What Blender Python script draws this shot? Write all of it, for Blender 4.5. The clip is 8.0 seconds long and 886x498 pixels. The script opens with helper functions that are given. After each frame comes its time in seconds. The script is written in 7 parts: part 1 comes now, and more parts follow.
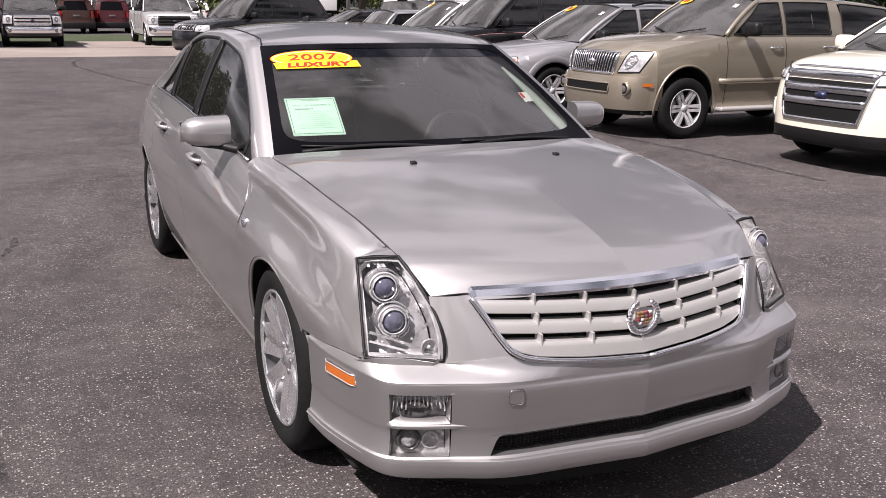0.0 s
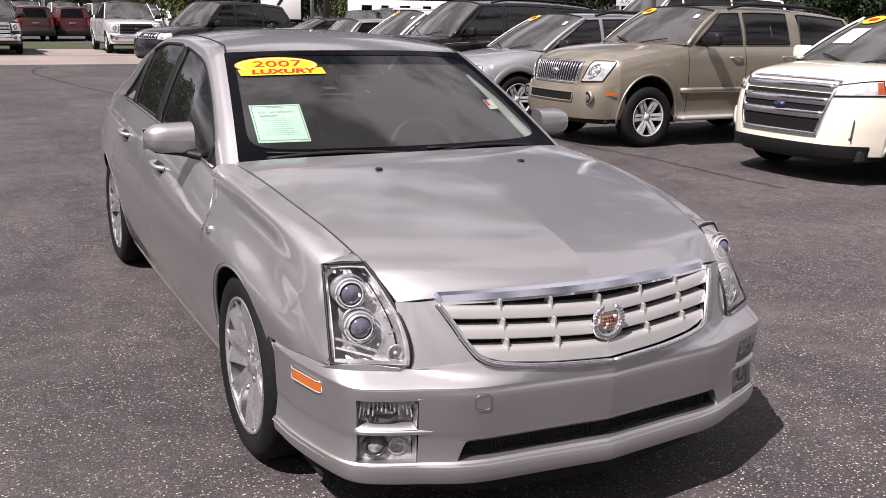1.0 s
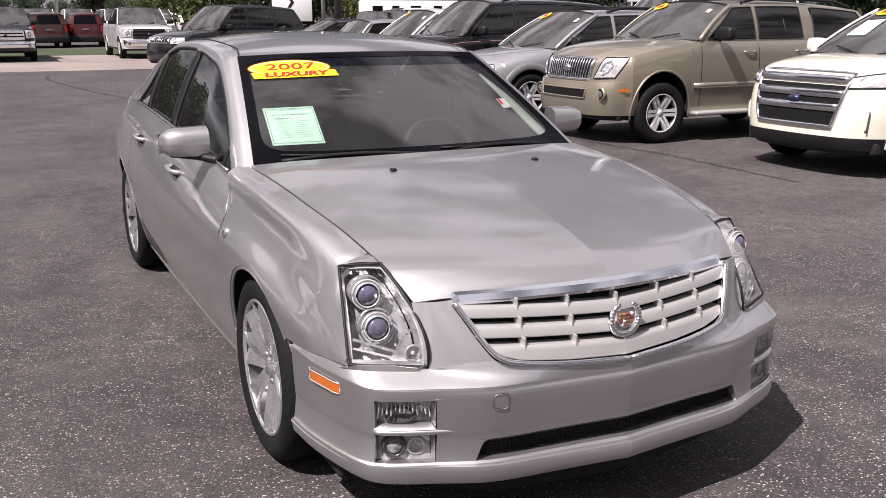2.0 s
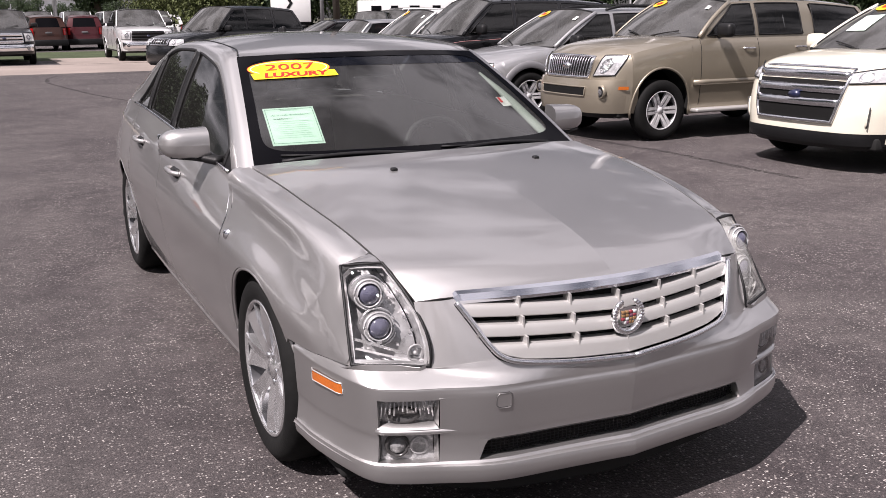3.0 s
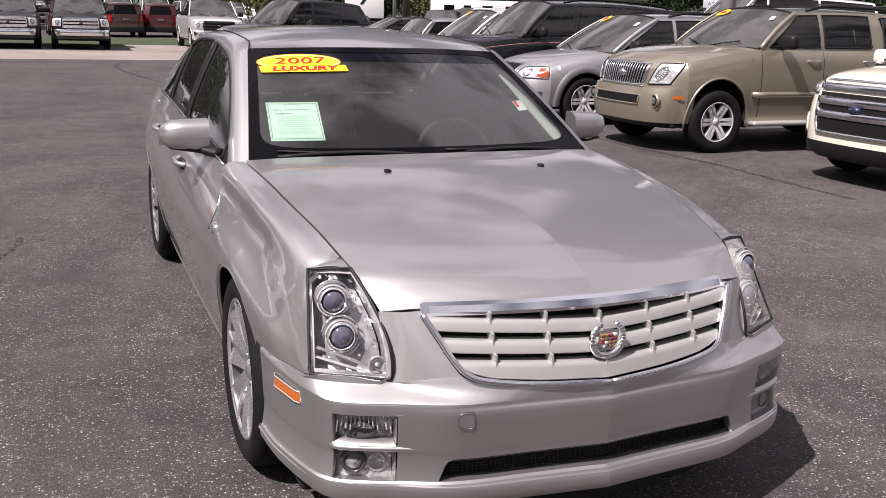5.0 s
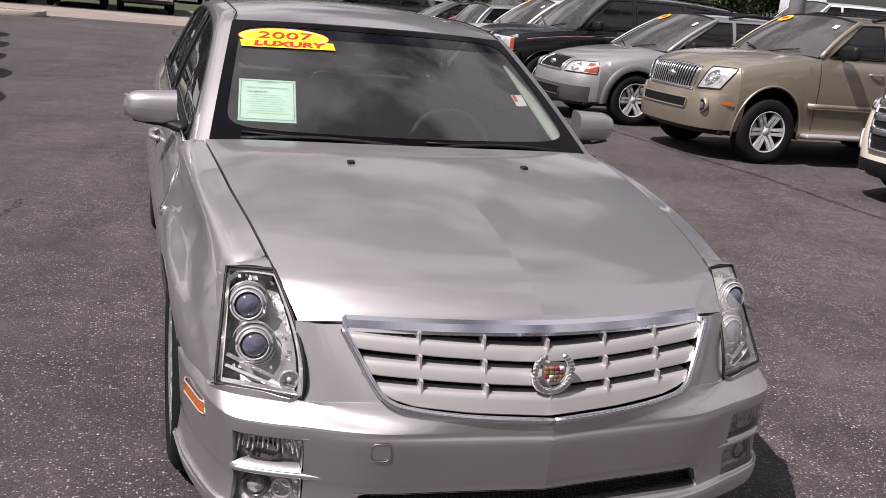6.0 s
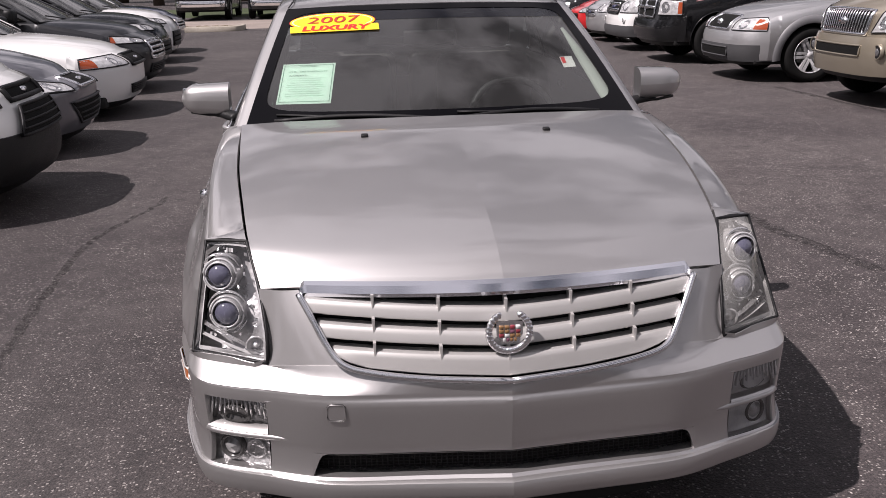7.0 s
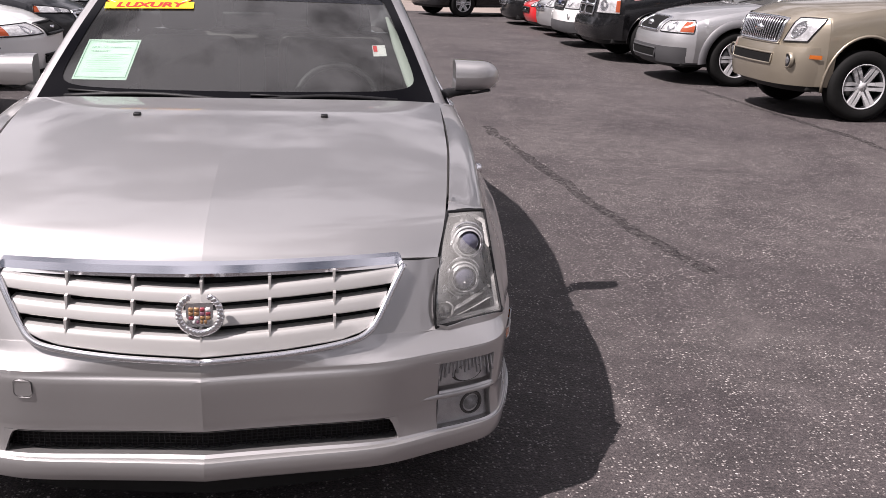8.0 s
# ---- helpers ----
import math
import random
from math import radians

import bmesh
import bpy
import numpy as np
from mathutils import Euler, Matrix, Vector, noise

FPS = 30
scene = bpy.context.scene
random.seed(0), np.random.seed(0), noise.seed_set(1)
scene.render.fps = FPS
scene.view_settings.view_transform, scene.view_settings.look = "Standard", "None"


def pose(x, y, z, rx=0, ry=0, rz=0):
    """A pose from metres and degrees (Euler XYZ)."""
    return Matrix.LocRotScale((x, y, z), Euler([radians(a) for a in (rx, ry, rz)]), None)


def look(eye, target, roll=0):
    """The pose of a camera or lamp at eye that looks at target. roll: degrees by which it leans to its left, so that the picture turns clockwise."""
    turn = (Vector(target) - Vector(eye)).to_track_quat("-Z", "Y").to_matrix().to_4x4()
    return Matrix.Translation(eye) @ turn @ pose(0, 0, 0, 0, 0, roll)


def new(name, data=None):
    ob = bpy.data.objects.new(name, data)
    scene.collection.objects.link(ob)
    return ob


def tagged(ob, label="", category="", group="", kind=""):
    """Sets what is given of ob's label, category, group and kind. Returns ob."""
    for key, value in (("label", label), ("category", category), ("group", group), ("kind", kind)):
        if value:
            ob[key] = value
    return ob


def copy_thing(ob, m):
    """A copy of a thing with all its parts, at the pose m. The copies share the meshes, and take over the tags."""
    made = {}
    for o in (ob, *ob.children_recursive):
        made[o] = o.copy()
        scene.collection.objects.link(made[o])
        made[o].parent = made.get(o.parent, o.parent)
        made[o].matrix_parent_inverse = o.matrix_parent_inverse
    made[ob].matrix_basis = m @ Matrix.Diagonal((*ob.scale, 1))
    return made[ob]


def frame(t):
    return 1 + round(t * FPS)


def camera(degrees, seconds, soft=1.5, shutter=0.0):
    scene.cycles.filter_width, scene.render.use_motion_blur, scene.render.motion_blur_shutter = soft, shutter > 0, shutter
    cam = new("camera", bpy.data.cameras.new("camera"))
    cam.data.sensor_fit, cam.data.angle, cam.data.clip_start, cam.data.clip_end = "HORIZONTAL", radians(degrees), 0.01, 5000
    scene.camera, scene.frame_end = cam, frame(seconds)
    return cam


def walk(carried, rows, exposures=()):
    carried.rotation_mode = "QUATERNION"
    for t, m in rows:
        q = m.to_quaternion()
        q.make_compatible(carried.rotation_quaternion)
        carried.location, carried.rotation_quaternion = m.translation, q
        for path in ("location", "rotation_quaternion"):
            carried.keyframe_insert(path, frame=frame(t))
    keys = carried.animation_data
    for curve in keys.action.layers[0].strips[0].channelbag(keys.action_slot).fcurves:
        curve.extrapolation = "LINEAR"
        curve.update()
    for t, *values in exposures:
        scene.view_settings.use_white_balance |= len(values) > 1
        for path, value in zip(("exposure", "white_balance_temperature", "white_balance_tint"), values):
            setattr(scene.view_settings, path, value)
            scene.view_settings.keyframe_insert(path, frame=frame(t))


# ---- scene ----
cam = camera(50.7, 8.0, 0.5)
PATH = [
    (0, (-1.663, -2.139, 1.541), (-0.836, -0.388, 1.041), 0.8),
    (0.5, (-1.666, -2.138, 1.532), (-0.81, -0.398, 1.045), 1.2),
    (1, (-1.668, -2.144, 1.533), (-0.773, -0.422, 1.053), 1.1),
    (1.5, (-1.673, -2.146, 1.536), (-0.793, -0.416, 1.055), 0.6),
    (3, (-1.672, -2.139, 1.532), (-0.806, -0.402, 1.049), -0.5),
    (3.5, (-1.676, -2.134, 1.537), (-0.819, -0.393, 1.053), -0.3),
    (4, (-1.696, -2.121, 1.524), (-0.845, -0.37, 1.063), -1.7),
    (4.2, (-1.672, -2.106, 1.519), (-0.804, -0.362, 1.066), -1.9),
    (5.3, (-1.266, -2.124, 1.528), (-0.564, -0.316, 1.039), 2.9),
    (5.5, (-1.203, -2.058, 1.522), (-0.499, -0.249, 1.042), 3.7),
    (6, (-0.995, -1.948, 1.53), (-0.356, -0.125, 1.012), 5.4),
    (6.5, (-0.66, -2.083, 1.529), (-0.151, -0.221, 1.008), 3.0),
    (6.8, (-0.514, -2.1, 1.521), (-0.11, -0.216, 0.983), 2.0),
    (7, (-0.371, -2.096, 1.497), (-0.175, -0.188, 0.932), -1.2),
    (7.2, (-0.228, -2.088, 1.498), (0.058, -0.206, 0.885), 4.6),
    (7.3, (-0.164, -2.084, 1.499), (0.211, -0.23, 0.848), 5.7),
    (7.4, (-0.099, -2.085, 1.5), (0.361, -0.258, 0.83), 6.0),
    (7.5, (-0.031, -2.101, 1.489), (0.479, -0.291, 0.807), 5.7),
    (7.7, (0.099, -2.146, 1.487), (0.536, -0.303, 0.846), 3.7),
    (8, (0.292, -2.187, 1.5), (0.551, -0.293, 0.912), 1.9),
]
walk(cam, [(t, look(eye, target, roll)) for t, eye, target, roll in PATH], exposures=[(0, 0.72, 6380, 21), (4.2, 0.72, 6380, 21), (6, 0.45, 6380, 21), (7, 0.36, 6380, 21), (7.5, 0.40, 6380, 21), (8, 0.77, 6380, 21)])

# ---------- world, sun ----------
SUN_TO = Vector((-0.69, -0.28, 1.03)).normalized()
SUN_ELEV = math.asin(SUN_TO.z)
SUN_AZ = math.atan2(SUN_TO.x, SUN_TO.y)
world = bpy.data.worlds.new("world")
scene.world = world
world.use_nodes = True
wn, wl = world.node_tree.nodes, world.node_tree.links
wn.clear()
w_out = wn.new("ShaderNodeOutputWorld")
w_bg = wn.new("ShaderNodeBackground")
w_sky = wn.new("ShaderNodeTexSky")
w_sky.sky_type = "NISHITA"
w_sky.sun_disc = False
w_sky.sun_elevation = SUN_ELEV
w_sky.sun_rotation = SUN_AZ
w_sky.air_density, w_sky.dust_density = 1.3, 2.0
w_co = wn.new("ShaderNodeTexCoord")
w_map = wn.new("ShaderNodeMapping")
w_map.inputs["Scale"].default_value = (2.2, 2.2, 4.0)
w_map.inputs["Location"].default_value = (0.35, 1.9, 0.2)
w_noise = wn.new("ShaderNodeTexNoise")
w_noise.inputs["Scale"].default_value = 1.5
w_noise.inputs["Detail"].default_value = 7.0
w_noise.inputs["Roughness"].default_value = 0.55
w_ramp = wn.new("ShaderNodeValToRGB")
w_ramp.color_ramp.elements[0].position, w_ramp.color_ramp.elements[1].position = 0.45, 0.57
w_mix = wn.new("ShaderNodeMixRGB")
w_mix.inputs["Color2"].default_value = (46.0, 45.4, 45.8, 1)
wl.new(w_co.outputs["Generated"], w_map.inputs["Vector"])
wl.new(w_map.outputs["Vector"], w_noise.inputs["Vector"])
# broken clouds, a little denser overhead than low down
w_sep = wn.new("ShaderNodeSeparateXYZ")
w_thin = wn.new("ShaderNodeMath")
w_thin.operation = "MULTIPLY_ADD"
w_thin.inputs[1].default_value, w_thin.inputs[2].default_value = 0.09, -0.027
w_cover = wn.new("ShaderNodeMath")
w_cover.operation = "ADD"
wl.new(w_co.outputs["Generated"], w_sep.inputs["Vector"])
wl.new(w_sep.outputs["Z"], w_thin.inputs[0])
wl.new(w_thin.outputs["Value"], w_cover.inputs[0])
wl.new(w_noise.outputs["Fac"], w_cover.inputs[1])
wl.new(w_cover.outputs["Value"], w_ramp.inputs["Fac"])
wl.new(w_ramp.outputs["Color"], w_mix.inputs["Fac"])
wl.new(w_sky.outputs["Color"], w_mix.inputs["Color1"])
# white summer haze low over the horizon, all round
w_low = wn.new("ShaderNodeMapRange")
w_low.inputs["From Min"].default_value, w_low.inputs["From Max"].default_value = 0.02, 0.24
w_low.inputs["To Min"].default_value, w_low.inputs["To Max"].default_value = 0.10, 0.0
w_haze = wn.new("ShaderNodeMixRGB")
w_haze.inputs["Color2"].default_value = (38.0, 37.2, 38.2, 1)
wl.new(w_sep.outputs["Z"], w_low.inputs["Value"])
wl.new(w_low.outputs["Result"], w_haze.inputs["Fac"])
wl.new(w_mix.outputs["Color"], w_haze.inputs["Color1"])
wl.new(w_haze.outputs["Color"], w_bg.inputs["Color"])
w_bg.inputs["Strength"].default_value = 0.0115
wl.new(w_bg.outputs["Background"], w_out.inputs["Surface"])

sun_data = bpy.data.lights.new("sun", "SUN")
sun_data.energy, sun_data.angle, sun_data.color = 5.0, radians(0.53), (1.0, 0.95, 0.88)
sun = new("sun", sun_data)
sun.matrix_world = look(SUN_TO * 50, (0, 0, 0))


# ---------- materials ----------
def mat(name, color=(0.5, 0.5, 0.5), rough=0.5, metal=0.0, coat=0.0, grain=0.0, grain_scale=60.0, stain=0.0, stain_scale=3.0,
        bump=0.0, bump_scale=80.0, rough_var=0.0, island=0.0, spec=0.5):
    m = bpy.data.materials.new(name)
    m.use_nodes = True
    n, l = m.node_tree.nodes, m.node_tree.links
    b = n["Principled BSDF"]
    b.inputs["Base Color"].default_value = (*color, 1)
    b.inputs["Roughness"].default_value = rough
    b.inputs["Metallic"].default_value = metal
    b.inputs["Coat Weight"].default_value = coat
    b.inputs["Coat Roughness"].default_value = 0.03
    b.inputs["Specular IOR Level"].default_value = spec
    co = n.new("ShaderNodeTexCoord")
    last = None

    def shade(source, amount, prev):
        mix = n.new("ShaderNodeMixRGB")
        mix.blend_type = "MULTIPLY"
        mix.inputs["Fac"].default_value = 1.0
        ramp = n.new("ShaderNodeValToRGB")
        lo, hi = max(0.0, 1 - amount), 1.0
        ramp.color_ramp.elements[0].position, ramp.color_ramp.elements[1].position = 0.3, 0.7
        ramp.color_ramp.elements[0].color, ramp.color_ramp.elements[1].color = (lo, lo, lo, 1), (hi, hi, hi, 1)
        l.new(source, ramp.inputs["Fac"])
        l.new(ramp.outputs["Color"], mix.inputs["Color2"])
        if prev is None:
            mix.inputs["Color1"].default_value = (*color, 1)
        else:
            l.new(prev, mix.inputs["Color1"])
        return mix.outputs["Color"]

    def tex(scale, detail):
        t = n.new("ShaderNodeTexNoise")
        t.inputs["Scale"].default_value, t.inputs["Detail"].default_value = scale, detail
        l.new(co.outputs["Object"], t.inputs["Vector"])
        return t.outputs["Fac"]

    if stain:
        last = shade(tex(stain_scale, 5.0), stain, last)
    if grain:
        last = shade(tex(grain_scale, 3.0), grain, last)
    if island:
        info = n.new("ShaderNodeObjectInfo")
        last = shade(info.outputs["Random"], island, last)
    if last is not None:
        l.new(last, b.inputs["Base Color"])
    if rough_var:
        mr = n.new("ShaderNodeMapRange")
        mr.inputs["To Min"].default_value, mr.inputs["To Max"].default_value = max(0.02, rough - rough_var), rough + rough_var
        l.new(tex(stain_scale * 2, 4.0), mr.inputs["Value"])
        l.new(mr.outputs["Result"], b.inputs["Roughness"])
    if bump:
        bp = n.new("ShaderNodeBump")
        bp.inputs["Strength"].default_value, bp.inputs["Distance"].default_value = 0.4, bump
        l.new(tex(bump_scale, 3.0), bp.inputs["Height"])
        l.new(bp.outputs["Normal"], b.inputs["Normal"])
    return m


def thin_glass(name, tint, rough=0.01, ior=1.5, dust_sheen=0.0):
    """Clear or tinted sheet: transparent, with a Fresnel gloss."""
    m = bpy.data.materials.new(name)
    m.use_nodes = True
    n, l = m.node_tree.nodes, m.node_tree.links
    n.clear()
    out, mix = n.new("ShaderNodeOutputMaterial"), n.new("ShaderNodeMixShader")
    tr, gl, fr = n.new("ShaderNodeBsdfTransparent"), n.new("ShaderNodeBsdfGlossy"), n.new("ShaderNodeFresnel")
    tr.inputs["Color"].default_value = (*tint, 1)
    gl.inputs["Roughness"].default_value = rough
    gl.inputs["Color"].default_value = (1, 1, 1, 1)
    fr.inputs["IOR"].default_value = ior
    l.new(fr.outputs["Fac"], mix.inputs["Fac"])
    l.new(tr.outputs["BSDF"], mix.inputs[1])
    l.new(gl.outputs["BSDF"], mix.inputs[2])
    l.new(mix.outputs["Shader"], out.inputs["Surface"])
    # pale film: dust on the glass, and a painted sky sheen on parked windscreens
    if dust_sheen:
        film, over = n.new("ShaderNodeBsdfDiffuse"), n.new("ShaderNodeMixShader")
        film.inputs["Color"].default_value = (0.55, 0.54, 0.52, 1)
        co, nz, mr = n.new("ShaderNodeTexCoord"), n.new("ShaderNodeTexNoise"), n.new("ShaderNodeMapRange")
        nz.inputs["Scale"].default_value, nz.inputs["Detail"].default_value = 3.0, 5.0
        mr.inputs["To Min"].default_value, mr.inputs["To Max"].default_value = dust_sheen * 0.5, dust_sheen * 1.5
        l.new(co.outputs["Object"], nz.inputs["Vector"])
        l.new(nz.outputs["Fac"], mr.inputs["Value"])
        l.new(mr.outputs["Result"], over.inputs["Fac"])
        l.new(mix.outputs["Shader"], over.inputs[1])
        l.new(film.outputs["BSDF"], over.inputs[2])
        l.new(over.outputs["Shader"], out.inputs["Surface"])
    return m


def paint(name, color, metal=0.0, rough=0.35, coat=1.0):
    return mat(name, color, rough, metal, coat=coat, stain=0.06, stain_scale=1.7, grain=0.06 if metal else 0.0, grain_scale=900, rough_var=0.03)


M_SILVER = paint("silver_paint", (0.525, 0.514, 0.512), 0.92, 0.46)
coat_in = M_SILVER.node_tree.nodes["Principled BSDF"].inputs
coat_in["Coat IOR"].default_value = 1.7
M_CHROME = mat("chrome", (0.82, 0.82, 0.84), 0.17, 1.0, rough_var=0.03)
M_BAR = mat("polished_chrome", (0.78, 0.79, 0.84), 0.16, 1.0, rough_var=0.02)
M_CLAD0 = mat("smoked_lamp_bowl", (0.09, 0.088, 0.088), 0.25, 0.3, coat=0.5, stain=0.3)
M_SATIN = mat("satin_silver_plastic", (0.47, 0.46, 0.448), 0.42, 0.45, stain=0.08)
M_BLACK = mat("black_plastic", (0.010, 0.010, 0.011), 0.5, spec=0.3, bump=0.002, bump_scale=400, stain=0.3, rough_var=0.1)
M_DARK = mat("dark_underbody", (0.006, 0.006, 0.006), 0.9)
M_RUBBER = mat("tyre_rubber", (0.010, 0.010, 0.010), 0.8, spec=0.2, grain=0.3, grain_scale=40, stain=0.3, stain_scale=5, bump=0.002, bump_scale=120)
M_ALLOY = mat("polished_alloy", (0.87, 0.87, 0.88), 0.13, 0.88, rough_var=0.08, stain=0.15, stain_scale=8)
M_ALLOYP = mat("painted_alloy", (0.74, 0.74, 0.75), 0.28, 0.35, coat=0.6, stain=0.15, stain_scale=8, rough_var=0.06)
# darker copy of the alloy: the rim barrel's shade put into its colour
M_ALLOYD = mat("shadowed_alloy", (0.10, 0.10, 0.105), 0.4, 0.9, stain=0.2)
M_DISC = mat("brake_disc_steel", (0.26, 0.255, 0.25), 0.35, 1.0, stain=0.3, stain_scale=10)
M_AMBER = mat("amber_lens", (0.50, 0.125, 0.015), 0.15, coat=0.6, grain=0.2, grain_scale=150)
M_TURN = mat("red_amber_lens", (0.34, 0.065, 0.02), 0.15, coat=0.6, grain=0.2, grain_scale=150)
M_REDLENS = mat("red_lens", (0.45, 0.01, 0.012), 0.12, coat=0.8, grain=0.2, grain_scale=80)
M_LEATHER = mat("grey_leather", (0.10, 0.095, 0.09), 0.5, stain=0.2, stain_scale=6, bump=0.002, bump_scale=200)
M_DASH = mat("black_dashboard_vinyl", (0.02, 0.02, 0.021), 0.6, grain=0.2, grain_scale=200, bump=0.001, bump_scale=500)
M_FRIT = mat("black_glass_border", (0.004, 0.004, 0.005), 0.10, spec=0.05, stain=0.05)
M_WIND = thin_glass("windscreen_glass", (0.36, 0.405, 0.385), 0.006, 1.75, 0.032)
M_SHADE = thin_glass("blue_shade_band", (0.32, 0.36, 0.52), 0.012, 1.3)
M_TINT = thin_glass("tinted_window_glass", (0.10, 0.11, 0.11), 0.012, 1.75, 0.015)
M_CLEAR = thin_glass("clear_lamp_lens", (0.92, 0.92, 0.92), 0.03)
M_HAZY = thin_glass("hazed_lamp_lens", (0.90, 0.91, 0.89), 0.06, 1.6, 0.22)
M_PROJ = mat("projector_lens", (0.11, 0.11, 0.16), 0.10, coat=1.0, stain=0.3, stain_scale=25)
M_BEZEL = mat("bright_lamp_trim", (0.85, 0.85, 0.86), 0.20, 0.5, stain=0.25, stain_scale=30, rough_var=0.1)
M_LAMPGREY = mat("grey_lamp_housing", (0.52, 0.515, 0.525), 0.30, 0.5, stain=0.45, stain_scale=22, bump=0.012, bump_scale=24, rough_var=0.1)
M_REFLECT = mat("lamp_reflector", (0.72, 0.72, 0.73), 0.16, 0.75, stain=0.3, stain_scale=22, bump=0.02, bump_scale=26, rough_var=0.12)
M_FOGREF = mat("smoked_lamp_reflector", (0.62, 0.62, 0.63), 0.2, 0.4, stain=0.6, stain_scale=30, bump=0.02, bump_scale=40, rough_var=0.1)
M_PAPER = mat("pale_green_paper", (0.70, 0.88, 0.77), 0.7, stain=0.08, stain_scale=5)
M_INK = mat("dark_green_ink", (0.04, 0.12, 0.08), 0.7, grain=0.2)
M_INKM = mat("faded_green_ink", (0.16, 0.32, 0.23), 0.7, grain=0.2)
M_INKL = mat("pale_ink", (0.52, 0.71, 0.60), 0.7, grain=0.2)
M_YELLOW = mat("yellow_vinyl", (0.95, 0.62, 0.015), 0.4, stain=0.06)
M_REDV = mat("red_vinyl", (0.72, 0.02, 0.015), 0.4, stain=0.06)
M_REDD = mat("dark_red_vinyl", (0.42, 0.03, 0.02), 0.4, stain=0.06)
M_WHITE = mat("white_label", (0.8, 0.8, 0.78), 0.5, stain=0.06)
M_MESH = mat("black_grille_mesh", (0.024, 0.0225, 0.0225), 0.9, spec=0.1, bump=0.01, bump_scale=160)
M_GRILLEB = mat("black_grille_backing", (0.007, 0.007, 0.007), 0.8, spec=0.15, bump=0.004, bump_scale=160)
M_MIRROR = mat("mirror_glass", (0.75, 0.77, 0.78), 0.02, 1.0, stain=0.05)


# ---------- geometry helpers ----------
def part(name, geo, material, parent=None, label="", smooth=True):
    """Links a mesh, from a bmesh or from (vertices, faces), as one object under a thing or a part."""
    me = bpy.data.meshes.new(name)
    if isinstance(geo, bmesh.types.BMesh):
        geo.to_mesh(me)
        geo.free()
    else:
        me.from_pydata([tuple(map(float, v)) for v in geo[0]], [], [tuple(map(int, q)) for q in geo[1]])
    me.materials.append(material)
    if smooth:
        me.polygons.foreach_set("use_smooth", [True] * len(me.polygons))
    me.update()
    ob = new(name, me)
    if parent is not None:
        ob.parent = parent
    if label:
        ob["label"] = label
    return ob


def edge_split(ob, angle=35):
    """Sharp edges past this angle."""
    ob.data.set_sharp_from_angle(angle=radians(angle))
    return ob


def thick(ob, depth=0.012, sharp=38):
    """Gives an open panel its thickness, inwards, with crisp rims."""
    me = ob.data
    n = len(me.vertices)
    co = np.zeros(n * 3)
    me.vertices.foreach_get("co", co)
    co = co.reshape(-1, 3)
    nor = np.array([tuple(v.normal) for v in me.vertices])
    faces = [tuple(p.vertices) for p in me.polygons]
    seen = {}
    for f in faces:
        for a, b in zip(f, f[1:] + f[:1]):
            seen[(a, b)] = True
    rim = [(b, a, a + n, b + n) for a, b in seen if (b, a) not in seen]
    back = [tuple(k + n for k in f[::-1]) for f in faces]
    mats = list(me.materials)
    me2 = bpy.data.meshes.new(me.name)
    me2.from_pydata([tuple(v) for v in co] + [tuple(v) for v in co - nor * depth], [], faces + back + rim)
    for m in mats:
        me2.materials.append(m)
    me2.polygons.foreach_set("use_smooth", [True] * len(me2.polygons))
    me2.update()
    me2.set_sharp_from_angle(angle=radians(sharp))
    ob.data = me2
    bpy.data.meshes.remove(me)
    return ob


def ridge(ob):
    """A crisp fold along the middle line."""
    me = ob.data
    for e in me.edges:
        if all(abs(me.vertices[k].co.x) < 1e-4 for k in e.vertices):
            e.use_edge_sharp = True
    return ob


def cr(pts, k):
    """Catmull-Rom curve through pts with k steps a span; it passes through each given point."""
    p = np.asarray(pts, float)
    p = np.vstack([2 * p[0] - p[1], p, 2 * p[-1] - p[-2]])
    out = []
    for i in range(1, len(p) - 2):
        for s in range(k):
            t = s / k
            a, b, c, d = p[i - 1], p[i], p[i + 1], p[i + 2]
            out.append(0.5 * (2 * b + (c - a) * t + (2 * a - 5 * b + 4 * c - d) * t * t + (3 * b - a - 3 * c + d) * t ** 3))
    out.append(p[-2])
    return np.array(out)


def spline(xs, ys):
    """A smooth function through the points, held at the ends."""
    c = cr(np.column_stack([xs, ys]), 12)
    return lambda x: np.interp(x, c[:, 0], c[:, 1])


def loft(rows, ku, kv):
    g = np.array([cr(r, ku) for r in rows])
    return np.stack([cr(g[:, j], kv) for j in range(g.shape[1])], 1)


def grid(g, skip=None, away=None):
    """Vertices and faces of a grid of points; away: the faces look away from this point."""
    g = np.asarray(g)
    n, m = g.shape[:2]
    faces = [(i * m + j, i * m + j + 1, (i + 1) * m + j + 1, (i + 1) * m + j) for i in range(n - 1) for j in range(m - 1) if not (skip and skip(i, j))]
    if away is not None:
        i, j = n // 2, m // 2
        nor = np.cross(g[min(i + 1, n - 1), j] - g[i - 1, j], g[i, min(j + 1, m - 1)] - g[i, j - 1])
        if nor @ (g[i, j] - np.asarray(away)) > 0:
            faces = [q[::-1] for q in faces]
    return g.reshape(-1, 3), faces


def flip(g):
    """The mirror image in x of a grid or a list of points."""
    g = np.array(g, float)
    g[..., 0] *= -1
    return g


def both(g):
    """A half grid (columns from the middle outward) with its mirror image, as one grid."""
    return np.concatenate([flip(g)[:, :0:-1], g], 1)


def join(*geos):
    vs, fs, n = [], [], 0
    for v, q in geos:
        vs.append(np.asarray(v, float))
        fs += [tuple(k + n for k in face) for face in q]
        n += len(v)
    return np.vstack(vs), fs


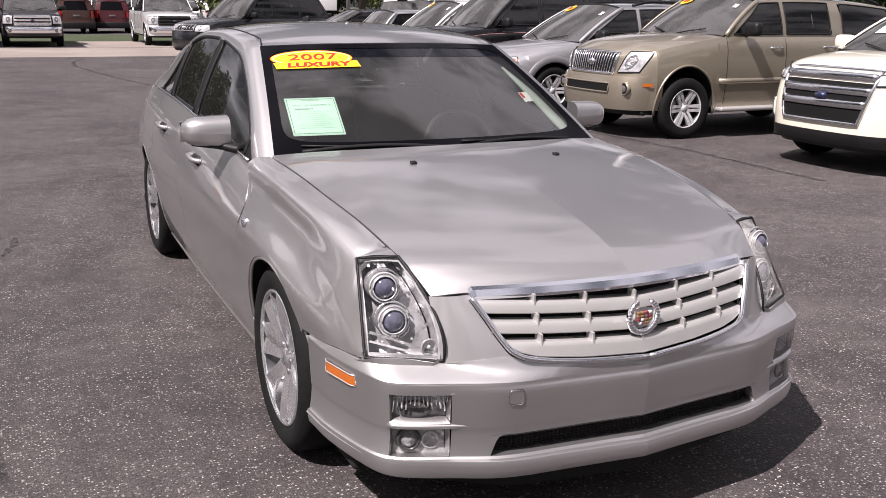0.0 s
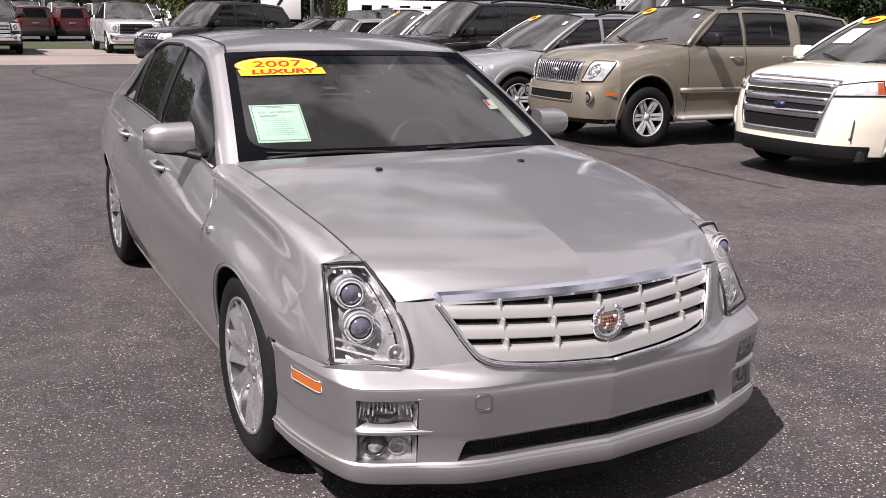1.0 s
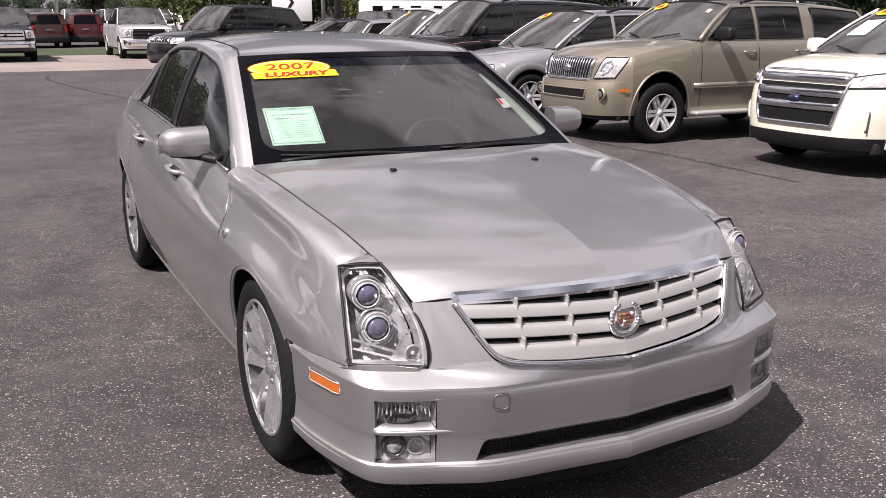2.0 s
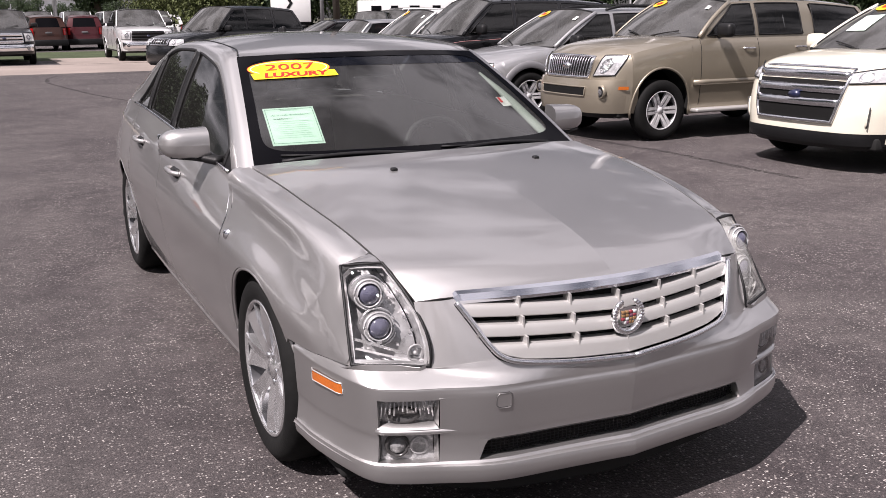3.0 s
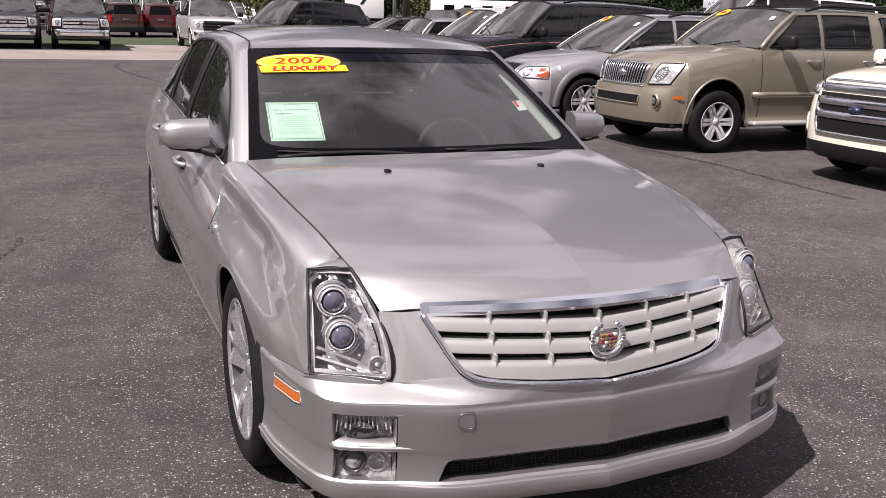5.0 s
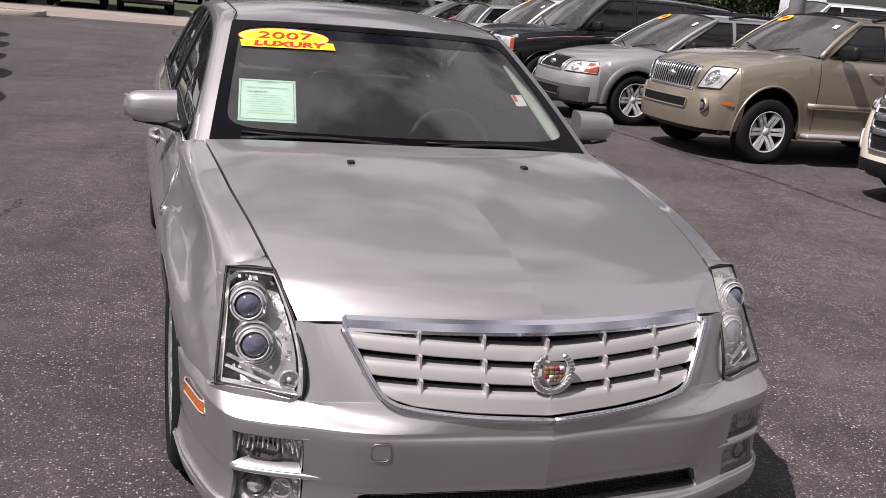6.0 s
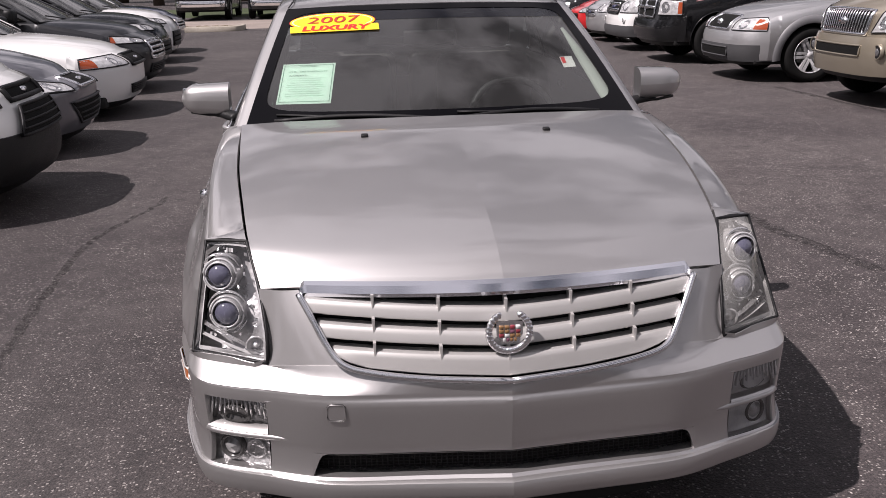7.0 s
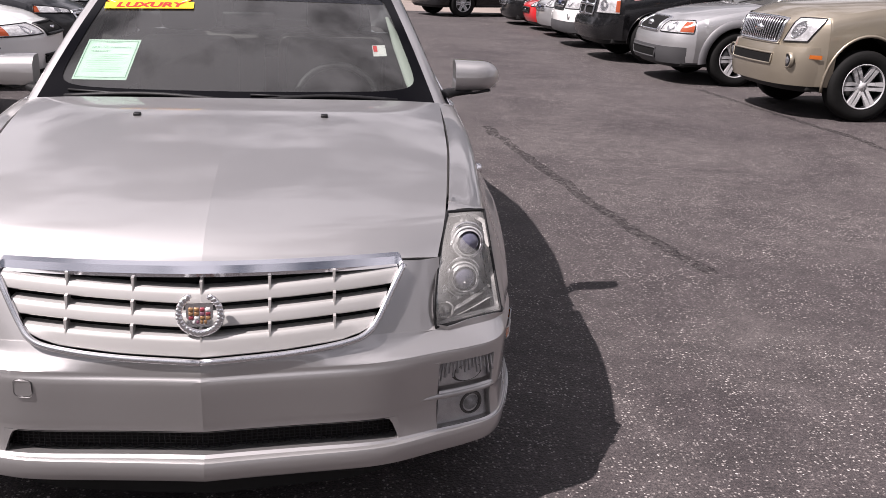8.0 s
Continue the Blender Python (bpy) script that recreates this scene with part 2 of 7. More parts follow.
def moved(geo, m):
    return [tuple(m @ Vector(v)) for v in geo[0]], geo[1]


def tube(pts, r, n=8, closed=False, flat=1.0):
    p = np.asarray(pts, float)
    rr = np.broadcast_to(np.asarray(r, float), (len(p),))
    t = np.gradient(p, axis=0) if not closed else np.roll(p, -1, 0) - np.roll(p, 1, 0)
    t /= np.linalg.norm(t, axis=1)[:, None] + 1e-12
    up = np.array([0.0, 0.0, 1.0]) if abs(t[:, 2]).mean() < 0.8 else np.array([0.0, 1.0, 0.0])
    a = np.cross(t, up)
    a /= np.linalg.norm(a, axis=1)[:, None] + 1e-12
    b = np.cross(a, t)
    ang = np.linspace(0, 2 * np.pi, n, endpoint=False)
    v = p[:, None] + rr[:, None, None] * (np.cos(ang)[None, :, None] * a[:, None] + flat * np.sin(ang)[None, :, None] * b[:, None])
    k = len(p)
    f = [(i % k * n + j, i % k * n + (j + 1) % n, (i + 1) % k * n + (j + 1) % n, (i + 1) % k * n + j) for i in range(k if closed else k - 1) for j in range(n)]
    if not closed:
        f += [tuple(range(n))[::-1], tuple(range((k - 1) * n, k * n))]
    return v.reshape(-1, 3), f


def lathe(profile, n=40, arc=None):
    """A profile of (radius, x) turned about the x axis."""
    pr = np.asarray(profile, float)
    ang = np.linspace(0, 2 * np.pi, n, endpoint=False)
    v = np.stack([np.broadcast_to(pr[None, :, 1], (n, len(pr))), np.cos(ang)[:, None] * pr[None, :, 0], np.sin(ang)[:, None] * pr[None, :, 0]], -1)
    m = len(pr)
    f = [(i * m + j, i * m + j + 1, (i + 1) % n * m + j + 1, (i + 1) % n * m + j) for i in range(n) for j in range(m - 1)]
    return v.reshape(-1, 3), f


def box(x0, x1, y0, y1, z0, z1, bevel=0.0, seg=2):
    bm = bmesh.new()
    bmesh.ops.create_cube(bm, size=1)
    for v in bm.verts:
        v.co = Vector(((x0, x1)[v.co.x > 0], (y0, y1)[v.co.y > 0], (z0, z1)[v.co.z > 0]))
    if bevel:
        bmesh.ops.bevel(bm, geom=bm.edges[:], offset=bevel, segments=seg, affect="EDGES", profile=0.5)
    return bm


def geo_of(bm):
    bm.verts.ensure_lookup_table()
    out = [tuple(v.co) for v in bm.verts], [tuple(v.index for v in q.verts) for q in bm.faces]
    bm.free()
    return out


def boxg(*a, **k):
    return geo_of(box(*a, **k))


def sweep(path, section):
    """A closed section of (y, z) offsets carried along a path."""
    p, s = np.asarray(path, float), np.asarray(section, float)
    v = p[:, None] + np.concatenate([np.zeros((len(s), 1)), s], 1)[None]
    n, k = len(s), len(p)
    f = [(i * n + j, i * n + (j + 1) % n, (i + 1) * n + (j + 1) % n, (i + 1) * n + j) for i in range(k - 1) for j in range(n)]
    f += [tuple(range(n))[::-1], tuple(range((k - 1) * n, k * n))]
    return v.reshape(-1, 3), f


def letters(text, size, shear=0.0, bold=0.0, depth=0.0):
    """Flat letters in the built-in font, centred on the origin, in the x-y plane."""
    cu = bpy.data.curves.new("letters", "FONT")
    cu.body, cu.size, cu.align_x, cu.align_y, cu.shear, cu.offset, cu.extrude = text, size, "CENTER", "CENTER", shear, bold, depth
    cu.resolution_u = 3
    ob = bpy.data.objects.new("letters", cu)
    scene.collection.objects.link(ob)
    me = bpy.data.meshes.new_from_object(ob.evaluated_get(bpy.context.evaluated_depsgraph_get()))
    geo = [tuple(v.co) for v in me.vertices], [tuple(q.vertices) for q in me.polygons]
    bpy.data.objects.remove(ob)
    bpy.data.curves.remove(cu)
    bpy.data.meshes.remove(me)
    return geo


def thing(name, label, category, at=None, group="", kind=""):
    ob = new(name)
    ob.empty_display_size = 0.2
    if at is not None:
        ob.matrix_world = at
    return tagged(ob, label, category, group, kind)


# ---------- wheels ----------
def wheel(parent, x, y, r, rim_r, side, spokes, width=0.23, style="wide", alloy=None, fine=True):
    """A wheel with its tyre, rim, spokes, hub and brake disc; side +1 or -1 is the way its face looks."""
    alloy = alloy or (M_ALLOY if fine else M_ALLOYP)
    w = thing("wheel", "", "")
    w.parent = parent
    w.location = (x, y, r)
    if side < 0:
        w.rotation_euler = (0, 0, math.pi)
    h = width / 2
    ty = [(rim_r - 0.005, -h * 0.85), (rim_r + 0.012, -h * 0.95), ((r + rim_r) / 2, -h * 1.04), (r - 0.03, -h * 0.98), (r - 0.008, -h * 0.84), (r, -h * 0.6),
          (r, h * 0.6), (r - 0.008, h * 0.84), (r - 0.03, h * 0.98), ((r + rim_r) / 2, h * 1.04), (rim_r + 0.012, h * 0.95), (rim_r - 0.005, h * 0.85)]
    part("tyre", lathe(ty, 44), M_RUBBER, w)
    rp = [(rim_r + 0.003, h * 0.80), (rim_r + 0.004, h * 0.93), (rim_r - 0.004, h * 0.95), (rim_r - 0.010, h * 0.84)]
    rim = part("rim", lathe(rp, 44), alloy, w)
    part("rim_barrel", lathe([(rim_r - 0.010, h * 0.84), (rim_r - 0.022, h * 0.6), (rim_r - 0.03, h * 0.2), (rim_r - 0.035, -h * 0.8)], 36), M_ALLOYD, rim)
    part("brake_disc", lathe([(0.02, h * 0.10), (rim_r * 0.72, h * 0.10), (rim_r * 0.74, h * 0.0)], 32), M_DISC, w)
    part("wheel_back", lathe([(0.01, -h * 0.5), (rim_r - 0.02, -h * 0.5)], 24), M_DARK, w)
    for i in range(spokes):
        a = 2 * math.pi * i / spokes + math.pi / 2
        if style == "wide":
            rows = []
            for q, wd, xo, dip in ((0.16, 0.030, 0.62, 0.003), (0.40, 0.033, 0.76, 0.008), (0.70, 0.045, 0.88, 0.012), (0.965, 0.064, 0.92, 0.014)):
                rr = rim_r * q
                rows.append([(h * xo - 0.045, -wd - 0.006, rr), (h * xo, -wd, rr), (h * xo - dip, 0, rr), (h * xo, wd, rr), (h * xo - 0.045, wd + 0.006, rr)])
            g = np.array(rows)
            geos = [grid(g, away=(-1, 0, 0))]
        else:
            geos = []
            for o in (-0.026, 0.026):
                rows = []
                for q, wd, xo in ((0.2, 0.015, 0.66), (0.6, 0.018, 0.82), (0.97, 0.023, 0.88)):
                    rr = rim_r * q
                    rows.append([(h * xo - 0.04, o - wd, rr), (h * xo, o - wd, rr), (h * xo, o + wd, rr), (h * xo - 0.04, o + wd, rr)])
                geos.append(grid(np.array(rows), away=(-1, 0, 0)))
        sp = join(*geos)
        m = Matrix.Rotation(a, 4, "X")
        part("spoke", moved(sp, m), alloy, rim, smooth=False)
    part("hub", lathe([(0.001, h * 0.72), (0.03, h * 0.72), (0.034, h * 0.66), (0.075, h * 0.60), (0.08, h * 0.3)], 24), alloy, rim)
    for i in range(5 if fine else 0):
        a = 2 * math.pi * i / 5
        part("lug_nut", moved(lathe([(0.001, h * 0.70), (0.011, h * 0.68), (0.013, h * 0.55)], 6), Matrix.Translation((0, 0.052 * math.cos(a), 0.052 * math.sin(a)))), M_CHROME, rim)
    return w


# ---------- the silver saloon ----------
hero = thing("sedan", "clean silver four-door saloon parked on the asphalt lane", "car", Matrix.Identity(4))
MID = np.array((0, 2.4, 0.6))
hero_w = spline([0.2, 0.39, 0.6, 0.9, 1.3, 2.2, 3.2, 3.87, 4.3, 4.65, 4.87], [0.806, 0.848, 0.872, 0.892, 0.902, 0.910, 0.906, 0.890, 0.856, 0.808, 0.73])
belt_z = spline([1.2, 1.5, 2.0, 2.5, 3.2, 3.65, 4.1, 4.87], [0.930, 0.948, 0.984, 1.013, 1.043, 1.047, 1.04, 0.985])
seam_x = spline([0.186, 0.33, 0.6, 0.8, 1.0, 1.2, 1.365], [0.606, 0.643, 0.681, 0.705, 0.721, 0.736, 0.747])
seam_z = spline([0.186, 0.26, 0.33, 0.6, 1.0, 1.365], [0.741, 0.79, 0.826, 0.892, 0.949, 0.983])
hood_z = spline([0.06, 0.13, 0.22, 0.4, 0.7, 1.0, 1.22], [0.765, 0.803, 0.836, 0.883, 0.944, 0.990, 1.012])
AXLES, ARCH = (0.913, 3.869), 0.364


def hood_drop(a, e, t):
    """Share of the fall from the spine to the seam: a fold along the middle and one near the edge."""
    k = 0.44 - 0.12 * max(0.0, 1 - 4 * t) - 0.32 * min(1.0, max(0.0, (t - 0.12) / 0.4))
    return k * a + (0.84 - k) * a ** (e + 0.9) + 0.16 * max(0.0, a - 0.80) / 0.20


def hood_point(f, t, lift=0.0):
    """On the hood: f from -1 to 1 across, t from the nose to the windscreen."""
    yc, ys = 0.052 + 1.168 * t, 0.186 + 1.179 * t
    a = abs(f)
    e = 1.45 + 2.2 * max(0.0, 1 - t * 5)
    zc, zs = float(hood_z(yc)), float(seam_z(ys))
    lift += 0.014 * (1 - a) ** 3 * min(1.0, 0.45 + 2.6 * t) * min(1.0, 1.7 * max(0.0, 0.68 - t)) ** 1.3
    return f * float(seam_x(ys)), yc + (ys - yc) * a ** 2, zs + (zc - zs) * (1 - hood_drop(a, e, t)) + lift


hood_g = np.array([[hood_point(f, t) for f in np.linspace(-0.994, 0.994, 81)] for t in np.r_[np.linspace(0, 0.3, 22), np.linspace(0.32, 0.995, 34)]])
hood = ridge(thick(part("hood", grid(hood_g, away=MID), M_SILVER, hero), 0.015))
for s in (-1, 1):
    hx, hy, hz = hood_point(0.42 * s, 0.79)
    part("washer_nozzle", moved(boxg(-0.012, 0.012, -0.012, 0.010, -0.004, 0.009, bevel=0.004), pose(hx, hy, hz, 8)), M_BLACK, hood)


def side_curve(y, top):
    """Across the body side at y: dense points of x against z, from the rocker up to the point top (x, z)."""
    w = float(hero_w(y))
    tx, tz = top
    pts = [(w - 0.105, 0.19), (w - 0.092, 0.225), (w - 0.066, 0.30), (w - 0.044, 0.40), (w - 0.019, 0.56), (w - 0.002, 0.70), (tx + (w - tx) * 0.56, tz - 0.120), (tx + (w - tx) * 0.30, tz - 0.060), (tx, tz)]
    return cr(pts, 6)


def arch_bottom(y, low):
    for c in AXLES:
        if abs(y - c) < ARCH - 1e-4:
            return max(low, 0.335 + math.sqrt(ARCH ** 2 - (y - c) ** 2))
    return low


def side_columns(y0, y1):
    ys = set(np.round(np.linspace(y0, y1, max(6, int((y1 - y0) / 0.04))), 4))
    for c in AXLES:
        for a in np.linspace(0, math.pi, 33):
            ys.add(round(c + ARCH * math.cos(a), 4))
            if a in (0, math.pi):
                ys.add(round(c + (ARCH - 0.0008) * math.cos(a), 4))
    return [y for y in sorted(ys) if y0 - 1e-6 <= y <= y1 + 1e-6]


def door_slant(y, z, at=1.315, amount=0.11):
    w = max(0.0, 1 - abs(y - at) / 0.3)
    q = min(1.0, max(0.0, (z - 0.80) / 0.17))
    return amount * w * q * q * (3 - 2 * q)


def side_panel(y0, y1, low, top, n=30):
    """A body side panel as a grid; low and top are functions of y."""
    cols = []
    for y in side_columns(y0, y1):
        tp = top(y)
        c = side_curve(y, tp)
        zb = arch_bottom(y, low(y))
        z = np.linspace(zb, tp[1], n)
        if zb > 0.55:
            z = zb + (tp[1] - zb) * np.linspace(0, 1, n)
        x = np.interp(z, c[:, 1], c[:, 0])
        cols.append([(xx, y + door_slant(y, zz), zz) for xx, zz in zip(x, z)])
    return np.array(cols)


def belt_top(y):
    return float(hero_w(y)) - 0.10 - 0.12 * max(0, y - 4.1), float(belt_z(y))


def add_sides(name, half, material, **k):
    for s in (1, -1):
        g = half if s > 0 else flip(half)
        thick(part(name, grid(g, away=MID), material, hero, **k))


# fender: from the seam of the hood over the crown and down to the arch and the bumper
def fender_half():
    cols = []
    for y in side_columns(0.232, 1.312):
        w = float(hero_w(y)) - 0.006 * min(1.0, max(0.0, (0.66 - y) / 0.26))
        if y < 0.385:
            q = (y - 0.218) / 0.154
            tx, tz = 0.79 - 0.036 * q, 0.574 + 0.249 * q
            tz = min(tz, 0.824)
            pts = [(tx, tz), (tx + 0.35 * (w - tx), tz - 0.33 * (tz - 0.56)), (tx + (w - tx) * 0.70, tz - 0.66 * (tz - 0.56)), (w - 0.002, 0.552), (w, 0.53)]
        else:
            sx, sz = float(seam_x(y)) + 0.004, float(seam_z(y))
            e, d = min(1.0, (y - 0.385) / 0.5), w - sx
            g = min(1.0, (y - 0.385) / 0.35)
            pts = [(sx, sz), (sx + 0.44 * d, sz - 0.022), (sx + (0.74 - 0.19 * g) * d, sz - 0.110 + 0.015 * g), (sx + (0.92 - 0.22 * g) * d, sz - 0.200 + 0.045 * g), (w - 0.001, 0.60 + 0.10 * e), (w - 0.014 * e, 0.555), (w - 0.038 * e - 0.014 * (1 - e), 0.40), (w - 0.062, 0.30), (w - 0.092, 0.225), (w - 0.105, 0.19)]
        c = cr(pts, 8)
        low = 0.570 - 0.06 * (y - 0.22) if y < 0.60 else 0.20
        zb = arch_bottom(y, low)
        keep = c[c[:, 1] >= zb - 1e-4]
        edge = np.array([np.interp(zb, c[::-1, 1], c[::-1, 0]), zb])
        keep = np.vstack([keep, edge])
        d = np.r_[0, np.cumsum(np.hypot(*np.diff(keep, axis=0).T))]
        u = np.linspace(0, d[-1], 34)
        xs, zs = np.interp(u, d, keep[:, 0]), np.interp(u, d, keep[:, 1])
        cols.append([(a, y + door_slant(y, b), b) for a, b in zip(xs, zs)])
    return np.array(cols)


add_sides("fender", fender_half(), M_SILVER)
fender_tip = []
for u in np.linspace(0, 1, 8):
    x = 0.646 + 0.106 * u
    sx, sz = float(seam_x(0.388)) + 0.004, float(seam_z(0.388))
    back = np.array((sx + (0.757 - sx) * u, 0.388, sz - 0.024 * u ** 1.5))
    front = np.array((x, 0.335 + 0.041 * u, 0.828 - 0.004 * u + 0.006 * math.sin(math.pi * u)))
    fender_tip.append([front, (front + back) / 2 + np.array((0, 0, 0.004)), back])
add_sides("fender_tip", np.array(fender_tip), M_SILVER)
rocker = lambda y: 0.20  # noqa: E731
add_sides("front_door", side_panel(1.320, 2.560, rocker, belt_top), M_SILVER)
add_sides("rear_door", side_panel(2.566, 3.46, rocker, belt_top), M_SILVER)
add_sides("quarter_panel", side_panel(3.466, 4.86, lambda y: 0.20 + 0.1 * max(0, y - 4.3), belt_top), M_SILVER)
for s in (1, -1):
    sill = cr([(s * (float(hero_w(y)) - 0.115), y, 0.205) for y in (1.29, 2.0, 2.8, 3.49)], 8)
    part("sill", tube(sill, 0.022, 8), M_SILVER, hero)
    for c in AXLES:
        ang = np.linspace(-0.33, math.pi + 0.33, 40)
        rim_pts = []
        for a in ang:
            y, z = c + (ARCH - 0.006) * math.cos(a), 0.335 + (ARCH - 0.006) * math.sin(a)
            cc = side_curve(y, belt_top(y))
            rim_pts.append((float(np.interp(z, cc[:, 1], cc[:, 0])) - 0.004, y, z))
        rim_pts = np.array(rim_pts)
        well = np.array([rim_pts, rim_pts - (0.05, 0, 0), rim_pts - (0.30, 0, 0)])
        well[1:, :, 1] = c + (well[1:, :, 1] - c) * 1.05
        well[1:, :, 2] = 0.335 + (well[1:, :, 2] - 0.335) * 1.05
        if s < 0:
            well, rim_pts = flip(well), flip(rim_pts)
        part("arch_lip", tube(rim_pts, 0.007, 6), M_SILVER, hero)
        part("wheel_well", grid(well), M_DARK, hero)
    for y in AXLES:
        wheel(hero, s * (0.756 if y < 2 else 0.745), y, 0.335, 0.240, s, 7, width=0.225)
    part("axle_block", boxg(-0.6, 0.6, AXLES[0] - 0.3, AXLES[0] + 0.3, 0.16, 0.6) if s > 0 else boxg(-0.6, 0.6, AXLES[1] - 0.3, AXLES[1] + 0.3, 0.16, 0.6), M_DARK, hero)
# unseen dark box, added to stop sunlight leaking through the nose
part("radiator_pack", boxg(-0.56, 0.56, 0.14, 0.60, 0.21, 0.70, bevel=0.02), M_DARK, hero)
# unseen boxes under the nose, added to keep sun streaks out of the shadow
part("splash_shield", join(boxg(-0.60, 0.60, 0.085, 0.40, 0.205, 0.222), boxg(-0.40, 0.40, 0.005, 0.10, 0.209, 0.218)), M_DARK, hero)
part("underbody", boxg(-0.80, 0.80, 0.30, 4.7, 0.17, 0.24, bevel=0.02), M_DARK, hero)

# front bumper: levels from the lip up to the headlights, knots from the middle to the arch
BX = np.array([0, 0.10, 0.25, 0.40, 0.49, 0.598, 0.68, 0.757, 0.800, 0.846, 0.861])
BY = np.array([-0.058, -0.047, -0.033, -0.020, 0.0, 0.044, 0.076, 0.120, 0.20, 0.385, 0.534])
LEVELS = [(0.220, 0.050, -0.030), (0.231, 0.000, -0.006), (0.244, -0.014, 0.004), (0.264, -0.020, 0.008), (0.289, -0.016, 0.008), (0.301, 0.008, 0.000), (0.364, 0.011, -0.008), (0.386, 0.008, -0.006), (0.402, 0.006, -0.005), (0.492, -0.003, 0.0), (0.512, -0.001, 0.002), (0.520, 0.002, 0.003), (0.526, 0.010, 0.002)]
brows = []
for z, dy, dx in LEVELS:
    a = np.clip(1 - BX / 0.83, 0, 1)
    side = BX / BX[-1]
    zz = z + 0.012 * side ** 3 * (z < 0.3)
    dd = dy * ((0.45 + 0.55 * np.sqrt(a)) if dy > 0 else np.sqrt(a))
    if z > 0.5:
        fade = np.clip((0.56 - BX) / 0.22, 0, 1)
        dd = dd * (1 - fade) + (0.001 + 0.10 * (z - 0.492)) * fade
        zz = zz + 0.014 * np.clip((BX - 0.74) / 0.14, 0, 1) + 0.004 * (1 - fade)
    brows.append(np.column_stack([BX + dx * side ** 2, BY + dd, zz]))
top_z = np.array([0.552, 0.555, 0.564, 0.582, 0.578, 0.562, 0.565, 0.567, 0.566, 0.557, 0.548])
top_y = np.array([-0.044, -0.037, -0.017, 0.025, 0.056, 0.110, 0.150, 0.190, 0.245, 0.395, 0.534])
# the fold that runs from the headlamp's corner and dies out under the grille
fold_z = np.array([0.541, 0.544, 0.549, 0.549, 0.548, 0.5605, 0.563, 0.565, 0.564, 0.555, 0.546])
fold_y = np.array([-0.049, -0.041, -0.024, 0.008, 0.041, 0.106, 0.146, 0.186, 0.241, 0.391, 0.530])
brows.append(np.column_stack([BX - 0.005 * np.clip((BX - 0.74) / 0.06, 0, 1), fold_y, fold_z]))
brows.append(np.column_stack([BX - 0.006 * np.clip((0.66 - top_y) / 0.26, 0, 1) * np.clip((BX - 0.74) / 0.06, 0, 1), top_y, top_z]))
bump_g = loft(brows, 4, 3)


def bump_skip(i, j):
    lv, kn = i // 3, j // 4
    low = lv == 5 and kn < 4
    fog = kn in (5, 6) and lv in (5, 6, 8)
    return low or fog


MIDC = bump_g.shape[1] - 1
bumper = ridge(thick(part("front_bumper", grid(both(bump_g), skip=lambda i, j: bump_skip(i, j - MIDC if j >= MIDC else MIDC - 1 - j), away=MID), M_SILVER, hero), 0.014, 26))


def bump_at(x, z):
    """The bumper's y where it has this x and z, in front of the arch."""
    zs = [np.interp(abs(x), r0[:, 0], r0[:, 2]) for r0 in bump_g[15:]]
    ys = [np.interp(abs(x), r0[:, 0], r0[:, 1]) for r0 in bump_g[15:]]
    return float(np.interp(z, zs, ys))


# lower intake with its mesh, fog lamp pockets
intake = np.array([[(x, bump_at(x, z) + 0.05, z) for x in np.linspace(-0.52, 0.52, 41)] for z in (0.292, 0.33, 0.375)])
part("lower_grille", grid(intake, away=MID), M_MESH, bumper, "black mesh lower grille")
for z in np.arange(0.306, 0.366, 0.009):
    part("mesh_wire", tube([(x, bump_at(x, z) + 0.035, z) for x in np.linspace(-0.5, 0.5, 25)], 0.0016, 4), M_BLACK, bumper)
for z in (0.301, 0.361):
    part("intake_edge", grid(np.array([[(x, bump_at(x, z) + e, z) for x in np.linspace(-0.49, 0.49, 31)] for e in (0, 0.05)])), M_SILVER, bumper)
# fine uprights of the mesh and the slanted ends of the intake
for x in np.arange(-0.48, 0.485, 0.0135):
    part("mesh_wire", tube([(x, bump_at(x, z) + 0.0345, z) for z in (0.303, 0.332, 0.361)], 0.0014, 4), M_BLACK, bumper)
for s in (-1, 1):
    cut = [(s * x, bump_at(x, z), z) for x, z in ((0.492, 0.363), (0.452, 0.363), (0.466, 0.358), (0.474, 0.345), (0.492, 0.299))]
    back = [(x, y + 0.045, z) for x, y, z in cut]
    part("intake_corner", (cut + back, [tuple(range(5)) if s < 0 else tuple(range(4, -1, -1)), (1, 2, 7, 6), (2, 3, 8, 7), (3, 4, 9, 8)]), M_SILVER, bumper, smooth=False)
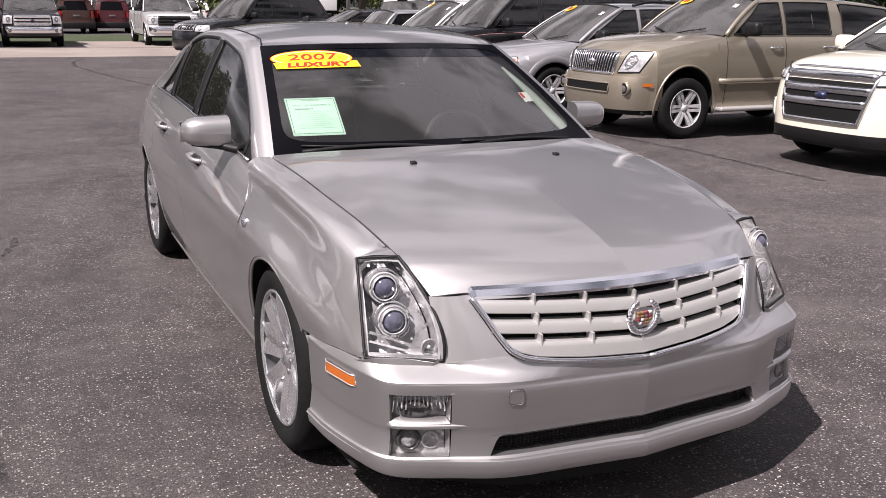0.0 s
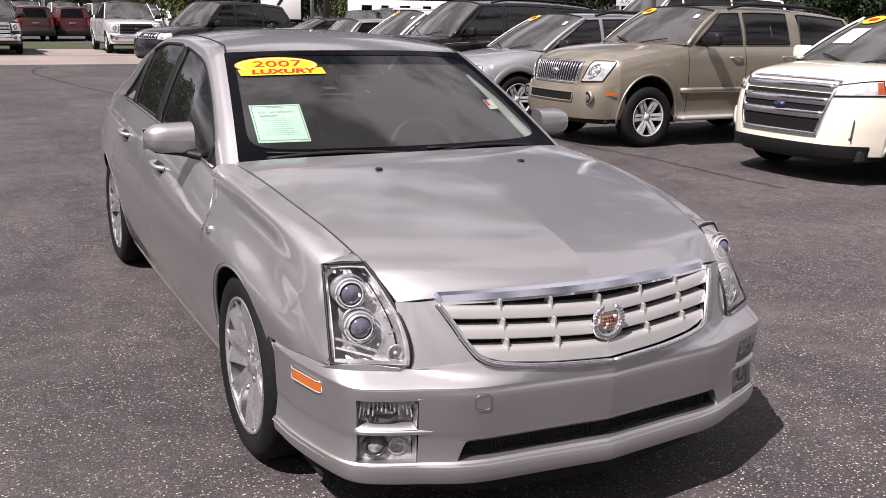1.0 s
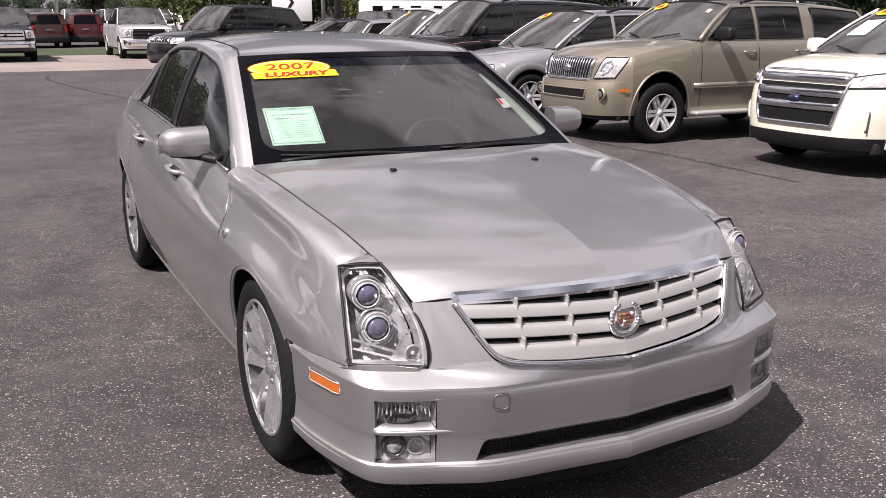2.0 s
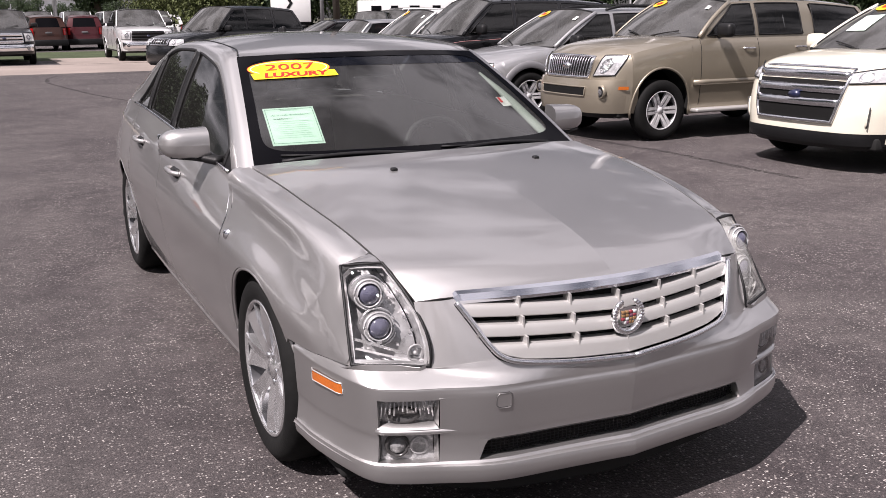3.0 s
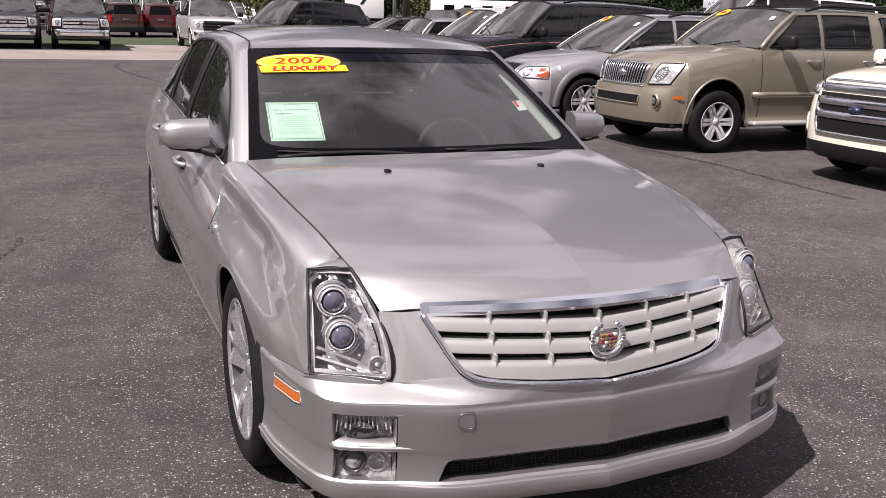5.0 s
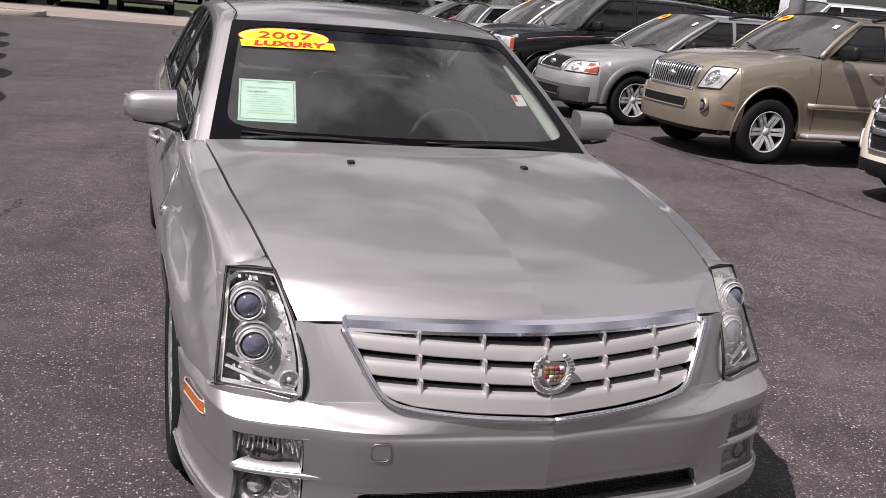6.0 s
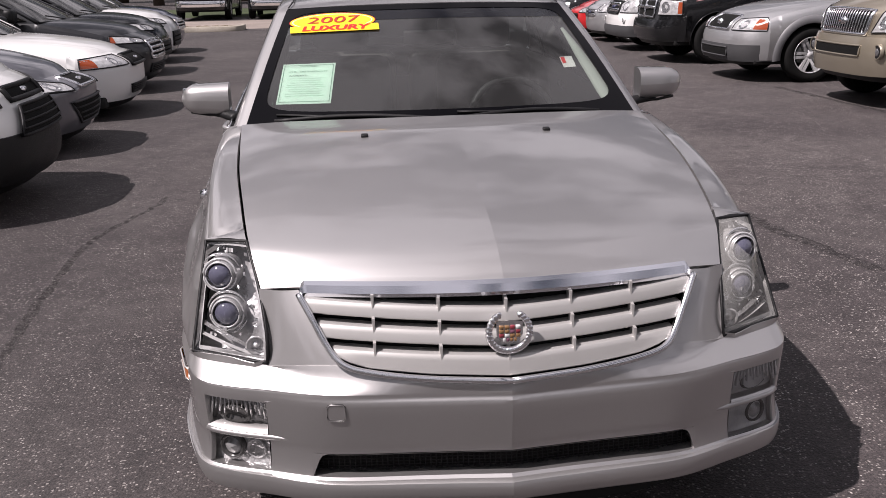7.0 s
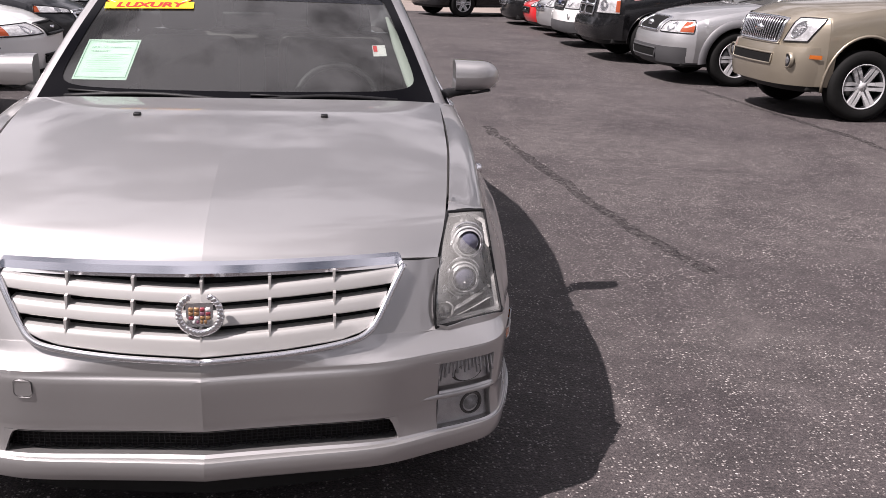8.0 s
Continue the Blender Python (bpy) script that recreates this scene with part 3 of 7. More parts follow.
for s in (-1, 1):
    for z0, z1, kind in ((0.402, 0.492, "fog_lamp"), (0.300, 0.386, "driving_lamp")):
        xs = np.linspace(0.598, 0.757, 13)
        top_e = np.array([(s * x, bump_at(x, z1) + 0.004, z1) for x in xs])
        bot_e = np.array([(s * x, bump_at(x, z0) + 0.004, z0) for x in xs])
        # right side: shallower pocket and a paler backing colour, to brighten the shaded lamps
        deep = np.array((0, 0.030 if s < 0 else 0.020, 0))
        part("lamp_pocket", join(grid(np.array([top_e, top_e + deep])), grid(np.array([bot_e, bot_e + deep])), grid(np.array([top_e[[0, 0]] + [[0, 0, 0], deep], bot_e[[0, 0]] + [[0, 0, 0], deep]])), grid(np.array([top_e[[-1, -1]] + [[0, 0, 0], deep], bot_e[[-1, -1]] + [[0, 0, 0], deep]]))), M_SILVER, bumper)
        lamp = part(kind, grid(np.array([top_e + deep, (top_e + bot_e) / 2 + deep * 1.25, bot_e + deep]), away=MID), M_FOGREF if s < 0 else M_BEZEL, bumper)
        cx, cy, cz = s * (0.665 if kind == "driving_lamp" else 0.672), bump_at(0.67, (z0 + z1) / 2) + 0.022, (z0 + z1) / 2
        if kind == "driving_lamp":
            part("projector", moved(lathe([(0.024, 0.004), (0.027, 0.012), (0.031, 0.014), (0.035, 0.008), (0.037, -0.01)], 24), pose(s * 0.695, cy + 0.022, cz, 0, 0, -90 + s * 22)), M_CLAD0, lamp)
            part("bulb", moved(lathe([(0.001, 0.016), (0.014, 0.013), (0.024, 0.004)], 18), pose(s * 0.695, cy + 0.020, cz, 0, 0, -90 + s * 22)), M_FOGREF, lamp)
            part("side_reflector", moved(lathe([(0.001, -0.012), (0.014, -0.006), (0.026, 0.010), (0.028, 0.006)], 18), pose(s * 0.634, cy + 0.004, cz - 0.004, 0, 0, -90 + s * 22)), M_BEZEL, lamp)
        else:
            for i in range(15):
                fx = 0.603 + 0.0102 * i
                drop = 0.030 + 0.014 * ((i * 5) % 3) / 2 + 0.016 * abs(i - 7) / 7
                part("lens_flute", tube([(s * fx, bump_at(fx, z1) + deep[1] - 0.004, z1 - 0.003), (s * (fx - 0.010 + 0.0014 * i), bump_at(fx, z1) + deep[1] - 0.006, z1 - drop)], 0.0018 + 0.0010 * ((i * 7) % 3), 6), M_BEZEL, lamp)
            part("lamp_bowl", moved(lathe([(0.001, 0.0), (0.030, 0.004), (0.040, 0.010), (0.043, 0.004)], 24), pose(s * 0.680, cy + 0.020, z0 + 0.036, 0, 0, -90 + s * 26) @ Matrix.Diagonal((1, 1.15, 0.62, 1))), M_CLAD0, lamp)
            # sloping sill under the lamp, and the blade that runs out of it towards the middle
            sill = np.array([[(s * x, bump_at(x, z0) + e, z0 + h) for x in np.linspace(0.600, 0.755, 13)] for e, h in ((-0.003, 0.001), (-0.001, 0.004), (0.030, 0.012))])
            part("lamp_sill", grid(sill, away=MID), M_SILVER, bumper)
            for zf, r0 in ((z0 - 0.008, 0.008), (z1 + 0.003, 0.004)):
                xs2 = np.linspace(0.756 if r0 > 0.005 else 0.600, 0.525, 16)
                part("bumper_blade", tube([(s * x, bump_at(x, zf) + 0.004, zf) for x in xs2], [r0 * min(1.0, (x - 0.52) / 0.07) + 0.0006 for x in xs2], 8), M_SILVER, bumper)
        g = np.array([[(s * x, bump_at(x, z) + 0.006, z) for x in np.linspace(0.600, 0.755, 9)] for z in np.linspace(z0 + 0.002, z1 - 0.002, 5)])
        gl = part("lens", grid(g, away=MID), M_CLEAR, lamp)
        gl.visible_shadow = False
    # amber side marker
    mk = []
    for z in (0.477, 0.509):
        mk.append([(s * (float(np.interp(y, BY, BX)) + (0.009 if 0.245 < y < 0.39 else 0.002)), y, z + 0.02 * (y - 0.24)) for y in np.linspace(0.242, 0.402, 9)])
    mkr = part("side_marker", grid(np.array(mk), away=MID), M_AMBER, bumper, "amber side marker lens")
    part("marker_frame", tube([*mk[0], *mk[1][::-1]], 0.0022, 5, closed=True), M_SATIN, mkr)
    # pillar of the bumper between grille and headlight
    inner = cr([(0.405, 0.030, 0.581), (0.440, 0.060, 0.63), (0.476, 0.096, 0.69), (0.506, 0.132, 0.750)], 5)
    outer = cr([(0.596, 0.112, 0.558), (0.599, 0.137, 0.62), (0.603, 0.162, 0.68), (0.608, 0.187, 0.741)], 5)
    pil = np.array([inner + (outer - inner) * q + np.array((0, -0.010 * math.sin(math.pi * q), 0)) for q in np.linspace(0, 1, 9)])
    thick(part("grille_shoulder", grid(pil if s > 0 else flip(pil), away=MID), M_SILVER, bumper))
# square cover of the towing eye
tow = [(-0.4475 + 0.044 * a, bump_at(0.425, 0.49) - 0.003, 0.505 - 0.044 * b) for a, b in ((0.15, 0), (0.85, 0), (1, 0.15), (1, 0.85), (0.85, 1), (0.15, 1), (0, 0.85), (0, 0.15))]
tow = [(x, bump_at(x, z) - 0.0025, z) for x, _, z in tow]
part("tow_cover", join((tow, [tuple(range(8))])), M_SILVER, bumper)
part("tow_cover_gap", tube([*tow], 0.0010, 5, closed=True), M_CLAD0, bumper)
part("tow_cover_edge", tube([(x, y - 0.001, z - 0.003) for x, y, z in tow], 0.0008, 5, closed=True), M_SILVER, bumper)
# black air dam under the lip; its unseen top flap blocks stray light
part("air_dam", grid(both(np.array([[(x * k, y + e, z + h * (x / 0.846) ** 3) for x, y in zip(BX[:10], BY[:10])] for k, e, z, h in ((0.90, 0.085, 0.145, 0.075), (0.90, 0.085, 0.238, 0.0), (0.97, 0.030, 0.240, 0.0))])), away=MID), M_DARK, hero)


# grille
def grille_y(x, z):
    a = abs(x) / 0.5
    return 0.006 + (z - 0.65) * 0.46 + 0.03 * a + 0.052 * a ** 2.2


grille = part("grille", grid(np.array([[(x, grille_y(x, z) + 0.05, z) for x in np.linspace(-0.50, 0.50, 31)] for z in np.linspace(0.56, 0.75, 5)]), away=MID), M_DARK, hero, "pale silver slatted grille with chrome surround")


def grille_half_width(z):
    return float(np.interp(z, [0.555, 0.575, 0.60, 0.65, 0.75], [0.20, 0.37, 0.425, 0.452, 0.505]))


def slat_rise(x):
    return 0.024 * (abs(x) / 0.5) ** 1.2


for zc in (0.7015, 0.6485, 0.595):
    for s in (-1, 1):
        hw = grille_half_width(zc + 0.012) + 0.006
        rows = []
        for x in np.linspace(0.0, hw, 20):
            y, z = grille_y(x, zc) - 0.003, zc + slat_rise(x)
            dn = 0.023
            if zc < 0.6:
                dn = max(0.006, z - float(np.interp(x, [0, 0.2, 0.34, 0.405, 0.44], [0.556, 0.565, 0.579, 0.597, 0.635])))
            rows.append([(s * x, y + a, z + b) for a, b in ((0.040, -dn - 0.001), (-0.003, -dn - 0.002), (-0.0055, -dn + 0.001), (-0.0045, -dn + 0.005), (0.001, -0.004), (0.0065, 0.0065), (0.010, 0.0085), (0.050, 0.0085))])
        edge_split(part("slat", grid(np.array(rows), away=(0, 0.08, zc)), M_SATIN, grille), 40)
    for x in (-0.325, -0.165, 0.0, 0.165, 0.325):
        zz = zc + slat_rise(x)
        y = grille_y(x, zc) - 0.003
        side = [(y + 0.040, zz + 0.036), (y + 0.006, zz + 0.030), (y + 0.001, zz - 0.008), (y + 0.009, zz + 0.007), (y + 0.040, zz + 0.0085)]
        fin = [(x + e * (0.0036 if k != 2 else 0.0012), a, b) for e in (-1, 1) for k, (a, b) in enumerate(side)]
        part("strut", (fin, [(4, 3, 2, 1, 0), (5, 6, 7, 8, 9)] + [(k, (k + 1) % 5, (k + 1) % 5 + 5, k + 5) for k in range(5)]), M_SATIN, grille, smooth=False)
sur = cr([(0.0, -0.050, 0.553), (0.20, -0.028, 0.562), (0.34, 0.000, 0.575), (0.405, 0.022, 0.592), (0.440, 0.052, 0.63), (0.474, 0.086, 0.69), (0.506, 0.122, 0.744)], 6)
for s in (-1, 1):
    p = (sur if s > 0 else flip(sur)) + np.array((0, -0.004, 0))
    part("chrome_surround", tube(p, 0.0085, 8), M_CHROME, grille, "bright chrome trim")
    part("surround_gap", tube(p + np.array((0, 0.012, -0.008)), 0.006, 6), M_BLACK, grille)
bar = [np.array((x, 0.049 + 0.134 * (abs(x) / 0.606) ** 1.8, 0.7665 - 0.0085 * (x / 0.5) ** 2 - 0.010 * max(0.0, (abs(x) - 0.492) / 0.011) ** 2)) for x in np.linspace(-0.503, 0.503, 93)]
edge_split(part("chrome_bar", sweep(bar, [(0.004, -0.031), (-0.009, -0.026), (-0.0125, -0.016), (-0.004, 0.002), (0.012, 0.0085), (0.03, 0.0), (0.03, -0.02)]), M_BAR, hood, "bright chrome bar along the nose"), 30)

# badge: an open wreath round a small coloured shield
badge = part("badge", tube([(0.050 * math.sin(a) * (1 + 0.05 * math.cos(a)), -0.012, 0.665 - 0.050 * math.cos(a)) for a in np.linspace(-2.72, 2.72, 40)], np.interp(np.linspace(-1, 1, 40), [-1, -0.9, 0, 0.9, 1], [0.004, 0.008, 0.0105, 0.008, 0.004]), 8), M_CHROME, grille, "chrome wreath badge with a coloured shield")
for i in range(26):
    a = -2.6 + 5.2 * i / 25
    part("wreath_leaf", moved(boxg(-0.005, 0.005, -0.004, 0.004, -0.008, 0.008, bevel=0.003), pose(0.050 * math.sin(a), -0.017, 0.665 - 0.050 * math.cos(a), 0, 25 - math.degrees(a), 0)), M_CHROME, badge)
shield = [(-0.033, 0.024), (0.0, 0.028), (0.033, 0.024), (0.032, -0.010), (0.020, -0.026), (0, -0.032), (-0.020, -0.026), (-0.032, -0.010)]
part("shield", join(([(x, -0.017, 0.667 + z) for x, z in shield], [tuple(range(8))])), M_CHROME, badge)
cols = [mat("badge_red", (0.26, 0.035, 0.05), 0.25, coat=1.0, grain=0.1), mat("badge_gold", (0.34, 0.19, 0.085), 0.25, 0.3, coat=1.0, grain=0.1), mat("badge_white", (0.7, 0.7, 0.7), 0.25, coat=1.0, grain=0.1), mat("badge_blue", (0.20, 0.08, 0.12), 0.25, coat=1.0, grain=0.1)]
plan_cols = [1, 1, 0, 2, 1, 1, 3, 0, 0, 2, 1, 1, 2, 3, 1, 1]
for i in range(4):
    for j in range(4):
        wq = 0.0135 if i < 3 else 0.009
        part("shield_field", boxg(-2 * wq + wq * j + 0.001, -wq + wq * j - 0.001, -0.0215, -0.0165, 0.673 - 0.0105 * i, 0.682 - 0.0105 * i, bevel=0.001, seg=1), cols[plan_cols[4 * i + j]], badge)

# headlights
HL = {"ti": (0.644, 0.330, 0.828), "to": (0.752, 0.378, 0.822), "bi": (0.594, 0.115, 0.567), "bo": (0.787, 0.222, 0.570)}


def lamp_point(s, u, v, sink=0.0):
    """u: from the inner edge to the outer, v: from the bottom to the top."""
    a, b, c, d = (np.array(HL[k]) for k in ("bi", "bo", "ti", "to"))
    p = (a * (1 - u) + b * u) * (1 - v) + (c * (1 - u) + d * u) * v
    bulge = 0.034 * math.sin(math.pi * min(1, max(0, u))) * max(0.0, math.sin(math.pi * min(1, max(0, v)))) ** 0.6 + 0.003 * (1 - u) * max(0.0, math.sin(math.pi * v))
    bow = 4 * v * (1 - v) * (1 - u)
    p = p + np.array((0.004 * u - 0.022 * bow, -bulge * 0.8 - 0.060 * bow, bulge * 0.55 - 0.010 * bow))
    p = p + np.array((-0.1 * u, 1.0, -0.25)) * sink
    return p[0] * s, p[1], p[2]


def lamp_quad(s, u0, u1, v0, v1, sink=0.0, n=8):
    return np.array([[lamp_point(s, u, v, sink) for u in np.linspace(u0, u1, n)] for v in np.linspace(v0, v1, n)])


for s in (-1, 1):
    hl = part("headlight", grid(np.concatenate([lamp_quad(s, 0, 1, 0, 0, 0, 12)[:1], lamp_quad(s, 0.03, 0.97, 0.02, 0.98, 0.085, 12), lamp_quad(s, 0, 1, 1, 1, 0, 12)[:1]]), away=MID), M_LAMPGREY, hero, "clear wraparound headlamp with twin projectors")
    for sd in (0.0, 1.0):
        part("lamp_side", grid(np.array([[lamp_point(s, sd, v, e) for v in np.linspace(0, 1, 10)] for e in (0, 0.085)])), M_LAMPGREY, hl)
    lens = part("lens", grid(lamp_quad(s, 0.0, 1.0, 0.0, 1.0, -0.002, 14), away=MID), M_CLEAR if s < 0 else M_HAZY, hl, "clear plastic lens" if s < 0 else "slightly hazed plastic lens")
    lens.visible_shadow = False
    rim_pts = [lamp_point(s, u, v, -0.003) for u, v in [(q, 0) for q in np.linspace(0, 1, 10)] + [(1, q) for q in np.linspace(0.1, 1, 10)] + [(q, 1) for q in np.linspace(0.9, 0, 9)] + [(0, q) for q in np.linspace(0.9, 0.1, 9)]]
    part("lamp_seal", tube(rim_pts, 0.0046, 6, closed=True), M_BLACK, hl)
    # bright band round the inside of the lens
    for u0, u1, v0, v1 in ((0.02, 0.06, 0.02, 0.98), (0.93, 0.975, 0.02, 0.98), (0.06, 0.93, 0.015, 0.05), (0.06, 0.93, 0.955, 0.985)):
        part("inner_bezel", grid(lamp_quad(s, u0, u1, v0, v1, 0.012, 10), away=MID), M_BEZEL, hl)
    pods = ((0.703 - 0.008 * s, 0.276, 0.756, 0.042), (0.689 - 0.008 * s, 0.240, 0.664, 0.043))
    for px, py, pz, r in pods:
        aim = pose(s * px, py, pz, 0, 0, -90) @ pose(0, 0, 0, 0, -6, s * 9)
        pod = part("projector", moved(lathe([(r * 0.80, 0.010), (r * 0.84, 0.022), (r * 0.90, 0.012), (r * 1.0, 0.008)], 36), aim), M_LAMPGREY, hl)
        for q, xo, th in ((0.83, 0.020, 0.0022), (1.03, 0.010, 0.0028)):
            ring = [(xo, r * q * math.cos(a), r * q * math.sin(a)) for a in np.linspace(0, 2 * math.pi, 36, endpoint=False)]
            part("projector_ring", moved(tube(ring, th, 6, closed=True), aim), M_BEZEL, pod)
        part("projector_barrel", moved(lathe([(r * 1.03, 0.010), (r * 1.10, -0.02), (r * 1.12, -0.06)], 28), aim), M_LAMPGREY, pod)
        part("projector_lens", moved(lathe([(0.0005, 0.030), (r * 0.35, 0.028), (r * 0.62, 0.021), (r * 0.79, 0.010), (r * 0.80, 0.0)], 28), aim), M_PROJ, pod)
    aim = pose(s * 0.622, 0.160, 0.602, 0, 0, -90)
    part("turn_bulb", moved(lathe([(0.0005, 0.016), (0.006, 0.014), (0.008, 0.002), (0.017, 0.004), (0.023, 0.014), (0.026, 0.010)], 20), aim), M_BEZEL, hl)
    # bright crescents over the projectors, a curved ledge under them and small mirror steps beside them
    for k, r, a0, a1 in ((0, 0.052, 0.5, 2.7), (1, 0.053, 0.2, 2.9), (1, 0.052, 3.5, 4.6)):
        cx, cy, cz = pods[k][:3]
        arc = np.linspace(a0, a1, 16)
        part("mirror_crescent", tube([(s * (cx + r * math.cos(a)), cy + 0.20 * r * math.cos(a) + 0.25 * r * math.sin(a), cz + r * math.sin(a)) for a in arc], 0.0008 + 0.0030 * np.sin(np.linspace(0, math.pi, 16)), 6), M_REFLECT, hl)
    for drop, sink0, wide, m in ((0.0, 0.020, 0.030, M_REFLECT), (0.055, 0.016, 0.022, M_BEZEL)):
        ledge = [[lamp_point(s, u, 0.085 - drop + 0.17 * u ** 1.6 * (1 - 4 * drop) + wide * e, sink0 + 0.012 * e) for u in np.linspace(0.08, 0.92, 18)] for e in (0, 0.5, 1)]
        part("lamp_ledge", grid(np.array(ledge), away=MID), m, hl)
    rf = random.Random(31)
    for _ in range(26):
        u0, v0 = rf.choice((rf.uniform(0.07, 0.26), rf.uniform(0.30, 0.85))), rf.uniform(0.10, 0.92)
        if u0 > 0.28:
            v0 = rf.choice((rf.uniform(0.12, 0.20), rf.uniform(0.88, 0.93)))
        q = lamp_quad(s, u0, u0 + rf.uniform(0.03, 0.07), v0, v0 + rf.uniform(0.015, 0.04), rf.uniform(0.024, 0.034), 2)
        q[0, 0, 1] += rf.uniform(-0.006, 0.006)
        q[1, 1, 1] += rf.uniform(-0.006, 0.006)
        part("reflector_facet", grid(q, away=MID), rf.choice((M_REFLECT, M_LAMPGREY, M_BEZEL)), hl, smooth=False)


# windscreen and cabin
def screen(s, t, lift=0.0):
    """On the windscreen: s from -1 to 1 across, t from the base to the top."""
    hw = 0.732 + (0.590 - 0.732) * t
    yb, yt = 1.245 + 0.115 * s * s, 1.985 + 0.10 * s * s
    zb, zt = 0.966, 1.374 - 0.012 * s * s
    b = 0.014 * math.sin(math.pi * t)
    return s * hw, yb + (yt - yb) * t - (b + lift) * 0.48, zb + (zt - zb) * t + (b + lift) * 0.88


def screen_xz(x, z):
    """The windscreen's (s, t) for a given x and z."""
    t = (z - 0.966) / 0.40
    for _ in range(6):
        s = x / (0.732 - 0.142 * t)
        t += (z - screen(s, t)[2]) / 0.41
    return s, t


ws = part("windscreen", grid(np.array([[screen(s, t) for s in np.linspace(-1, 1, 33)] for t in np.linspace(-0.04, 1, 17)]), away=MID), M_WIND, hero, "tinted glass windscreen reflecting clouds")
ws.visible_shadow = False


def round_box(a, s0, s1, t0, t1, n):
    """A point on a box with rounded corners, at the angle a as seen from its middle."""
    c, d = math.cos(a), math.sin(a)
    r = (abs(c) ** n + abs(d) ** n) ** (-1 / n)
    return (s0 + s1) / 2 + (s1 - s0) / 2 * c * r, (t0 + t1) / 2 + (t1 - t0) / 2 * d * r


brd = []
for q in np.linspace(0, 1, 6):
    row = []
    for a in np.linspace(0, 2 * math.pi, 241):
        p, o = round_box(a, -0.940, 0.940, 0.115, 0.950, 11), round_box(a, -1, 1, -0.04, 1.0, 200)
        row.append(screen(p[0] + (o[0] - p[0]) * q, p[1] + (o[1] - p[1]) * q, 0.003))
    brd.append(row)
part("black_border", grid(np.array(brd), away=MID), M_FRIT, ws)
shade = part("shade_band", grid(np.array([[screen(s, t, 0.0012) for s in np.linspace(-0.925, 0.925, 25)] for t in np.linspace(0.855, 0.952, 5)]), away=MID), M_SHADE, ws, "blue tinted sun band")
shade.visible_shadow = False
part("cowl", grid(np.array([[(x, 1.20 + 0.115 * (x / 0.72) ** 2 + e, 0.975 - e * 0.2 - 0.02 * abs(x)) for x in np.linspace(-0.73, 0.73, 21)] for e in (0, 0.06, 0.12)]), away=MID), M_BLACK, hero)


def roof_edge(y):
    return float(np.interp(y, [1.9, 2.1, 2.6, 3.1, 3.5, 3.85, 4.2], [0.60, 0.592, 0.598, 0.598, 0.590, 0.60, 0.66])), float(spline([1.9, 2.1, 2.35, 2.7, 3.1, 3.5, 3.85, 4.25], [1.27, 1.366, 1.396, 1.410, 1.402, 1.350, 1.25, 1.06])(y))


roof_c = spline([1.98, 2.2, 2.5, 2.8, 3.1, 3.4, 3.62], [1.378, 1.422, 1.450, 1.460, 1.456, 1.435, 1.405])
rg = []
for t in np.linspace(0, 1, 25):
    row = []
    for f in np.linspace(-1, 1, 25):
        yc, ye = 1.99 + 1.63 * t, 2.088 + 1.52 * t
        y = yc + (ye - yc) * f * f
        ex, ez = roof_edge(ye)
        row.append((ex * f, y, ez + (float(roof_c(yc)) - ez) * (1 - abs(f) ** 2.4)))
    rg.append(row)
roof = thick(part("roof", grid(np.array(rg), away=MID), M_SILVER, hero), 0.02)
part("antenna", moved(boxg(-0.012, 0.012, -0.05, 0.04, -0.01, 0.028, bevel=0.009), pose(0, 3.30, 1.452, -8)), M_BLACK, roof)
GLASS_TOP = cr(np.array([(1.36, 0.88), (1.47, 0.945), (1.774, 1.134), (1.97, 1.236), (2.18, 1.317), (2.515, 1.366), (2.73, 1.379), (3.03, 1.373), (3.2, 1.346), (3.32, 1.30), (3.65, 1.066), (4.3, 1.042)]), 8)


def glass_at(y, f):
    """On the side windows: f from the belt to the upper edge."""
    bz = float(belt_z(y)) - 0.004
    tz = max(bz, float(np.interp(y, GLASS_TOP[:, 0], GLASS_TOP[:, 1])))
    z = bz + (tz - bz) * f
    base = belt_top(min(y, 4.25))[0] - 0.018
    return base - (z - bz) * 0.43 + 0.010 * math.sin(math.pi * f) * min(1.0, max(0.0, (tz - bz) / 0.3) ** 2), y, z


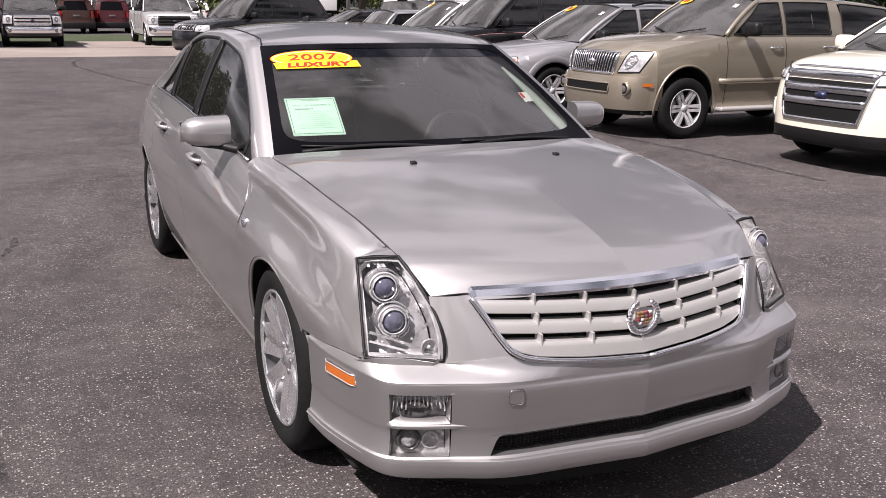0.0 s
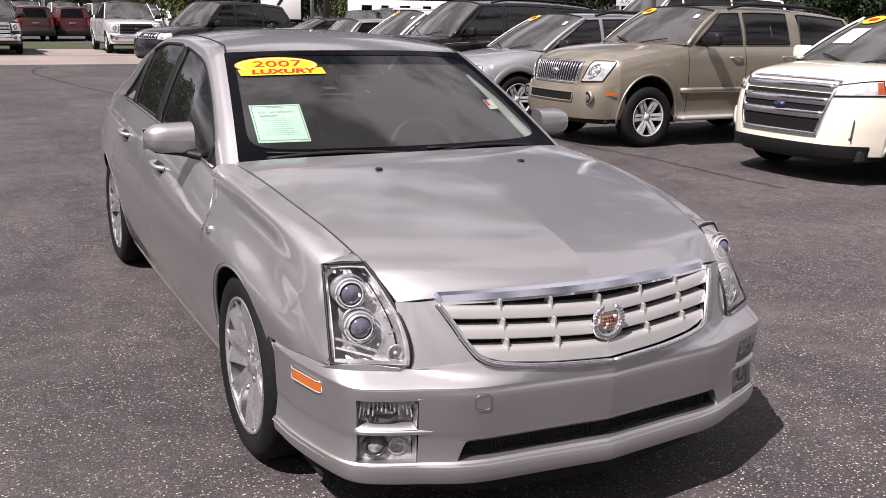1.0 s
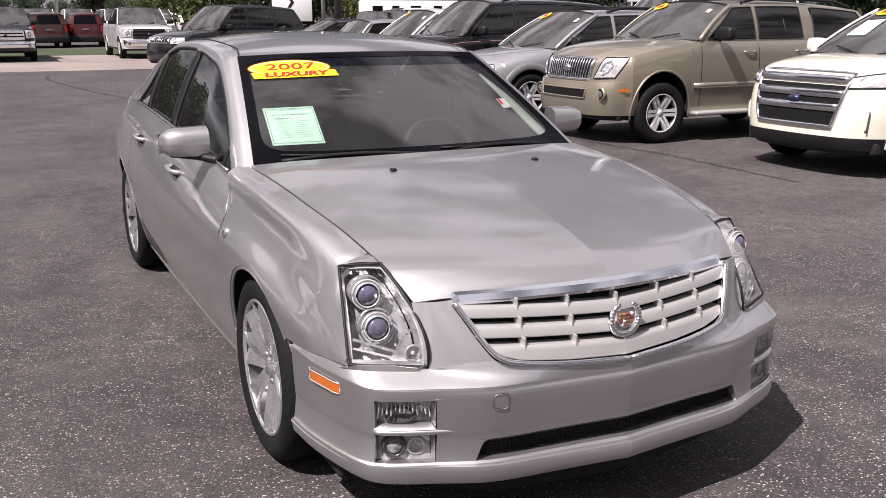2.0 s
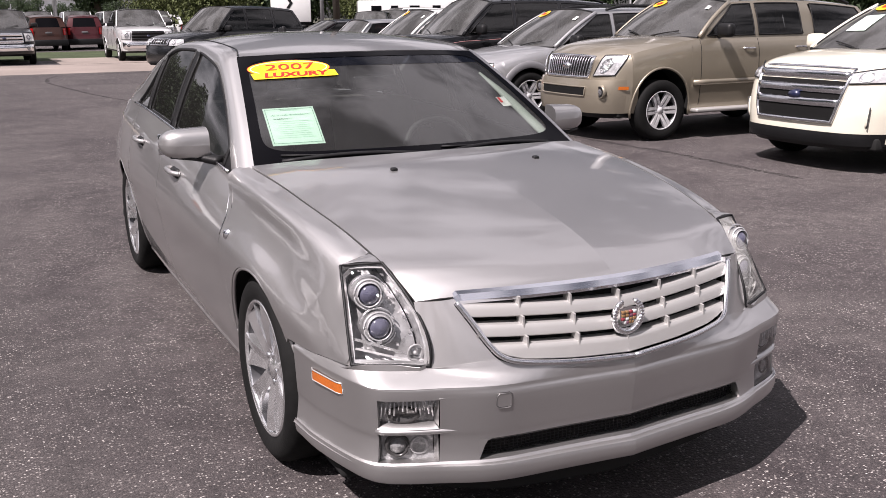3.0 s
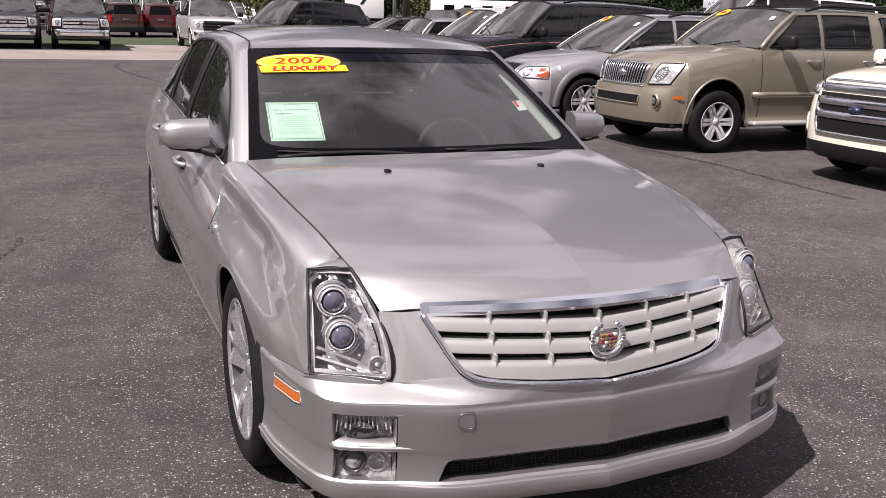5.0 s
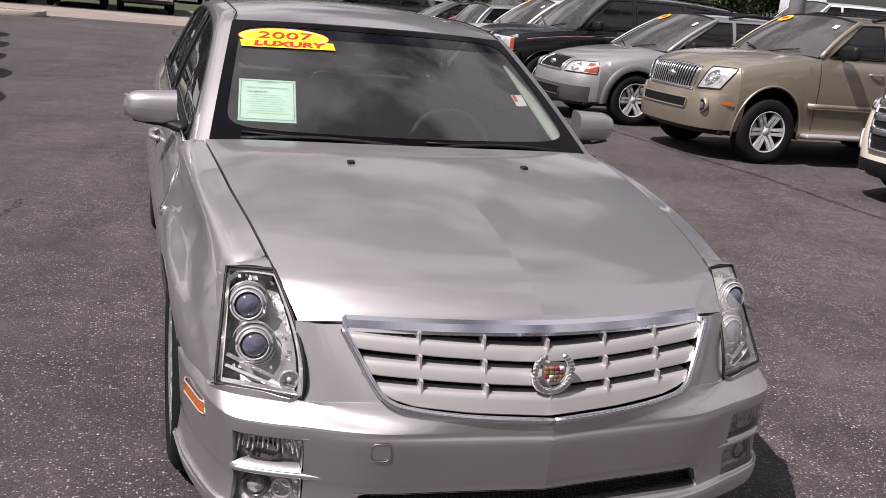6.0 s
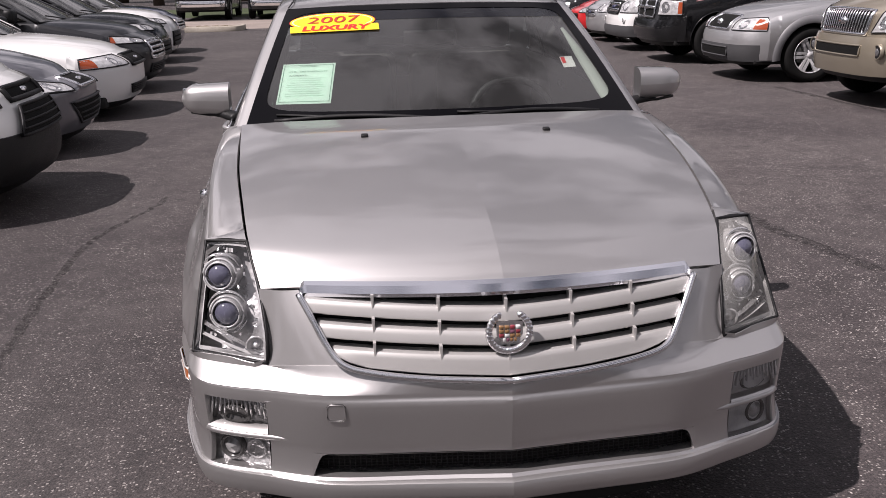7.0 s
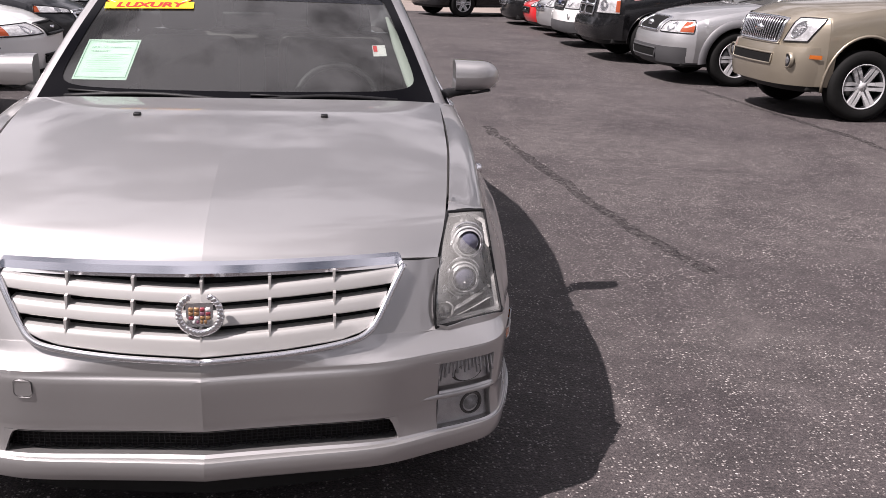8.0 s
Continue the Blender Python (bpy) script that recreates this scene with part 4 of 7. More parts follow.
for s in (-1, 1):
    gut = np.array([(s * (roof_edge(y)[0] * 0.955), y - 0.0, roof_edge(y)[1] + 0.013) for y in np.linspace(2.16, 3.55, 24)])
    gut = np.vstack([[np.array(screen(s * 0.99, 1.0, 0.008))], gut])
    part("roof_gutter", tube(gut, 0.003, 6), M_BLACK, roof)
    # front pillar and roof rail, down to the windows' upper edge
    pil = []
    for q in np.linspace(-0.10, 1, 22):
        x, y, z = screen(1.0, q * 1.06 - 0.06)
        ox, oy, oz = glass_at(1.45 + 0.73 * q, 1.0)
        pil.append([(x - 0.004, y, z + 0.004), (x + (ox - x) * 0.35 + 0.012, y + (oy - y) * 0.3, z + (oz - z) * 0.2 + 0.012), (x + (ox - x) * 0.75 + 0.012, y + (oy - y) * 0.7, z + (oz - z) * 0.62 + 0.010), (ox + 0.008, oy, oz)])
    for y in np.r_[np.linspace(2.24, 3.6, 24), np.linspace(3.66, 4.22, 10)]:
        x, z = roof_edge(y)
        ox, oy, oz = glass_at(y, 1.0)
        pil.append([(x * 0.965, y, z + 0.010), (x + (ox - x) * 0.3 + 0.010, y, z + (oz - z) * 0.16 + 0.004), (x + (ox - x) * 0.72 + 0.010, y, z + (oz - z) * 0.58 + 0.004), (ox + 0.008, oy, oz)])
    g = np.array([cr(r0, 4) for r0 in pil])
    thick(part("roof_rail", grid(g if s > 0 else flip(g), away=MID), M_SILVER, hero))
    # side glass: rows from the belt to the rail
    for nm, y0, y1 in (("front_window", 1.60, 2.55), ("rear_window", 2.64, 3.25), ("quarter_window", 3.31, 3.64)):
        g = np.array([[glass_at(y, f) for y in np.linspace(y0, y1, 22)] for f in np.linspace(0, 1, 9)])
        glass = part(nm, grid(g if s > 0 else flip(g), away=MID), M_TINT, hero, "dark tinted side glass")
        rim = [g[0, j] for j in range(22)] + [g[i, -1] for i in range(1, 9)] + [g[-1, j] for j in range(20, -1, -1)] + [g[i, 0] for i in range(7, 0, -1)]
        rim = np.array(rim) + np.array((0.003, 0, 0))
        part("window_seal", tube(rim if s > 0 else flip(rim), 0.009, 6, closed=True), M_BLACK, glass)
    for y0, y1 in ((2.54, 2.65), (3.24, 3.32)):
        g = np.array([[np.array(glass_at(y, f)) + np.array((0.005, 0, 0)) for y in np.linspace(y0, y1, 4)] for f in np.linspace(0, 1, 9)])
        part("door_pillar", grid(g if s > 0 else flip(g), away=MID), M_BLACK, hero)
    fwd = np.array([[np.array(glass_at(y, f)) + np.array((0.003, 0, 0)) for y in np.linspace(1.47, 1.61, 6)] for f in np.linspace(0, 1, 5)])
    part("mirror_sail", grid(fwd if s > 0 else flip(fwd), away=MID), M_BLACK, hero)
    strip = np.array([(belt_top(y)[0] + 0.002, y, belt_top(y)[1] + 0.004) for y in np.linspace(1.48, 3.70, 40)])
    part("belt_trim", tube(strip if s > 0 else flip(strip), 0.007, 6), M_CHROME, hero)
    # mirror
    mg = []
    for q in np.sin(np.linspace(0, math.pi / 2, 12)):
        x = 0.822 + 0.190 * q
        h = (0.066 - 0.012 * q) * math.sqrt(max(0.0, 1 - max(0.0, (q - 0.62) / 0.38) ** 2.4)) + 0.003
        zc, dep = 1.030 + 0.006 * q, 0.085 * math.sqrt(max(0.10, 1 - q ** 6)) + 0.004
        ring = [(x, 1.775 - dep * (math.copysign(abs(math.cos(a)) ** 0.7, math.cos(a)) if math.cos(a) > 0 else 0.12 * math.cos(a)), zc + h * math.copysign(abs(math.sin(a)) ** 0.55, math.sin(a))) for a in np.linspace(0, 2 * math.pi, 25)]
        mg.append(ring)
    mg = np.array(mg)
    out = 0.030 if s > 0 else 0.0
    mg += (out, 0, out * 0.3)
    v, q = grid(mg if s > 0 else flip(mg))
    n = 25
    q += [tuple(range(n - 1)), tuple(range(11 * n, 12 * n - 1))[::-1]]
    mirror = part("door_mirror", (v, q), M_SILVER, hero, "silver door mirror on a black foot")
    edge_split(mirror, 75)
    part("mirror_glass", boxg(min(s * 0.86, s * 1.01) + out, max(s * 0.86, s * 1.01) + out, 1.782, 1.790, 0.990, 1.075, bevel=0.003), M_MIRROR, mirror)
    foot = cr([(s * 0.785, 1.66, 0.966), (s * 0.83, 1.71, 0.974), (s * (0.89 + out), 1.745, 0.984)], 4)
    part("mirror_lip", tube([(s * 0.826, 1.712, 0.974), (s * (0.90 + out), 1.706, 0.976), (s * (0.975 + out), 1.728, 0.986)], 0.006, 6), M_BLACK, mirror)
    part("mirror_foot", tube(foot, [0.034] * 5 + [0.030] * 4, 10, flat=0.6), M_BLACK, mirror)
    # door handles, repeater badge, door shut line with its highlight drawn in chrome
    for y, z in ((2.20, 0.858), (3.13, 0.90)):
        x = float(np.interp(z, *side_curve(y, belt_top(y)).T[::-1]))
        cup = part("door_handle", tube(cr([(s * (x + 0.002), y - 0.10, z - 0.004), (s * (x + 0.030), y - 0.06, z), (s * (x + 0.034), y, z + 0.002), (s * (x + 0.030), y + 0.07, z + 0.002), (s * (x + 0.002), y + 0.11, z)], 5), 0.0115, 8), M_SILVER, hero)
        part("handle_recess", tube([(s * (x - 0.004), y - 0.07, z - 0.012), (s * (x - 0.003), y + 0.06, z - 0.012)], 0.018, 8, flat=1.4), M_BLACK, cup)
    x = float(np.interp(0.757, *side_curve(1.235, belt_top(1.3)).T[::-1]))
    part("fender_badge", moved(lathe([(0.0005, 0.008), (0.016, 0.007), (0.022, -0.012)], 16), pose(s * (x + 0.004), 1.235, 0.757, 0, 0, 0 if s > 0 else 180)), M_CHROME, hero)
    # chrome line painted in as the highlight along the front door's edge
    edge_pts = []
    for z in np.linspace(0.74, 0.93, 12):
        xx = float(np.interp(z, *side_curve(1.32, belt_top(1.32)).T[::-1]))
        edge_pts.append((s * (xx + 0.001), 1.318 + door_slant(1.32, z), z))
    part("door_edge", tube(edge_pts, 0.0022, 5), M_CHROME, hero)
    tl = np.array([[(s * (0.52 + 0.15 * u - 0.05 * (z > 0.85)), 4.90 - 0.12 * u ** 3, z) for u in np.linspace(0, 1, 6)] for z in np.linspace(0.62, 0.95, 5)])
    part("tail_lamp", grid(tl, away=MID), M_REDLENS, hero)

# rear: window, boot lid, bumper
rw = np.array([[(f * (0.57 + 0.07 * t), 3.62 + 0.02 * f * f + 0.60 * t, 1.405 - 0.035 * f * f - 0.36 * t + 0.02 * math.sin(math.pi * t)) for f in np.linspace(-1, 1, 15)] for t in np.linspace(0, 1, 8)])
part("rear_windscreen", grid(rw, away=MID), M_TINT, hero)
bl = np.array([[(f * (0.66 - 0.06 * t), 4.22 + 0.60 * t - 0.05 * f * f, 1.035 - 0.03 * t + 0.02 * math.sin(math.pi * t) + 0.012 * (1 - f * f)) for f in np.linspace(-1, 1, 15)] for t in np.linspace(0, 1, 8)])
thick(part("boot_lid", grid(bl, away=MID), M_SILVER, hero))
rear_half = np.array([[(x * (0.76 if z > 0.9 else 0.95), 4.93 - 0.10 * (x / 0.78) ** 4 - dy, z) for x in np.linspace(0, 0.78, 16)] for z, dy in ((1.01, 0.11), (0.96, 0.04), (0.75, 0.02), (0.60, 0.0), (0.45, -0.01), (0.30, 0.02), (0.22, 0.08))])
thick(part("rear_bumper", grid(both(rear_half), away=MID), M_SILVER, hero))

# interior: floor, dashboard, seats, steering wheel, mirror
part("cabin_floor", boxg(-0.70, 0.70, 1.3, 4.1, 0.30, 0.36), M_DARK, hero)
part("bulkhead", boxg(-0.70, 0.70, 1.22, 1.30, 0.30, 0.94), M_DARK, hero)
part("parcel_shelf", boxg(-0.62, 0.62, 3.75, 4.2, 0.90, 0.98, bevel=0.02), M_DASH, hero)
dash = np.array([[(f * 0.70, 1.30 + 0.10 * f * f + 0.46 * t, 0.955 + 0.028 * math.sin(math.pi * min(1, t * 1.2)) - (0.25 * max(0, t - 0.85) / 0.15)) for f in np.linspace(-1, 1, 15)] for t in np.linspace(0, 1, 10)])
part("dashboard", grid(dash, away=(0, 1.5, 0)), M_DASH, hero, "black vinyl dashboard")


def car_seat(parent, x, y, z0, mat_seat, h=0.60, wide=0.25):
    seat = part("seat", boxg(x - wide, x + wide, y - 0.28, y + 0.22, z0, z0 + 0.16, bevel=0.06, seg=3), mat_seat, parent)
    part("seat_back", moved(boxg(-wide, wide, -0.07, 0.07, 0, h, bevel=0.06, seg=3), pose(x, y + 0.24, z0 + 0.10, -16)), mat_seat, seat)
    part("headrest", moved(boxg(-0.14, 0.14, -0.05, 0.05, h + 0.02, h + 0.20, bevel=0.045, seg=3), pose(x, y + 0.26, z0 + 0.10, -12)), mat_seat, seat)
    return seat


for x in (-0.37, 0.37):
    car_seat(hero, x, 2.45, 0.42, M_LEATHER)
    car_seat(hero, x, 3.40, 0.42, M_LEATHER, 0.55, 0.33)
sw = moved(tube([(0, 0.185 * math.cos(a), 0.185 * math.sin(a)) for a in np.linspace(0, 2 * math.pi, 32, endpoint=False)], 0.016, 8, closed=True), pose(0.37, 1.97, 0.875, 0, 0, 90) @ pose(0, 0, 0, 0, 25, 0))
steering = part("steering_wheel", sw, M_DASH, hero)
part("steering_hub", moved(boxg(-0.02, 0.02, -0.17, 0.17, -0.035, 0.035, bevel=0.015), pose(0.37, 1.97, 0.875, 0, 0, 90) @ pose(0, 0, 0, 0, 25, 0)), M_DASH, steering)
miry, mirz = screen(0, 0.80, -0.07)[1:]
part("interior_mirror", boxg(-0.11, 0.11, miry + 0.02, miry + 0.04, mirz - 0.03, mirz + 0.035, bevel=0.012), M_BLACK, hero)
for s in (-1, 1):
    part("headlining", boxg(min(s * 0.05, s * 0.55), max(s * 0.05, s * 0.55), 2.15, 3.5, 1.36, 1.375, bevel=0.004), M_LEATHER, roof)
    trim = np.array([np.array(screen(s * 0.94, t, -0.035)) + np.array((0, 0.02, 0)) for t in np.linspace(0.10, 0.80, 12)])
    # right-hand trim is paler: the sunlight on it is put into its colour
    part("pillar_trim", tube(trim, np.interp(np.linspace(0, 1, 12), [0, 0.15, 0.6, 1], [0.020, 0.030, 0.026, 0.008]), 8, flat=0.5), mat("sunlit_pillar_trim", (0.46, 0.50, 0.45), 0.8, stain=0.1) if s > 0 else M_LEATHER, hero)

# wipers
for x0, x1 in ((-0.60, -0.02), (0.04, 0.56)):
    pts = [np.array(screen(x / 0.70, 0.035 + 0.035 * math.sin(math.pi * (x - x0) / (x1 - x0)), 0.012)) for x in np.linspace(x0, x1, 12)]
    wp = part("wiper", tube(pts, 0.009, 6), M_BLACK, hero)
    part("wiper_blade", tube([np.array(screen((x0 + (x1 - x0) * q) / 0.70, 0.085 - 0.03 * q, 0.008)) for q in np.linspace(0, 0.9, 8)], 0.005, 5), M_BLACK, wp)


# things stuck inside the windscreen
def on_screen(geo, x, z, tilt=0.0, lift=-0.006, k=1.0, slip=0.0):
    """Lays flat x-y geometry on the windscreen round a middle point, x across and y up the glass."""
    out = []
    c, s0 = math.cos(tilt), math.sin(tilt)
    tc = screen_xz(x, z)[1]
    for v in geo[0]:
        v = (v[0] + slip * v[1], v[1], v[2])
        a, b = (v[0] * c - v[1] * s0) * k, (v[0] * s0 + v[1] * c) * k
        t = tc + b / 0.84
        out.append(screen((x + a) / (0.732 - 0.142 * t), t, lift + v[2]))
    return out, geo[1]


def flat_rect(w, h, n=6):
    g = np.array([[(x, y, 0) for x in np.linspace(-w / 2, w / 2, n)] for y in np.linspace(-h / 2, h / 2, n)])
    v, q = grid(g)
    return v, [tuple(f) for f in q]


SHEET = (-0.508, 1.111)
sheet = tagged(part("window_notice", on_screen(flat_rect(0.205, 0.255), *SHEET, 0.03, slip=0.13), M_PAPER), "pale green printed buyers notice taped inside the windscreen", "paper notice")


def on_sheet(geo, name, m):
    part(name, on_screen(geo, *SHEET, 0.03, lift=-0.0045, slip=0.13), m, sheet, smooth=False)


def lift_to(geo, dx, dy):
    return [(v[0] + dx, v[1] + dy, 0.0) for v in geo[0]], geo[1]


on_sheet(lift_to(letters("AS IS - NO WARRANTY", 0.0145), 0.0, 0.072), "heading", M_INKM)
on_sheet(lift_to(letters("WARRANTY", 0.0135), -0.035, 0.046), "subheading", M_INK)
on_sheet(lift_to(flat_rect(0.07, 0.005, 2), 0.0, 0.108), "text_bar", M_INKL)
for i in range(9):
    on_sheet(lift_to(flat_rect(0.15 - 0.012 * (i * 7 % 4), 0.0022, 3), -0.006 * (i % 2), 0.028 - 0.0135 * i), "text_bar", M_INKL)
for dx, dy, w, h in ((0, 0.115, 0.190, 0.002), (0, -0.115, 0.190, 0.002), (-0.095, 0, 0.002, 0.23), (0.095, 0, 0.002, 0.23)):
    on_sheet(lift_to(flat_rect(w, h, 6), dx, dy), "border_line", M_INKM)

def wider(geo, k):
    return [(v[0] * k, v[1], 0.0) for v in geo[0]], geo[1]


STK = (-0.400, 1.300)
STILT = 0.03


def ellipse(rx, ry, n=40):
    return [(rx * math.cos(a), ry * math.sin(a), 0) for a in np.linspace(0, 2 * math.pi, n, endpoint=False)], [tuple(range(n))]


def on_sticker(geo, name, m, lift, dx=0.0, dy=0.0, parent=None):
    return part(name, on_screen(lift_to(geo, dx, dy), *STK, STILT, lift), m, parent, smooth=False)


sticker = tagged(on_sticker(flat_rect(0.362, 0.052, 12), "windscreen_sticker", M_YELLOW, 0.006, 0.006, -0.030), "yellow and red vinyl year sticker across the top of the windscreen", "sticker")
on_sticker(ellipse(0.178, 0.071), "oval_edge", M_REDV, 0.0032, 0, 0.032, sticker)
on_sticker(ellipse(0.175, 0.068), "sticker_oval", M_YELLOW, 0.0036, 0, 0.032, sticker)
on_sticker(ellipse(0.166, 0.060), "oval_line", M_WHITE, 0.0040, 0, 0.032, sticker)
on_sticker(ellipse(0.162, 0.056), "oval_field", M_YELLOW, 0.0044, 0, 0.032, sticker)
on_sticker(wider(letters("2007", 0.074, 0.15, 0.0004), 1.45), "sticker_year", M_REDD, 0.0052, 0.0, 0.040, sticker)
on_sticker(wider(letters("LUXURY", 0.052, 0.2, 0.0022), 1.36), "sticker_word", M_REDV, 0.0075, 0.006, -0.030, sticker)
insp = tagged(part("inspection_sticker", on_screen(flat_rect(0.054, 0.076, 3), 0.530, 1.154, 0.06), M_WHITE), "small white sticker with a red corner on the windscreen", "sticker")
part("red_field", on_screen(lift_to(flat_rect(0.016, 0.042, 3), -0.016, 0.012), 0.530, 1.154, 0.06, -0.004), M_REDV, insp, smooth=False)

# ---------- ground ----------
def asphalt(name, base, speck=1.0):
    m = bpy.data.materials.new(name)
    m.use_nodes = True
    n, l = m.node_tree.nodes, m.node_tree.links
    b = n["Principled BSDF"]
    co = n.new("ShaderNodeTexCoord")

    def node(kind, **ins):
        q = n.new(kind)
        for k, v in ins.items():
            q.inputs[k].default_value = v
        return q

    big = node("ShaderNodeTexNoise", Scale=0.55, Detail=7.0, Roughness=0.66, Distortion=0.8)
    mid = node("ShaderNodeTexNoise", Scale=7.0, Detail=5.0, Roughness=0.65)
    fine = node("ShaderNodeTexNoise", Scale=190.0, Detail=2.0)
    vor = node("ShaderNodeTexVoronoi", Scale=100.0)
    vor2 = node("ShaderNodeTexVoronoi", Scale=46.0)
    grit = node("ShaderNodeTexNoise", Scale=75.0, Detail=2.0)
    for t in (big, mid, fine, grit):
        l.new(co.outputs["Object"], t.inputs["Vector"])
    # stones of uneven outline: the cells are looked up at a slightly shaken place
    shake = node("ShaderNodeTexNoise", Scale=150.0, Detail=1.0)
    l.new(co.outputs["Object"], shake.inputs["Vector"])
    off = n.new("ShaderNodeVectorMath")
    off.operation = "MULTIPLY_ADD"
    off.inputs[1].default_value = (0.010, 0.010, 0.010)
    l.new(shake.outputs["Color"], off.inputs[0])
    l.new(co.outputs["Object"], off.inputs[2])
    for t in (vor, vor2):
        l.new(off.outputs["Vector"], t.inputs["Vector"])

    def ramp(src, p0, p1, c0, c1):
        r = n.new("ShaderNodeValToRGB")
        r.color_ramp.elements[0].position, r.color_ramp.elements[1].position = p0, p1
        r.color_ramp.elements[0].color, r.color_ramp.elements[1].color = (*c0, 1), (*c1, 1)
        l.new(src, r.inputs["Fac"])
        return r.outputs["Color"]

    def mixed(kind, fac, a, c):
        q = n.new("ShaderNodeMixRGB")
        q.blend_type = kind
        if isinstance(fac, float):
            q.inputs["Fac"].default_value = fac
        else:
            l.new(fac, q.inputs["Fac"])
        for s, k in ((a, "Color1"), (c, "Color2")):
            if isinstance(s, tuple):
                q.inputs[k].default_value = (*s, 1)
            else:
                l.new(s, q.inputs[k])
        return q.outputs["Color"]

    tone = ramp(big.outputs["Fac"], 0.35, 0.65, (0.68 * base[0], 0.63 * base[1], 0.66 * base[2]), (1.40 * base[0], 1.40 * base[1], 1.36 * base[2]))
    tone = mixed("MULTIPLY", 1.0, tone, ramp(mid.outputs["Fac"], 0.3, 0.7, (0.62, 0.61, 0.61), (1.2, 1.19, 1.18)))
    tone = mixed("MULTIPLY", 1.0, tone, ramp(fine.outputs["Fac"], 0.3, 0.7, (0.36, 0.36, 0.37), (1.55, 1.52, 1.52)))
    tone = mixed("MULTIPLY", 1.0, tone, ramp(grit.outputs["Fac"], 0.34, 0.66, (0.66, 0.66, 0.67), (1.36, 1.34, 1.32)))
    # light chips of stone showing in the binder: a share of the cells, each a small dot
    sep = n.new("ShaderNodeSeparateColor")
    l.new(vor.outputs["Color"], sep.inputs["Color"])
    pick = ramp(sep.outputs["Red"], 0.66, 0.94, (0, 0, 0), (1, 1, 1))
    dot = ramp(vor.outputs["Distance"], 0.26, 0.50, (1, 1, 1), (0, 0, 0))
    chip = mixed("MULTIPLY", 1.0, pick, dot)
    sep2 = n.new("ShaderNodeSeparateColor")
    l.new(vor2.outputs["Color"], sep2.inputs["Color"])
    pick2 = ramp(sep2.outputs["Green"], 0.91, 0.97, (0, 0, 0), (1, 1, 1))
    dot2 = ramp(vor2.outputs["Distance"], 0.12, 0.24, (1, 1, 1), (0, 0, 0))
    chip2 = mixed("MULTIPLY", 1.0, pick2, dot2)
    both_chips = mixed("LIGHTEN", 1.0, chip, chip2)
    worn = node("ShaderNodeTexNoise", Scale=2.6, Detail=5.0, Roughness=0.62, Distortion=0.6)
    l.new(co.outputs["Object"], worn.inputs["Vector"])
    fade = mixed("MULTIPLY", 1.0, both_chips, ramp(worn.outputs["Fac"], 0.36, 0.66, tuple([0.25 * speck] * 3), tuple([speck] * 3)))
    stone = mixed("LIGHTEN", 1.0, ramp(sep.outputs["Blue"], 0.15, 1.0, (0.15, 0.122, 0.108), (0.84, 0.79, 0.76)), mixed("MULTIPLY", 1.0, chip2, (0.80, 0.77, 0.75)))
    tone = mixed("MIX", fade, tone, stone)
    # dark pits where a stone has come out
    pit = mixed("MULTIPLY", 1.0, ramp(sep2.outputs["Red"], 0.90, 0.93, (0, 0, 0), (1, 1, 1)), ramp(vor2.outputs["Distance"], 0.10, 0.26, (0.8, 0.8, 0.8), (0, 0, 0)))
    tone = mixed("MIX", pit, tone, (0.012, 0.011, 0.011))
    l.new(tone, b.inputs["Base Color"])
    b.inputs["Roughness"].default_value = 0.74
    b.inputs["Diffuse Roughness"].default_value = 1.0
    bp = n.new("ShaderNodeBump")
    bp.inputs["Strength"].default_value, bp.inputs["Distance"].default_value = 0.5, 0.006
    l.new(vor.outputs["Distance"], bp.inputs["Height"])
    l.new(bp.outputs["Normal"], b.inputs["Normal"])
    return m


M_ASPHALT = asphalt("worn_asphalt", (0.0485, 0.0435, 0.0445), 0.95)
M_TAR = mat("tar_seal", (0.026, 0.0235, 0.024), 0.75, grain=0.4, grain_scale=60, bump=0.004, bump_scale=60)
tn, tl_ = M_TAR.node_tree.nodes, M_TAR.node_tree.links
t_noise, t_ramp, t_co = tn.new("ShaderNodeTexNoise"), tn.new("ShaderNodeValToRGB"), tn.new("ShaderNodeTexCoord")
t_noise.inputs["Scale"].default_value, t_noise.inputs["Detail"].default_value, t_noise.inputs["Roughness"].default_value = 26.0, 6.0, 0.75
t_ramp.color_ramp.elements[0].position, t_ramp.color_ramp.elements[1].position = 0.40, 0.60
t_ramp.color_ramp.elements[1].color = (0.58, 0.58, 0.58, 1)
tl_.new(t_co.outputs["Object"], t_noise.inputs["Vector"])
tl_.new(t_noise.outputs["Fac"], t_ramp.inputs["Fac"])
tl_.new(t_ramp.outputs["Color"], tn["Principled BSDF"].inputs["Alpha"])
M_CONC = mat("pale_concrete", (0.31, 0.26, 0.23), 0.85, grain=0.25, grain_scale=40, stain=0.3, stain_scale=0.5, bump=0.004, bump_scale=60)
M_GRASS = mat("lawn", (0.06, 0.085, 0.03), 0.9, grain=0.5, grain_scale=12, stain=0.4, stain_scale=0.6, bump=0.05, bump_scale=30)
M_FIELD = mat("far_ground", (0.10, 0.10, 0.07), 0.9, grain=0.4, grain_scale=1.0, stain=0.4, stain_scale=0.05)
M_GRAVEL = mat("tan_gravel", (0.40, 0.33, 0.24), 0.9, grain=0.6, grain_scale=25, bump=0.03, bump_scale=30, island=0.3)


